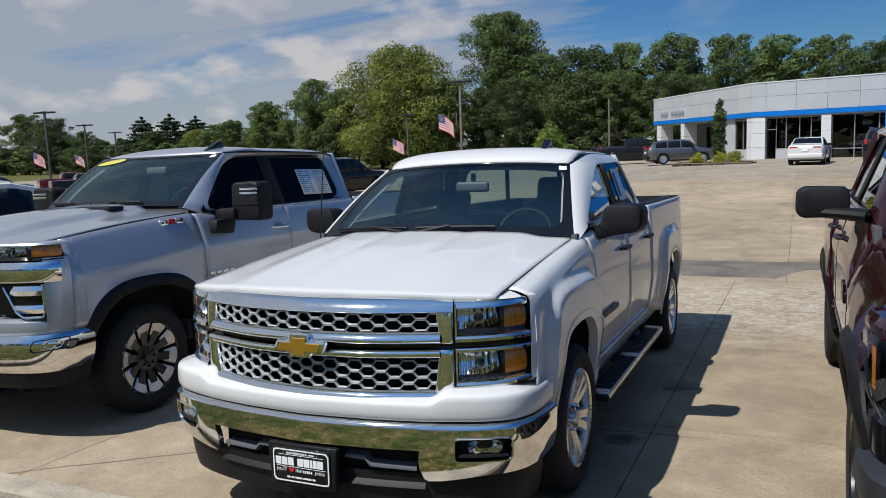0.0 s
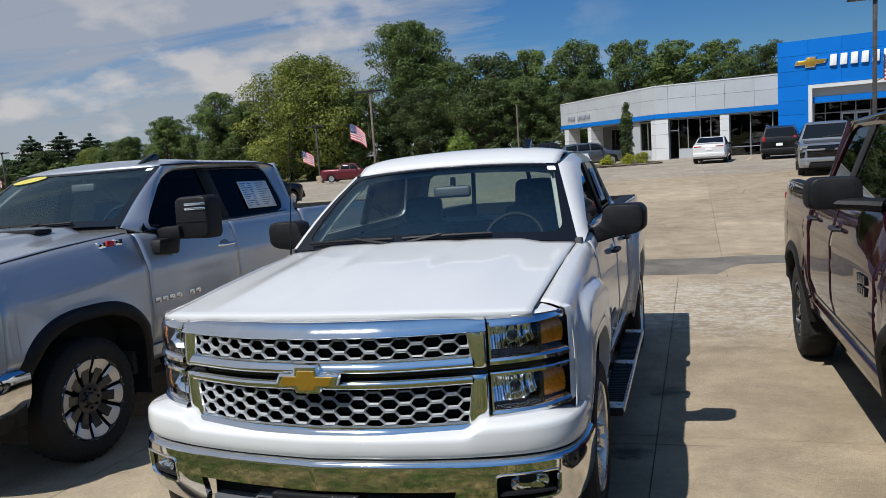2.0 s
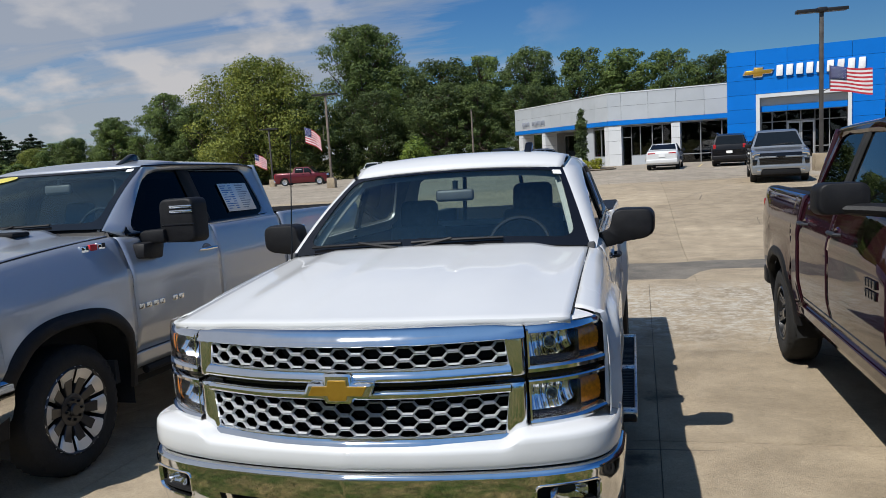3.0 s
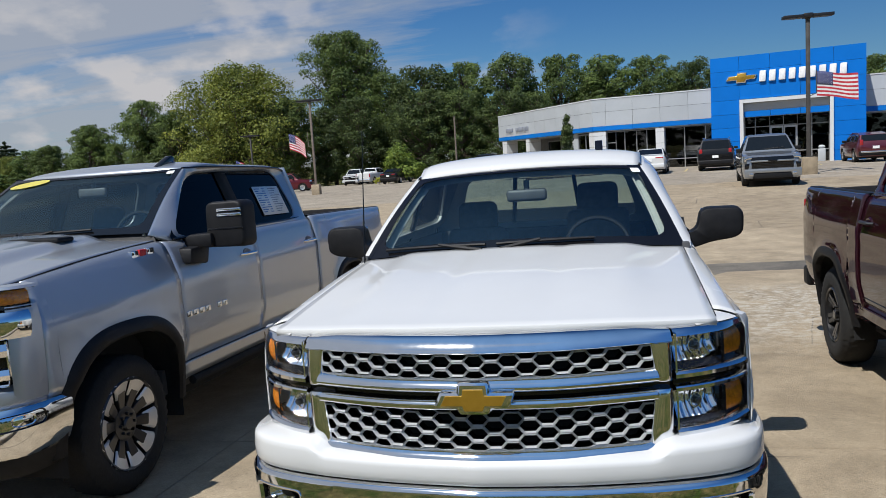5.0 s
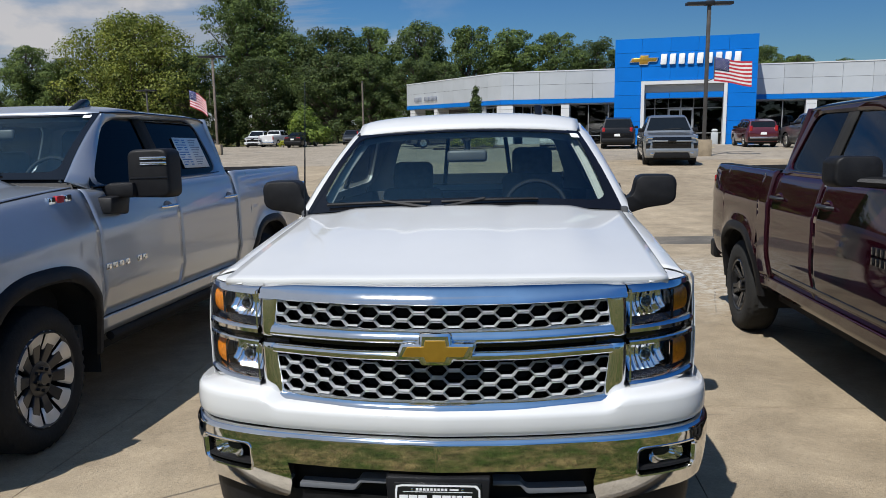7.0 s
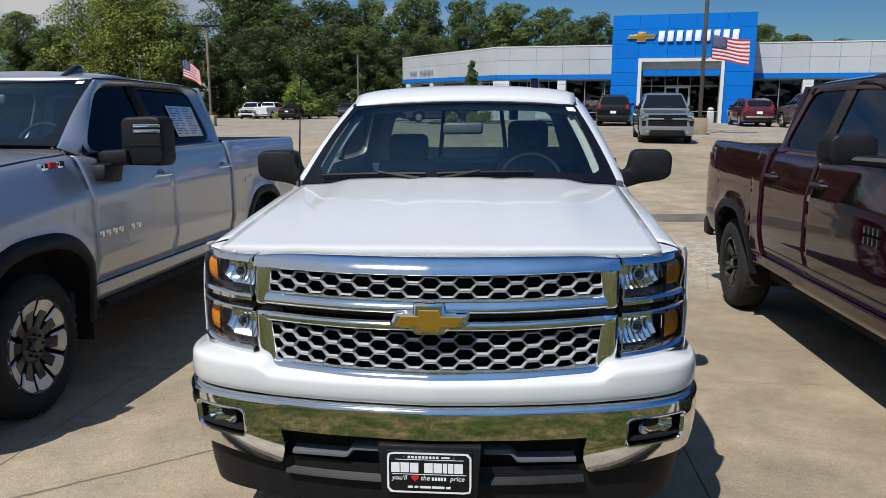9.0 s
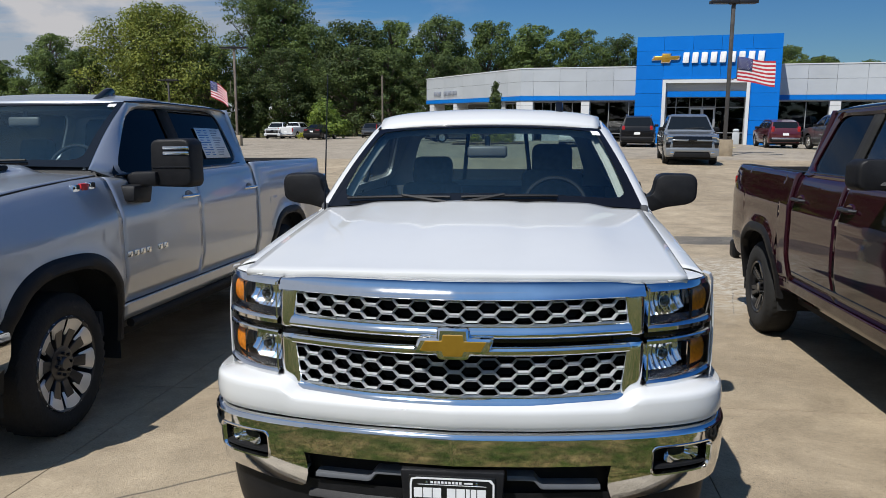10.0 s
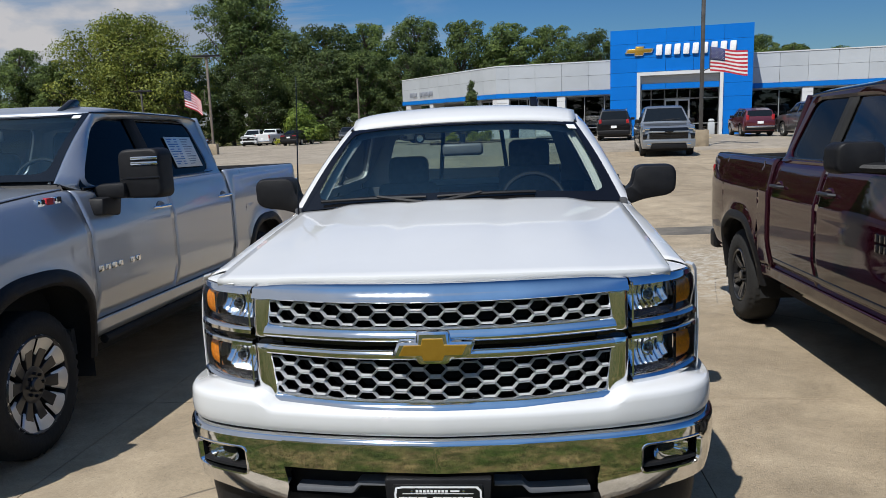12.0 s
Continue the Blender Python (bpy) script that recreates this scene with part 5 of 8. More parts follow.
        # the pillar and roof rail stand proud of the glass
        proud = [1.0] * 8 + [1.0 - 0.6 * j / 12 for j in range(12)] + [0.4 - 0.4 * j / 8 for j in range(8)] + [0.0] * 16
        brow = [(o[0] + S["pillar"] * p, o[1] + 0.012 * p, o[2] + (0.004 if 8 <= j < 20 else 0.0)) for j, (o, p) in enumerate(zip(outer, proud))]
        mid = [tuple(np.array(o) * 0.45 + np.array(i) * 0.55 + np.array((0.010 + 0.55 * S["pillar"] * p, 0, 0.0))) for o, i, p in zip(outer, inner, proud)]
        lip = [(x - 0.03, y, z) for x, y, z in inner]
        tab = [[(sgn * x, y, z) for x, y, z in r] for r in (outer, brow, mid, inner, lip)]
        part("roof_ditch", tube_bm([(sgn * (x + 0.002), y, z + 0.002) for x, y, z in segs_o[1]], 0.012, 6), GLOSS_BLACK, car)
        frame_ob = part("window_surround", grid_bm(tab, close_v=True), paint_m, car, smooth=40)
        part("pillar_trim", grid_bm([[(sgn * (x - 0.04), y, z) for x, y, z in r] for r in (outer, inner)], close_v=True), LINER, car)
        # glass and the pillar between
        (yf, zf), (yft, zft), (yrt, zrt), (yr, zr) = D
        yb0, yb1 = S["bpillar"]
        def top_at(y):
            return float(np.interp(y, [yf, yft, yrt, yr], [zf + 0.01, zft, zrt, zr + 0.01]))
        def bot_at(y):
            return float(np.interp(y, [yf, yr], [zf, zr]))
        for a, b, gm in ((yf, yb0, S["glass_f"]), (yb1, max(yr, yrt), S["glass_r"])):
            rowsg = []
            for y in np.linspace(a, b, 20):
                lo, hi = bot_at(y), max(top_at(y), bot_at(y) + 0.004)
                rowsg.append([(sgn * (gx(S, z) - 0.012), y, z) for z in np.linspace(lo - 0.01, hi + 0.01, 8)])
            g = part("side_window", grid_bm(rowsg), gm, car, S["glass_label"])
            g.visible_shadow = False
        part("pillar_cover", grid_bm([[(sgn * (gx(S, z) - 0.004), y, z) for z in np.linspace(bot_at(yb0), top_at(yb0), 6)] for y in (yb0 - 0.02, (yb0 + yb1) / 2, yb1 + 0.02)]), UNDER, car, thick=0.01)
        trim = [(sgn * (gx(S, bot_at(y)) + 0.004), y, bot_at(y)) for y in np.linspace(yf, yr, 20)]
        part("belt_trim", tube_bm(trim, 0.009, 6), S["belt_mat"], car)
    # back of the cab, with a sliding rear window
    xb = S["hx"](3)
    yb, zb0, zb1 = S["doors"][2], S["belt"] + 0.02, S["roof_z"] - 0.13
    def back(u, z):
        t = (z - S["belt"]) / (S["roof_z"] - S["belt"])
        return (u * (xb + (S["roof_x"] - xb) * max(t, 0)), yb - 0.02 - (yb - ry1) * max(t, 0) ** 1.3, z)
    rect = [(-1, 0.55), (1, 0.55), (1, S["roof_z"] - 0.06), (-1, S["roof_z"] - 0.06)]
    mid_z = (zb0 + zb1) / 2
    angs = corner_angles(rect, (0, mid_z), 16)
    O, I = polar(rect, (0, mid_z), angs), polar(rounded([(-0.80, zb0), (0.80, zb0), (0.80, zb1), (-0.80, zb1)], 0.09), (0, mid_z), angs)
    part("cab_back", grid_bm([[back(*p) for p in O], [back(*p) for p in I]], close_v=True), paint_m, car, thick=0.03)
    rw = part("rear_window", grid_bm([[back(u, z) for z in np.linspace(zb0 - 0.01, zb1 + 0.01, 5)] for u in np.linspace(-0.82, 0.82, 9)]), S["glass_back"], car, "sliding rear window")
    rw.visible_shadow = False
    for u in (-0.30, 0.30):
        part("slider_frame", tube_bm([back(u, zb0), back(u, zb1)], 0.018, 6), GLOSS_BLACK, rw)
    # inside
    cabin = part("cabin_tub", box_bm(-xb + 0.05, xb - 0.05, B["by"] - 0.1, yb - 0.05, 0.45, 0.62), DASH, car, "dark cabin floor")
    for sgn in (1, -1):
        part("door_card", box_bm(sgn * (xb - 0.03) - 0.02, sgn * (xb - 0.03) + 0.02, B["by"] - 0.02, yb - 0.05, 0.5, S["belt"] - 0.02, 0.01), DASH, car)
    part("rear_bulkhead", box_bm(-xb + 0.05, xb - 0.05, yb - 0.12, yb - 0.06, 0.5, S["belt"] - 0.02), DASH, car)
    dz = B["bz"] - 0.02
    db = []
    for i in range(21):
        u = -1 + 2 * i / 20
        yb_ = B["by"] - B["bk"] * (1 - u * u)
        db.append([(u * (B["bx"] - 0.06), yb_ + 0.04, dz - 0.03), (u * (xb - 0.06), yb_ + 0.18, dz - 0.02), (u * (xb - 0.06), yb_ + 0.40, dz - 0.01 + 0.02 * math.exp(-((u - 0.45) / 0.2) ** 2)), (u * (xb - 0.06), yb_ + 0.52, dz - 0.04), (u * (xb - 0.06), yb_ + 0.56, dz - 0.12), (u * (xb - 0.06), yb_ + 0.50, dz - 0.4)])
    part("dashboard", grid_bm(db), DASH, car, "dark grey dashboard")
    seat_y = S["seat_y"]
    sz = S["belt"] - 0.42
    for x in (-0.42, 0.42):
        seat(car, x, seat_y, sz, 0.50 + (0.06 if x > 0 else -0.03) + (S["roof_z"] - 1.915) * 0.3, w=0.46)
    part("rear_bench", box_bm(-xb + 0.15, xb - 0.15, yb - 0.62, yb - 0.12, sz - 0.15, sz + 0.04, 0.05, 2, box_bm(-xb + 0.15, xb - 0.15, yb - 0.24, yb - 0.13, sz - 0.1, sz + 0.40, 0.05, 2)), FABRIC, car, "dark grey rear bench")
    wl = B["by"] + 0.46
    dz -= 0.03
    st = bmesh.new()
    ring = []
    for k in range(33):
        a = 2 * math.pi * k / 32
        ring.append((0.42 + 0.19 * math.cos(a), wl + 0.19 * math.sin(a) * 0.36, dz + 0.02 + 0.19 * math.sin(a) * 0.93))
    st = tube_bm(ring, 0.014, 8, None, caps=False)
    st = tube_bm([(0.24, wl, dz + 0.02), (0.42, wl - 0.03, dz - 0.01), (0.60, wl, dz + 0.02)], 0.022, 6, st)
    st = tube_bm([(0.42, wl - 0.02, dz + 0.0), (0.42, wl - 0.02, dz - 0.15)], 0.03, 6, st)
    st = join_bm(st, box_bm(0.35, 0.49, wl - 0.06, wl - 0.01, dz - 0.06, dz + 0.06, 0.025))
    part("steering_wheel", st, PLASTIC, car, "dark steering wheel")
    mz = B["tz"] - 0.10
    my = B["ty"] - B["tk"] + 0.02
    mir = box_bm(-0.125, 0.125, my - 0.01, my + 0.02, mz - 0.075, mz + 0.0, 0.02, 3)
    mir = tube_bm([(0, my + 0.03, mz + 0.055), (0, my + 0.02, mz - 0.02)], 0.018, 6, mir)
    part("inside_mirror", mir, GREY_PLASTIC, car)
    # bed
    y0, y1, bz = yb + 0.03, S["len"] - 0.06, S["bed_z"]
    ins = W - 0.14
    part("bed_floor", box_bm(-ins, ins, y0, y1, 0.75, 0.80), PLASTIC, car)
    part("bed_front", box_bm(-ins, ins, y0, y0 + 0.05, 0.7, bz - 0.02, 0.01), PLASTIC, car)
    part("tailgate_liner", box_bm(-ins, ins, y1 - 0.085, y1 - 0.055, 0.75, bz + 0.012, 0.006), PLASTIC, car)
    for sgn in (1, -1):
        part("bed_inner", box_bm(sgn * ins - 0.015, sgn * ins + 0.015, y0, y1, 0.75, bz - 0.03), PLASTIC, car)
        rail = []
        for y in np.linspace(y0, y1, 16):
            zz = S["bed_fn"](y) if S.get("bed_fn") else bz
            xo = side_x(S, y, zz)
            rail.append([(sgn * (xo + 0.004), y, zz - 0.015), (sgn * (xo - 0.01), y, zz + 0.012), (sgn * (ins - 0.03), y, zz + 0.012), (sgn * (ins - 0.03), y, zz - 0.04)])
        part("bed_rail", grid_bm(rail), PLASTIC, car, "black bed rail cap")
        tl = box_bm(sgn * (W - 0.10) - 0.07, sgn * (W - 0.10) + 0.05, y1 - 0.02, y1 + 0.02, bz - 0.52, bz - 0.08, 0.015)
        part("tail_lamp", tl, RED_LENS, car, "red tail lamp")
    part("tailgate", box_bm(-W + 0.13, W - 0.13, y1 - 0.05, y1 + 0.01, 0.72, bz, 0.02), paint_m, car)
    part("rear_bumper", box_bm(-W + 0.03, W - 0.03, y1 - 0.05, y1 + 0.14, 0.52, 0.72, 0.04, 3), S["rear_bumper"], car)
    part("chassis", box_bm(-0.48, 0.48, 0.55, S["len"] - 0.1, 0.28, 0.55, bm=box_bm(-W + 0.18, W - 0.18, S["fy"] + S["ra"] + 0.05, S["ry"] - S["ra"] - 0.05, 0.38, 0.6)), UNDER, car, "dark chassis")
    part("engine_bay", box_bm(-S["hood"]["front"][0] + 0.12, S["hood"]["front"][0] - 0.12, 0.34, 1.5, 0.40, S["hood"]["front"][3] - 0.12), UNDER, car)
    # cowl and wipers
    cw = []
    for i in range(25):
        u = -1 + 2 * i / 24
        yh = ry0 + ryk * u * u
        ys, zs = B["by"] - B["bk"] * (1 - u * u), B["bz"] + B["bzk"] * (1 - u * u)
        zh = rz + rzk * u * u
        cw.append([(u * rx, yh - 0.02, zh - 0.02), (u * rx, (yh + ys) / 2 + 0.02, min(zh, zs) - 0.014), (u * B["bx"], ys + 0.03, zs + 0.016)])
    part("cowl", grid_bm(cw), PLASTIC, car, "black cowl panel")
    for x0, x1 in S["wipers"]:
        pts = []
        for t in np.linspace(0, 1, 8):
            u = (x0 + (x1 - x0) * t) / B["bx"]
            pts.append(scr(u, 0.022 + 0.03 * t, 0.020))
        wob = part("wiper", tube_bm(pts, 0.009, 6), PLASTIC, car)
        u0 = x0 / B["bx"]
        part("wiper_arm", tube_bm([scr(u0 + (0.10 if x1 > x0 else -0.10) * 0.2, -0.02, 0.012), scr((x0 * 0.55 + x1 * 0.45) / B["bx"], 0.040, 0.030)], [0.013, 0.009], 6), PLASTIC, wob)
    return scr

# ---- the white pickup ----
def lerp_table(*pts):
    ys, vs = [p[0] for p in pts], [p[1] for p in pts]
    return lambda y: float(np.interp(y, ys, vs))


def hex_mesh(track, s0, s1, z0, z1, out=0.0, px=0.116, pz=0.026, bar=0.0):
    """A honeycomb grille of wide hexagons, each with a rim and walls that run back."""
    bm, wb = bmesh.new(), bmesh.new()
    a, b, h = px / 3, px / 6, pz
    outer = [(a, 0), (b, h), (-b, h), (-a, 0), (-b, -h), (b, -h)]
    inner = [(a * u, h * v) for u, v in ((0.92, 0), (0.475, 0.74), (-0.475, 0.74), (-0.92, 0), (-0.475, -0.74), (0.475, -0.74))]
    nz = int((z1 - z0) / pz) + 3
    for r in range(-1, nz):
        zc = z0 + r * pz
        k0 = int(s0 / px) - 2
        for k in range(k0, int(s1 / px) + 3):
            sc = k * px + (px / 2 if r % 2 else 0)
            if not (s0 - 0.02 < sc < s1 + 0.02 and z0 - 0.014 < zc < z1 + 0.014):
                continue
            def at(u, o, v):
                # cells are cut off where the mesh meets its frame
                return bm.verts.new(track.at(min(max(sc + u, s0 - 0.004), s1 + 0.004), o, min(max(zc + v, z0 - 0.004), z1 + 0.002)))
            O = [at(p[0], out - 0.006, p[1]) for p in outer]
            M = [at(p[0] * 0.55 + q[0] * 0.45, out + 0.004, p[1] * 0.55 + q[1] * 0.45) for p, q in zip(outer, inner)]
            I = [at(p[0], out - 0.002, p[1]) for p in inner]
            I2 = [at(p[0] * 0.98, out - 0.010, p[1] * 0.97) for p in inner]
            Bk = [at(p[0] * 0.93, out - 0.05, p[1] * 0.93) for p in inner]
            for A, B, dst in ((O, M, bm), (M, I, bm), (I, I2, bm), (I2, Bk, wb)):
                if dst is wb:
                    A, B = [wb.verts.new(v.co) for v in A], [wb.verts.new(v.co) for v in B]
                for i in range(6):
                    j = (i + 1) % 6
                    dst.faces.new((A[i], A[j], B[j], B[i]))
            for v in Bk:
                bm.verts.remove(v)
    return bm, wb


def bowl_bm(track, sc, zc, rs, rz, depth, out, flutes=0, n=36):
    rows = []
    for k in range(7):
        t = k / 6
        row = []
        for i in range(n):
            a = 2 * math.pi * i / n
            f = 1 + (0.06 * math.cos(flutes * a) * t if flutes else 0)
            sq = (abs(math.cos(a)) ** 3 + abs(math.sin(a)) ** 3) ** (-1 / 3)
            row.append(track.at(sc + rs * t * math.cos(a) * sq, out - depth * (1 - t * t) * f, zc + rz * t * math.sin(a) * sq))
        rows.append(row)
    return grid_bm(rows, close_v=True)


def headlamp(car, track, sgn, x0, x1, xa, z0, z1):
    """One lamp of the stacked pair: smoked housing, fluted reflector high in it, amber end and clear lens."""
    sa, sb, sm = (sgn * track.s_of_x(v) for v in (x0, x1, xa))
    h = z1 - z0
    lamp = part("headlamp", track.sweep([(-0.02, z1), (-0.085, z1 - 0.012), (-0.085, z0 + 0.3 * h), (-0.030, z0 + 0.24 * h), (-0.014, z0 + 0.04 * h), (-0.014, z0)], sa, sb, 16), GLOSS_BLACK, car, "clear headlamp in a black housing")
    sl, sr = sa + (sm - sa) * 0.05, sa + (sm - sa) * 0.90
    rows = []
    for i in range(65):
        t = i / 64
        bowl = math.sin(math.pi * (0.10 + 0.80 * t)) ** 0.8
        # the lower outer corner is cut off, and the face is ribbed
        cut = 0.26 + 0.22 * max(0.0, (t - 0.62) / 0.38) ** 1.4
        flute = 0.009 * abs(math.sin(7.5 * math.pi * t))
        rows.append([track.at(sl + (sr - sl) * t, -0.020 - 0.032 * bowl * math.sin(math.pi * (0.08 + 0.84 * k / 12)) - 0.022 * k / 12 - flute, z0 + h * (cut + (0.95 - cut) * k / 12)) for k in range(13)])
    part("reflector", grid_bm(rows), REFLECT, lamp, smooth=24)
    sc = sa + (sm - sa) * 0.50
    zc = z0 + 0.62 * h
    part("bulb", tube_bm([track.at(sc, -0.075, zc), track.at(sc, -0.036, zc), track.at(sc, -0.030, zc)], [0.016, 0.014, 0.006], 12), DARK_ALLOY, lamp)
    part("bulb_ring", tube_bm([track.at(sc + 0.026 * math.cos(q), -0.052, zc + 0.026 * math.sin(q)) for q in np.linspace(0, 2 * math.pi, 25)], 0.003, 5), CHROME, lamp)
    part("divider", track.sweep([(-0.05, z1 - 0.01), (-0.012, z1 - 0.01), (-0.012, z0 + 0.01), (-0.05, z0 + 0.01)], sa + (sm - sa) * 0.92, sm, 3), GLOSS_BLACK, lamp)
    # amber end piece, ribbed both ways
    zz = np.linspace(z0 + 0.16 * h, z1 - 0.05 * h, 15)
    ss = np.linspace(sm, sm + (sb - sm) * 0.97, 15)
    part("amber_reflector", grid_bm([[track.at(q, -0.016 - (0.005 if (i + k) % 2 else 0) - 0.02 * abs(k / 7 - 1) ** 3, z) for k, z in enumerate(zz)] for i, q in enumerate(ss)]), AMBER, lamp, "ribbed amber side reflector", smooth=5)
    lens = part("lens", track.sweep([(-0.010, z1), (-0.003, z1 - 0.012), (-0.001, (z0 + z1) / 2), (-0.002, z0 + 0.012), (-0.008, z0)], sa, sb, 20), LENS, lamp, smooth=60)
    lens.visible_shadow = False
    return lamp


def word(txt, size, m, material, parent, name="lettering"):
    cu = bpy.data.curves.new("lettering", "FONT")
    cu.body, cu.size, cu.extrude, cu.shear = txt, size, 0.0006, 0.2
    tmp = bpy.data.objects.new("lettering", cu)
    me = bpy.data.meshes.new_from_object(tmp)
    bpy.data.objects.remove(tmp)
    me.materials.append(material)
    me.transform(m)
    ob = new(name, me)
    ob.parent = parent
    return ob


def white_dome(ax, v):
    f = 0.15 + 0.85 * sstep(0.0, 0.6, v)
    ridge = 0.020 * (1 - sstep(0.50 + 0.06 * v, 0.66 + 0.06 * v, ax))
    return f * (ridge - 0.006 * math.exp(-((ax - 0.24) / 0.05) ** 2))


WH = dict(
    W=0.988, taper=-0.035, full_fender=1.0, blister=0.046, pillar=0.028, len=5.80, fy=1.12, ry=4.73, R=0.405, ra=0.430, rh=1.33, arch_p=3.3, rock=0.52, fend=0.405, bump_z=0.64, flare=0.010, lip=0.012, lip_d=0.004, lip_mat=WHITE, lip_label="",
    track=1.018, rim=0.268, rim_style="silver", chunky=False, paint=WHITE, rocker_mat=WHITE,
    top=lerp_table((0.27, 1.204), (0.5, 1.235), (0.9, 1.284), (1.2, 1.318), (1.55, 1.352), (1.66, 1.366), (1.9, 1.392), (3.66, 1.432), (3.68, 1.44), (6, 1.44)),
    hx=lerp_table((0.27, 0.862), (1.45, 0.867), (2.0, 0.915), (3.66, 0.915), (3.7, 0.945), (6, 0.945)),
    belt=1.40, lean=0.33, doors=(1.63, 2.72, 3.66), bed_z=1.44, handle_z=1.20, handle_mat=PLASTIC, handle_label="black door handle", cup_mat=WHITE,
    hood=dict(front=(0.862, 0.080, 0.185, 1.230, -0.023), rear=(0.867, 1.40, 0.15, 1.385, -0.033), crown=0.005, dome=white_dome),
    screen=dict(bx=0.880, by=1.555, bk=0.15, bz=1.357, bzk=0.045, tx=0.690, ty=2.20, tk=0.09, tz=1.802, tzk=0.026),
    roof_z=1.932, roof_x=0.705, roof_y=3.48, dlo=[(1.76, 1.425), (2.50, 1.795), (3.36, 1.815), (3.55, 1.465)], bpillar=(2.66, 2.75), blean=0.1,
    glass_f=GLASS_SIDE, glass_r=GLASS_DARK, glass_back=GLASS_SIDE, glass_label="", belt_mat=GLOSS_BLACK, seat_y=2.62,
    rear_bumper=CHROME, wipers=((-0.16, -0.76), (-0.10, 0.42)))
white = thing("pickup_truck", LOT @ pose(-0.010, 0, 0, 0, 0, 0.6), "white pickup truck with chrome honeycomb grille and chrome bumper", "pickup truck")
wscr = pickup_body(WH, white)

def creased(ctrl):
    """A plan outline with a slight edge in the middle, from its right half."""
    half = smooth_path(ctrl, 60)
    return [(-x, y) for x, y in half[:0:-1]] + [tuple(p) for p in half]


def sweep_f(track, profile, s0, s1, n=41, bm=None):
    """A skin whose profile changes along the track."""
    return join_bm(bm, grid_bm([[track.at(q, o, z) for o, z in profile(q)] for q in np.linspace(s0, s1, n)]))


GT = Track(creased([(0, -0.004), (0.18, 0.008), (0.36, 0.030), (0.69, 0.142), (0.80, 0.194), (0.905, 0.272), (0.976, 0.360), (1.002, 0.43)]), 121)
BT = Track(creased([(0, -0.040), (0.18, -0.028), (0.4, -0.006), (0.7, 0.055), (0.89, 0.13), (0.985, 0.215), (1.03, 0.34), (1.036, 0.54)]), 121)
sg = GT.s_of_x(0.698)
sm_ = GT.s_of_x(0.634)


def dip(q):
    """How far along a place is towards the lowered ends of the grille's top."""
    return sstep(GT.s_of_x(0.54), sg, abs(q))


# grille surround: broad leaning top bar, two side cheeks above and below the slot, three bars
gr = sweep_f(GT, lambda q: [(-0.10, 1.208 - 0.020 * dip(q)), (-0.066 + 0.04 * dip(q), 1.213 - 0.018 * dip(q)), (-0.050 + 0.030 * dip(q), 1.2095 - 0.017 * dip(q)),
                            (-0.034 + 0.020 * dip(q), 1.200 - 0.012 * dip(q)), (-0.020 + 0.010 * dip(q), 1.188 - 0.006 * dip(q)), (-0.009, 1.173), (-0.002, 1.160), (0.0, 1.153), (-0.006, 1.147), (-0.034, 1.144)], -sg, sg, 81)
grille = part("grille_frame", gr, CHROME, white, "chrome grille surround", smooth=60)
for s in (1, -1):
    for zs in ((1.158, 1.148, 1.11, 1.06, 1.03, 1.014, 1.009, 1.007), (0.984, 0.981, 0.974, 0.95, 0.90, 0.85, 0.79, 0.775, 0.770)):
        cols = []
        for t, o in ((0.0, -0.040), (0.0, -0.010), (0.07, -0.002), (0.16, 0.002), (0.40, 0.006), (0.65, 0.006), (0.90, 0.000), (0.97, -0.006), (1.0, -0.018), (1.0, -0.04)):
            col = []
            for k, z in enumerate(zs):
                inner = float(np.interp(z, [0.77, 0.79, 0.94, 1.03, 1.14], [0.610, 0.612, 0.630, 0.638, 0.622]))
                si = GT.s_of_x(inner)
                end = -0.03 if k in (0, len(zs) - 1) else -0.004 if k in (1, len(zs) - 2) else 0.0
                col.append(GT.at(s * (si + (sg - si) * t), o + end, z))
            cols.append(col)
        part("grille_side", grid_bm(cols), CHROME, grille, smooth=40)
    part("slot_end", GT.sweep([(-0.02, 1.01), (-0.024, 0.98)], s * (sm_ - 0.05), s * sg, 8), GLOSS_BLACK, grille)
part("grille_bar", GT.sweep([(-0.034, 1.066), (-0.020, 1.062), (-0.006, 1.055), (0.005, 1.046), (0.012, 1.037), (0.016, 1.028), (0.015, 1.021), (0.004, 1.011), (-0.004, 1.008), (-0.03, 1.008)], -sm_ - 0.008, sm_ + 0.008, 81), CHROME, grille, smooth=60)
part("grille_bar", GT.sweep([(-0.03, 0.985), (-0.010, 0.984), (0.004, 0.976), (0.009, 0.970), (0.010, 0.966), (0.009, 0.953), (0.006, 0.949), (-0.004, 0.944), (-0.03, 0.941)], -sm_ - 0.004, sm_ + 0.004, 61), CHROME, grille, smooth=50)
part("grille_bar", GT.sweep([(-0.034, 0.801), (-0.020, 0.797), (-0.006, 0.790), (0.005, 0.781), (0.012, 0.773), (0.015, 0.765), (-0.02, 0.760)], -sm_ + 0.012, sm_ - 0.012, 81), CHROME, grille, smooth=60)
part("slot", GT.sweep([(-0.006, 1.012), (-0.03, 1.004), (-0.03, 0.988), (-0.006, 0.98)], -sm_, sm_, 41), GLOSS_BLACK, grille)
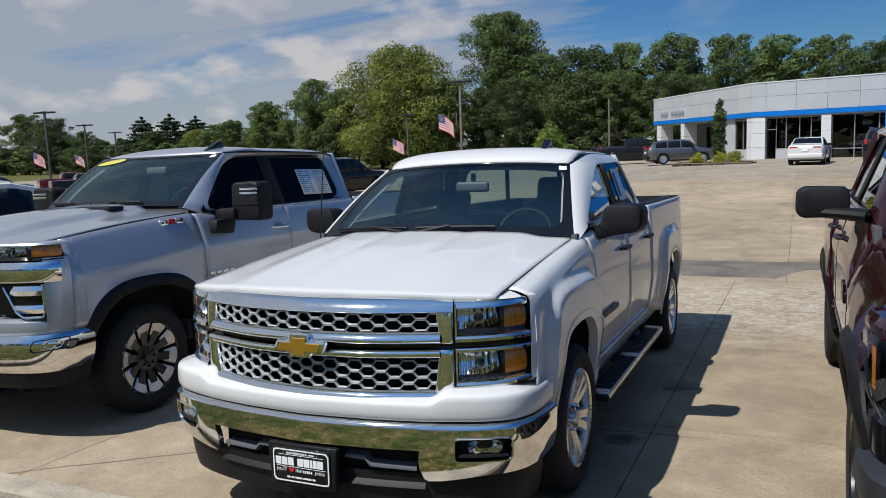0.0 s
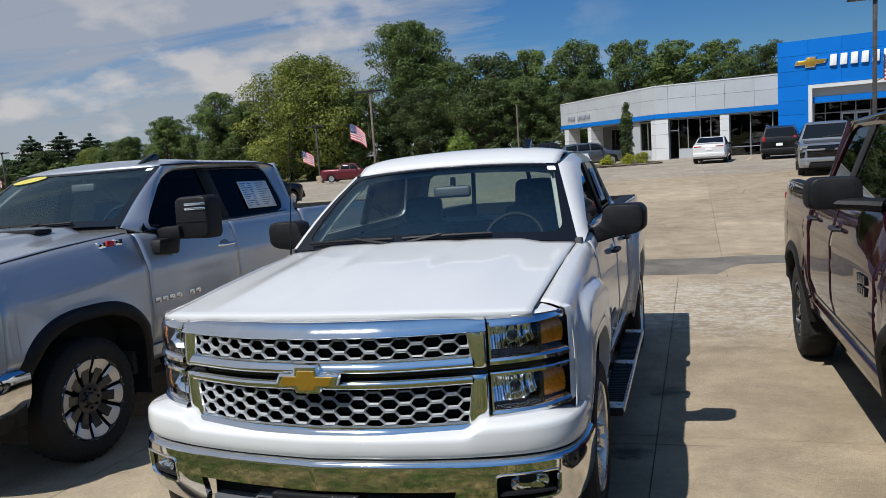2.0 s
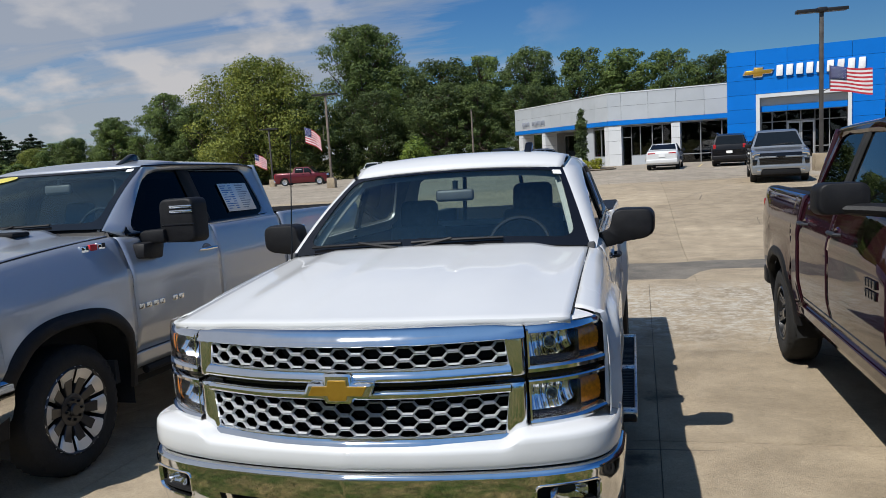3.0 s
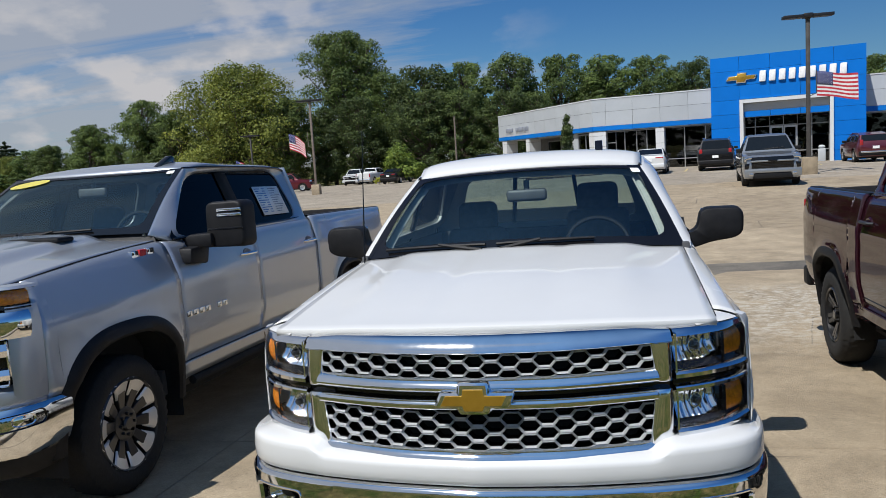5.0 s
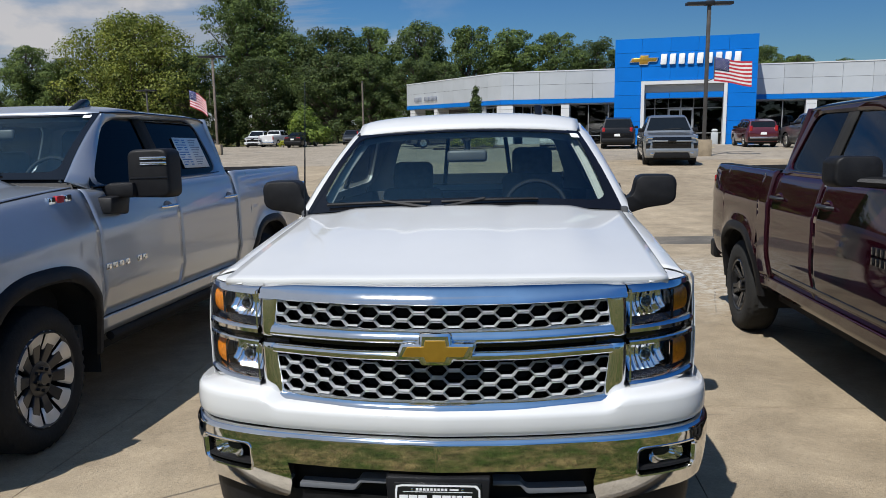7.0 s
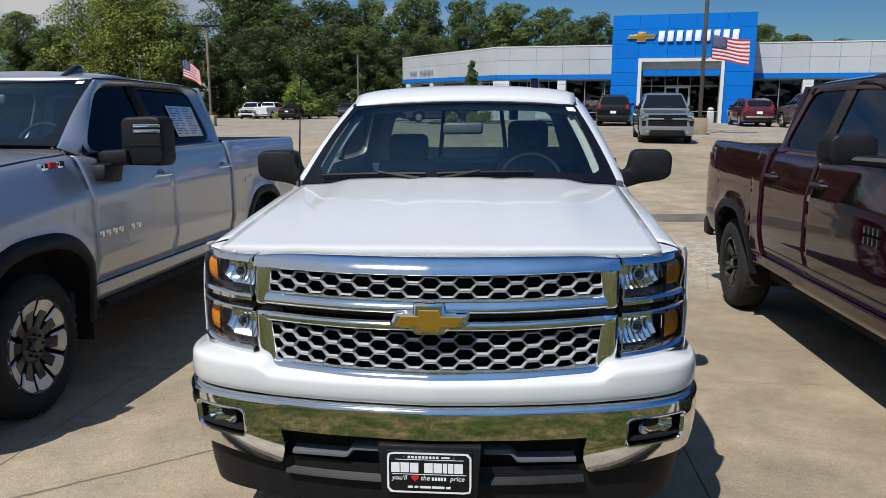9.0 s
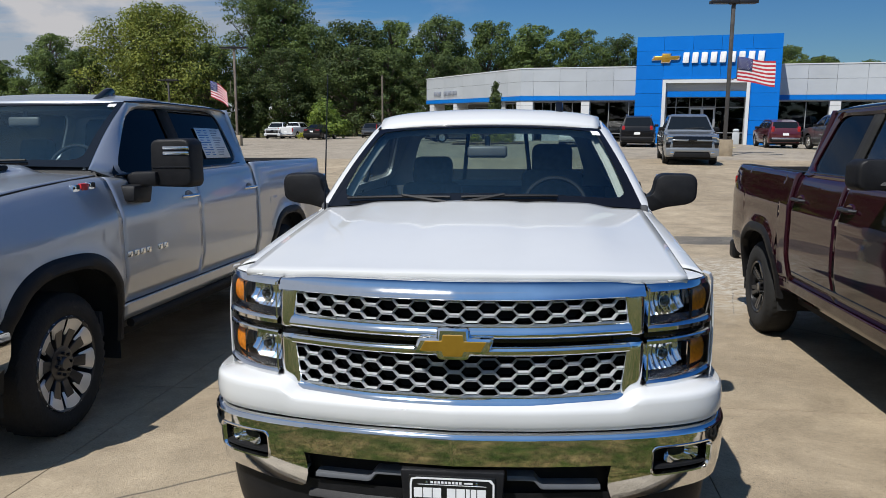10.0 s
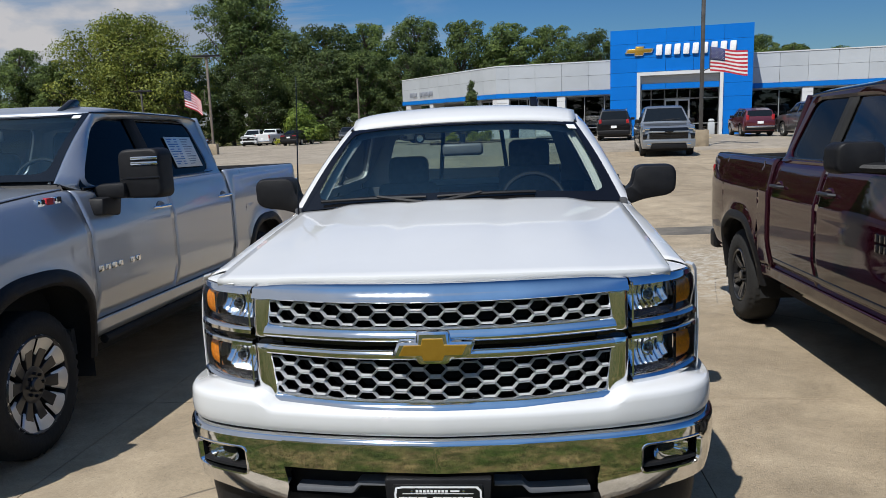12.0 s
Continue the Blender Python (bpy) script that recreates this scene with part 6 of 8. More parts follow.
for z0, z1 in ((1.064, 1.149), (0.798, 0.944)):
    cells, walls = hex_mesh(GT, -sm_ + 0.004, sm_ - 0.004, z0, z1, -0.014, px=0.127, pz=0.0272)
    comb_ob = part("honeycomb", cells, MESH_SILVER, grille, "bright silver honeycomb mesh", smooth=25)
    part("cell_wall", walls, GLOSS_BLACK, comb_ob)
part("grille_backing", GT.sweep([(-0.075, 1.18), (-0.075, 0.77)], -sg, sg, 31), UNDER, grille)


def bow_bm(a, e, m, top, hi, lo, d, bev):
    """A slanted cross: half length a, end slant e, half middle m, from lo to top in the middle, hi on the arms."""
    pts = [(-a - e, -hi), (-m - 0.002, -hi), (-m + 0.005, lo), (m - 0.005, lo), (m + 0.002, -hi), (a - e, -hi), (a + e, hi), (m + 0.002, hi), (m - 0.002, top), (-m + 0.002, top), (-m - 0.002, hi), (-a + e, hi)]
    return prism_bm(pts, -d, 0, "y", bev)


for b, nm, mt, lb in ((bow_bm(0.138, 0.014, 0.060, 0.068, 0.031, -0.054, 0.034, 0.013), "emblem_rim", CHROME, "chrome emblem rim"), (bow_bm(0.110, 0.010, 0.038, 0.041, 0.0185, -0.037, 0.040, 0.002), "emblem_face", GOLD, "gold emblem face")):
    bmesh.ops.transform(b, matrix=Matrix.Translation((0, -0.006, 0.992)), verts=b.verts)
    part(nm, b, mt, grille, lb, smooth=20)

# stacked headlamps with the black band between them
for s in (1, -1):
    headlamp(white, GT, s, 0.705, 0.978, 0.898, 1.036, 1.166)
    headlamp(white, GT, s, 0.705, 0.978, 0.898, 0.822, 0.966)
    a, b = s * GT.s_of_x(0.705), s * GT.s_of_x(0.980)
    ends = lambda q: sstep(GT.s_of_x(0.86), GT.s_of_x(0.978), abs(q))
    part("lamp_brow", sweep_f(GT, lambda q: [(-0.06, 1.196), (-0.026, 1.194), (-0.016, 1.189), (-0.004 - 0.012 * ends(q), 1.172 + 0.008 * ends(q)), (-0.002 - 0.012 * ends(q), 1.166 + 0.008 * ends(q)), (-0.022, 1.162)], a, b, 18), CHROME, white, "chrome headlamp brow", smooth=30)
    part("lamp_strip", GT.sweep([(-0.022, 1.046), (-0.010, 1.044), (0.003, 1.035), (0.006, 1.030), (0.005, 1.016), (0.0, 1.013), (-0.03, 1.013)], a, b, 18), CHROME, white, "chrome strip under the upper lamp", smooth=30)
    part("lamp_band", GT.sweep([(-0.02, 1.016), (-0.024, 1.0), (-0.02, 0.982)], a, b, 14), GLOSS_BLACK, white)
    part("lamp_strip", GT.sweep([(-0.024, 0.990), (-0.008, 0.989), (0.0, 0.985), (0.003, 0.980), (0.003, 0.969), (-0.004, 0.965), (-0.022, 0.963)], a, b, 18), CHROME, white, "chrome strip over the lower lamp", smooth=30)
    part("lamp_sill", sweep_f(GT, lambda q: [(-0.024, 0.838 + 0.010 * ends(q)), (-0.012, 0.836 + 0.010 * ends(q)), (0.004, 0.826 + 0.010 * ends(q)), (0.008, 0.820 + 0.012 * ends(q)), (0.008, 0.806 + 0.016 * ends(q)), (-0.03, 0.802 + 0.016 * ends(q))], a, b, 18), CHROME, white, "chrome sill under the lower lamp", smooth=30)
    part("lamp_backing", GT.sweep([(-0.12, 1.2), (-0.12, 0.80)], a, b, 10), UNDER, white)
    for z0, z1 in ((1.013, 1.190), (0.803, 0.990)):
        part("lamp_edge", GT.sweep([(-0.03, z1), (0.002, z1 - 0.012), (0.004, (z0 + z1) / 2), (0.002, z0 + 0.006), (-0.03, z0)], a, a + s * 0.007, 3), CHROME, white)
    part("nose_strip", GT.sweep([(-0.24, 1.229), (-0.16, 1.221), (-0.10, 1.2135), (-0.05, 1.206), (-0.030, 1.201), (-0.022, 1.195)], s * GT.s_of_x(0.80), s * GT.s_of_x(0.965), 18), WHITE, white)
    part("fender_edge", GT.sweep([(-0.04, 1.206), (-0.012, 1.198), (-0.002, 1.175), (0.0, 1.0), (-0.002, 0.82), (-0.03, 0.795)], s * GT.s_of_x(0.9815), s * GT.s[-1], 8), WHITE, white)
    part("lamp_gap", GT.sweep([(-0.03, 1.19), (-0.03, 0.806)], s * (sg - 0.004), a, 2), GLOSS_BLACK, white)

# bumper: painted cover that steps up beside the grille, chrome face with lamp openings, dark intake and air dam
SE = BT.s[-1]
s_a, s_b = BT.s_of_x(0.605), BT.s_of_x(0.695)


def cover(q):
    f = sstep(s_a, s_b, abs(q))
    deep = 0.050 + 0.095 * min(1.0, (abs(q) / s_b) ** 2)
    low = [(-deep, 0.770), (-0.036, 0.767), (-0.026, 0.764), (-0.012, 0.758), (-0.005, 0.754), (0.000, 0.748), (0.002, 0.738), (0.003, 0.715), (0.001, 0.696), (-0.003, 0.685), (-0.009, 0.678), (-0.03, 0.672)]
    high = [(-deep, 0.806), (-0.080, 0.804), (-0.040, 0.799), (-0.016, 0.794), (-0.007, 0.789), (-0.001, 0.781), (0.001, 0.766), (0.003, 0.735), (0.001, 0.700), (-0.003, 0.688), (-0.009, 0.680), (-0.03, 0.674)]
    tuck = 0.035 * sstep(SE - 0.36, SE, abs(q))
    return [(o0 + (o1 - o0) * f, z0 + (z1 - z0) * f - (tuck if k < 4 else 0.0)) for k, ((o0, z0), (o1, z1)) in enumerate(zip(low, high))]


part("bumper_cover", sweep_f(BT, cover, -SE, SE, 121), WHITE, white, "white painted bumper cover", thick=0.006, smooth=30)
part("bumper_gap", BT.sweep([(-0.04, 0.684), (-0.016, 0.676), (-0.016, 0.664), (-0.04, 0.65)], -SE, SE, 61), GLOSS_BLACK, white)
s0 = BT.s_of_x(0.57)


def bulge(z):
    """The chrome face leans back below its upper lip."""
    return 0.016 - 0.9 * max(0.0, z - 0.650) - 0.004 * ((0.650 - z) / 0.10) ** 2 * (z < 0.650) - 0.010 * max(0.0, (0.52 - z) / 0.12) ** 1.5


lip = [(-0.045, 0.670), (-0.008, 0.668), (0.002, 0.665), (0.009, 0.660), (0.014, 0.653), (0.016, 0.646)]
chrome_b = part("bumper", BT.sweep(lip + [(bulge(z), z) for z in np.linspace(0.642, 0.548, 9)] + [(-0.004, 0.542), (-0.03, 0.540)], -s0, s0, 81), CHROME_SOFT, white, "chrome front bumper", smooth=35)
for s in (1, -1):
    sh = (BT.s_of_x(0.722), BT.s_of_x(0.945))
    q_ = BT.s_of_x
    outline = [(s0, 0.545), (s0 - 0.008, 0.50), (s0 - 0.006, 0.46), (s0 + 0.012, 0.41), (s0 + 0.03, 0.398), (q_(0.66), 0.402), (q_(0.74), 0.415), (q_(0.84), 0.432), (q_(0.95), 0.440), (SE, 0.452), (SE, 0.646), (s0, 0.646)]
    hole = rounded([(sh[0], 0.499), (sh[1], 0.503), (sh[1], 0.606), (sh[0], 0.606)], 0.022)
    mid = ((sh[0] + sh[1]) / 2, 0.552)
    angs = corner_angles(outline, mid, 12)
    O, I = polar(outline, mid, angs), polar(hole, mid, angs)
    tab = [[BT.at(s * (o[0] * (1 - t) + i[0] * t), bulge(o[1] * (1 - t) + i[1] * t), o[1] * (1 - t) + i[1] * t) for o, i in zip(O, I)] for t in np.linspace(0, 1, 9)]
    tab.insert(0, [BT.at(s * o[0], bulge(o[1]) - 0.03, o[1]) for o in O])
    part("bumper_end", grid_bm(tab, close_v=True), CHROME_SOFT, chrome_b, smooth=50)
    part("bumper_lip", BT.sweep(lip, s * s0, s * SE, 40), CHROME_SOFT, chrome_b, smooth=35)

    def frame_ring(grow, out):
        return [BT.at(s * p[0], out + bulge(p[1]), p[1]) for p in resample(rounded([(sh[0] - grow, 0.499 - grow), (sh[1] + grow, 0.503 - grow), (sh[1] + grow, 0.606 + grow), (sh[0] - grow, 0.606 + grow)], 0.022 + grow), 56)]
    fog = part("fog_lamp", grid_bm([frame_ring(0.006, 0.0), frame_ring(0.004, 0.005), frame_ring(-0.002, 0.003), frame_ring(-0.006, -0.012)], close_v=True), CHROME, white, "fog lamp in a dark recess", smooth=50)
    part("pocket", grid_bm([frame_ring(-0.006, -0.012), frame_ring(-0.014, -0.06)], close_v=True), GLOSS_BLACK, fog)
    part("pocket_back", BT.sweep([(-0.045, 0.61), (-0.045, 0.49)], s * sh[0], s * sh[1], 8), PLASTIC, fog)
    fc = (sh[0] + sh[1]) / 2 + 0.010
    part("reflector", bowl_bm(BT, s * fc, 0.560, 0.078, 0.032, 0.045, -0.012, 10), REFLECT, fog, smooth=20)
    part("shelf", BT.sweep([(-0.03, 0.534), (0.0, 0.528), (0.002, 0.518), (-0.04, 0.512)], s * (sh[0] + 0.012), s * (sh[1] - 0.012), 8), PLASTIC, fog)
    ln = part("lens", BT.sweep([(-0.02, 0.596), (-0.006, 0.589), (-0.006, 0.536), (-0.02, 0.530)], s * (fc - 0.08), s * (fc + 0.08), 8), LENS, fog)
    ln.visible_shadow = False
intake = part("intake", BT.sweep([(-0.02, 0.548), (-0.055, 0.535), (-0.075, 0.505), (-0.075, 0.40), (-0.04, 0.37), (-0.03, 0.355)], -s0 - 0.01, s0 + 0.01, 61), PLASTIC, white, "black lower intake")
for s in (1, -1):
    # a stepped ledge with a pale upper face
    steps = [(0.200, 0.492), (0.290, 0.490), (0.300, 0.488), (0.322, 0.462), (0.332, 0.458), (0.545, 0.452)]
    face = [[BT.at(s * BT.s_of_x(x), o, z + dz) for o, dz in ((-0.07, 0.012), (-0.030, 0.004), (-0.026, -0.004), (-0.026, -0.012), (-0.06, -0.024))] for x, z in steps]
    part("intake_bar", grid_bm(face), GREY_PLASTIC, intake, "grey plastic ledge", smooth=30)
part("air_dam", BT.sweep([(-0.05, 0.42), (-0.05, 0.37), (-0.06, 0.30), (-0.075, 0.235), (-0.12, 0.235)], -SE + 0.03, SE - 0.03, 61), PLASTIC, white, "black plastic air dam")
part("splash_shield", box_bm(-0.74, 0.74, 0.20, 0.80, 0.245, 0.262), UNDER, white)
br = part("plate_bracket", prism_bm([(-0.190, 0.532), (0.190, 0.532), (0.176, 0.330), (-0.176, 0.330)], -0.062, -0.02, "y", 0.008), PLASTIC, white, "black plate bracket")
plate = part("dealer_plate", box_bm(-0.158, 0.158, -0.070, -0.060, 0.350, 0.516, 0.004), SIGN_BLACK, br, "black plate insert with white border")
O = resample(rounded([(-0.154, 0.355), (0.154, 0.355), (0.154, 0.511), (-0.154, 0.511)], 0.017), 40)
I = resample(rounded([(-0.147, 0.362), (0.147, 0.362), (0.147, 0.504), (-0.147, 0.504)], 0.012), 40)
part("border", grid_bm([[(x, -0.0715, z) for x, z in O], [(x, -0.0715, z) for x, z in I]], close_v=True), WHITE_PRINT, br)


def flat_bar(x0, x1, z0, z1, mat, parent, y=-0.0718):
    return part("print_bar", box_bm(x0, x1, y, y + 0.001, z0, z1), mat, parent, smooth=0)


for x in np.linspace(-0.078, 0.026, 9):
    flat_bar(x, x + 0.009, 0.4885, 0.497, WHITE_PRINT, br)
flat_bar(0.044, 0.076, 0.490, 0.4955, WHITE_PRINT, br)
for x in (-0.092, 0.090):
    part("screw", box_bm(x - 0.004, x + 0.004, -0.0735, -0.0715, 0.489, 0.497, 0.002), CHROME, br)
flat_bar(-0.125, 0.125, 0.4825, 0.4845, WHITE_PRINT, br)
flat_bar(-0.135, 0.135, 0.4262, 0.4282, WHITE_PRINT, br)
# the name: a plain bar for each letter
x = -0.139
for w in (0.031, 0.031, 0.031, 0, 0.031, 0.031, 0.014, 0.020, 0.031):
    if w:
        flat_bar(x, x + w, 0.434, 0.471, WHITE_PRINT, br)
    x += (w or 0.014) + 0.0035
tm = lambda x, z: Matrix.Translation((x, -0.0718, z)) @ Matrix.Rotation(radians(90), 4, "X")
word("you'll", 0.026, tm(-0.137, 0.405), WHITE_PRINT, br)
word("the", 0.026, tm(-0.032, 0.405), WHITE_PRINT, br)
for x in (0.010, 0.021, 0.032, 0.042, 0.054):
    flat_bar(x, x + 0.008, 0.404, 0.4165, WHITE_PRINT, br)
word("price", 0.026, tm(0.076, 0.405), WHITE_PRINT, br)
ht = [(-0.052 + 0.0009 * 16 * math.sin(t) ** 3, 0.413 + 0.0009 * (13 * math.cos(t) - 5 * math.cos(2 * t) - 2 * math.cos(3 * t) - math.cos(4 * t))) for t in np.linspace(0, 2 * math.pi, 24, endpoint=False)]
part("heart", prism_bm(ht, -0.0722, -0.071, "y"), RED, br)
for x0, x1 in ((-0.078, -0.060), (-0.054, -0.040), (-0.034, 0.006), (0.010, 0.056), (0.062, 0.078)):
    flat_bar(x0, x1, 0.3735, 0.382, WHITE_PRINT, br)


def mirror_head(car, sgn, outline, y0, y1, bev, mat, label):
    O = resample(rounded([(sgn * x, z) for x, z in outline], 0.035), 48)
    cx, cz = sum(p[0] for p in O) / len(O), sum(p[1] for p in O) / len(O)
    d = y1 - y0
    rings = []
    for f, k in ((0.0, 0.86), (0.02, 0.93), (0.08, 0.972), (0.22, 0.992), (0.5, 1.0), (0.9, 1.0), (0.97, 0.985), (1.0, 0.93)):
        rings.append([(cx + (x - cx) * k - sgn * 0.012 * (1 - f), y0 + d * f, cz + (z - cz) * k) for x, z in O])
    b = grid_bm(rings, close_v=True)
    b.verts.ensure_lookup_table()
    n = len(O)
    b.faces.new([b.verts[q] for q in range(n)])
    b.faces.new([b.verts[len(b.verts) - n + q] for q in range(n)][::-1])
    return part("side_mirror", b, mat, car, label, smooth=40)


for s in (1, -1):
    mm = mirror_head(white, s, [(0.90, 1.31), (0.97, 1.315), (1.06, 1.345), (1.19, 1.362), (1.235, 1.39), (1.24, 1.50), (1.215, 1.537), (1.04, 1.54), (1.005, 1.52), (0.985, 1.42), (0.90, 1.39)], 1.84, 2.02, 0.035, PLASTIC, "black side mirror")
    sail = prism_bm([(1.70, 1.37), (2.02, 1.40), (1.93, 1.49)], s * 0.89, s * 0.912, "x")
    part("mirror_sail", sail, PLASTIC, mm)
    gl = box_bm(s * 1.11 - 0.095, s * 1.11 + 0.095, 2.028, 2.034, 1.41, 1.53, 0.002)
    part("mirror_glass", gl, CHROME, mm)
    # running board
    bd = part("running_board", box_bm(min(s * 0.95, s * 1.092), max(s * 0.95, s * 1.092), 1.49, 3.53, 0.385, 0.432, 0.014, 2), PLASTIC, white, "black running board with silver ends and edge")
    for yc in (1.505, 2.47, 3.465):
        part("step_band", box_bm(min(s * 0.955, s * 1.094), max(s * 0.955, s * 1.094), yc, yc + 0.075, 0.41, 0.446, 0.006, 2), ALLOY, bd)
    part("edge_strip", box_bm(min(s * 1.080, s * 1.096), max(s * 1.080, s * 1.096), 1.50, 3.53, 0.412, 0.444, 0.004, 2), ALLOY, bd)
    for y0_, y1_ in ((1.59, 2.46), (2.555, 3.455)):
        tb = None
        for k in range(24):
            yy = y0_ + (y1_ - y0_) * k / 24
            tb = box_bm(min(s * 0.96, s * 1.076), max(s * 0.96, s * 1.076), yy, yy + (y1_ - y0_) / 24 - 0.014, 0.430, 0.441, 0.003, 1, tb)
        part("tread", tb, PLASTIC, bd)
    for yb_ in (1.75, 2.5, 3.2):
        part("bracket", tube_bm([(s * 0.7, yb_, 0.42), (s * 1.0, yb_, 0.405)], 0.025, 6), UNDER, bd)
    for k in range(9):
        part("badge_bar", box_bm(s * 1.004 - 0.006, s * 1.004 + 0.006, 1.80 + k * 0.047, 1.80 + k * 0.047 + 0.034, 0.835, 0.868, 0.002), GREY_PLASTIC, white)
fin = prism_bm([(-0.10, -0.03), (0.11, -0.03), (0.08, 0.062), (0.045, 0.068)], -0.024, 0.024, "x", 0.008)
bmesh.ops.transform(fin, matrix=Matrix.Translation((0.45, 2.44, 1.918)), verts=fin.verts)
part("roof_antenna", fin, GLOSS_BLACK, white, "black shark fin antenna")
part("mast_antenna", tube_bm([(-0.875, 1.50, 1.345), (-0.872, 1.55, 1.72), (-0.868, 1.60, 2.10)], [0.006, 0.0035, 0.0028], 6), GLOSS_BLACK, white, "thin black whip antenna")
st = [wscr(u, v, 0.006) for u, v in ((0.90, 0.88), (0.97, 0.88), (0.97, 0.945), (0.90, 0.945))]
part("sticker", grid_bm([[st[0], st[3]], [st[1], st[2]]]), PAPER, white, "small white inspection sticker")
for s in (1,):
    pg = grid_bm([[(s * (gx(WH, z) - 0.006), y, z) for z in (1.52, 1.76)] for y in (2.95, 3.22)])
    part("window_sheet", pg, PAPER, white, "white printed price sheet in the window")
    pg = grid_bm([[(s * (gx(WH, z) - 0.004), y, z) for z in (1.55, 1.73)] for y in (2.97, 3.06)])
    part("sheet_print", pg, BLUE_INK, white)

# ---- the silver heavy-duty pickup ----
def silver_dome(ax, v):
    return 0.045 * (1 - sstep(0.40, 0.56, ax)) * (0.4 + 0.6 * sstep(0, 0.4, v)) + 0.01 * (1 - sstep(0.2, 0.3, ax))


SV = dict(
    W=1.035, taper=0.04, pillar=0.012, round=3, len=6.40, fy=0.995, ry=5.02, R=0.425, ra=0.565, rock=0.60, fend=0.332, bump_z=0.78, flare=0.03, lip=0.07, lip_d=0.022, lip_mat=PLASTIC, lip_label="black wheel arch moulding",
    track=1.012, rim=0.282, rim_style="machined", chunky=True, paint=SILVER, rocker_mat=SILVER,
    top=lerp_table((0.1, 1.378), (0.5, 1.421), (0.9, 1.462), (1.3, 1.494), (1.55, 1.506), (1.75, 1.496), (4.1, 1.525), (4.13, 1.545), (7, 1.545)),
    hx=lerp_table((0.1, 0.90), (1.5, 0.885), (2.3, 0.945), (4.1, 0.945), (4.2, 0.97), (7, 0.97)),
    belt=1.49, lean=0.42, doors=(1.63, 2.83, 4.10), bed_z=1.545, handle_z=1.315, handle_mat=CHROME, handle_label="chrome door handle", cup_mat=GREY_PLASTIC,
    hood=dict(front=(0.90, 0.04, 0.10, 1.405, -0.03), rear=(0.885, 1.49, 0.09, 1.538, -0.03), crown=0.02, dome=silver_dome),
    screen=dict(bx=0.825, by=1.62, bk=0.09, bz=1.562, bzk=0.012, tx=0.745, ty=2.25, tk=0.10, tz=2.02, tzk=-0.01),
    roof_z=2.10, roof_x=0.77, roof_y=4.00, dlo=[(1.73, 1.510), (2.27, 1.985), (3.84, 2.02), (3.93, 1.545)], bpillar=(2.74, 2.88), blean=0.1,
    glass_f=GLASS_DARK, glass_r=GLASS_DARK, glass_back=GLASS_DARK, glass_label="dark tinted window", belt_mat=GLOSS_BLACK, seat_y=2.75,
    rear_bumper=CHROME, wipers=((-0.16, -0.76), (-0.10, 0.42)))
SX, SY = -3.465, 0.42
silver = thing("pickup_truck", LOT @ pose(SX, SY, 0), "silver heavy-duty crew cab pickup with black arch mouldings", "pickup truck")
sscr = pickup_body(SV, silver)
ST = Track(both_sides([(0, 0.0), (0.5, 0.02), (0.85, 0.085), (0.97, 0.17), (1.01, 0.25), (1.02, 0.33)]), 81)
SB = Track(both_sides([(0, -0.06), (0.5, -0.04), (0.85, 0.04), (0.98, 0.14), (1.03, 0.28), (1.035, 0.46)]), 81)
se = ST.s[-1]
sbe = SB.s[-1]
sgr = part("grille_frame", ST.sweep([(-0.05, 1.272), (0.008, 1.266), (0.022, 1.245), (0.026, 1.205), (0.018, 1.15), (0.004, 1.128), (-0.05, 1.12)], -se + 0.075, se - 0.075, 41), CHROME, silver, "wide chrome grille bar")
part("grille_backing", ST.sweep([(-0.09, 1.40), (-0.09, 0.78)], -se + 0.1, se - 0.1, 31), UNDER, sgr)
part("grille_mesh", ST.sweep([(-0.06, 1.13), (-0.06, 0.90)], -0.75, 0.75, 31), GLOSS_BLACK, sgr)
for z in (1.09, 1.03, 0.97):
    part("grille_slat", ST.sweep([(-0.05, z + 0.012), (-0.02, z), (-0.05, z - 0.012)], -0.62, 0.62, 31), GREY_PLASTIC, sgr)
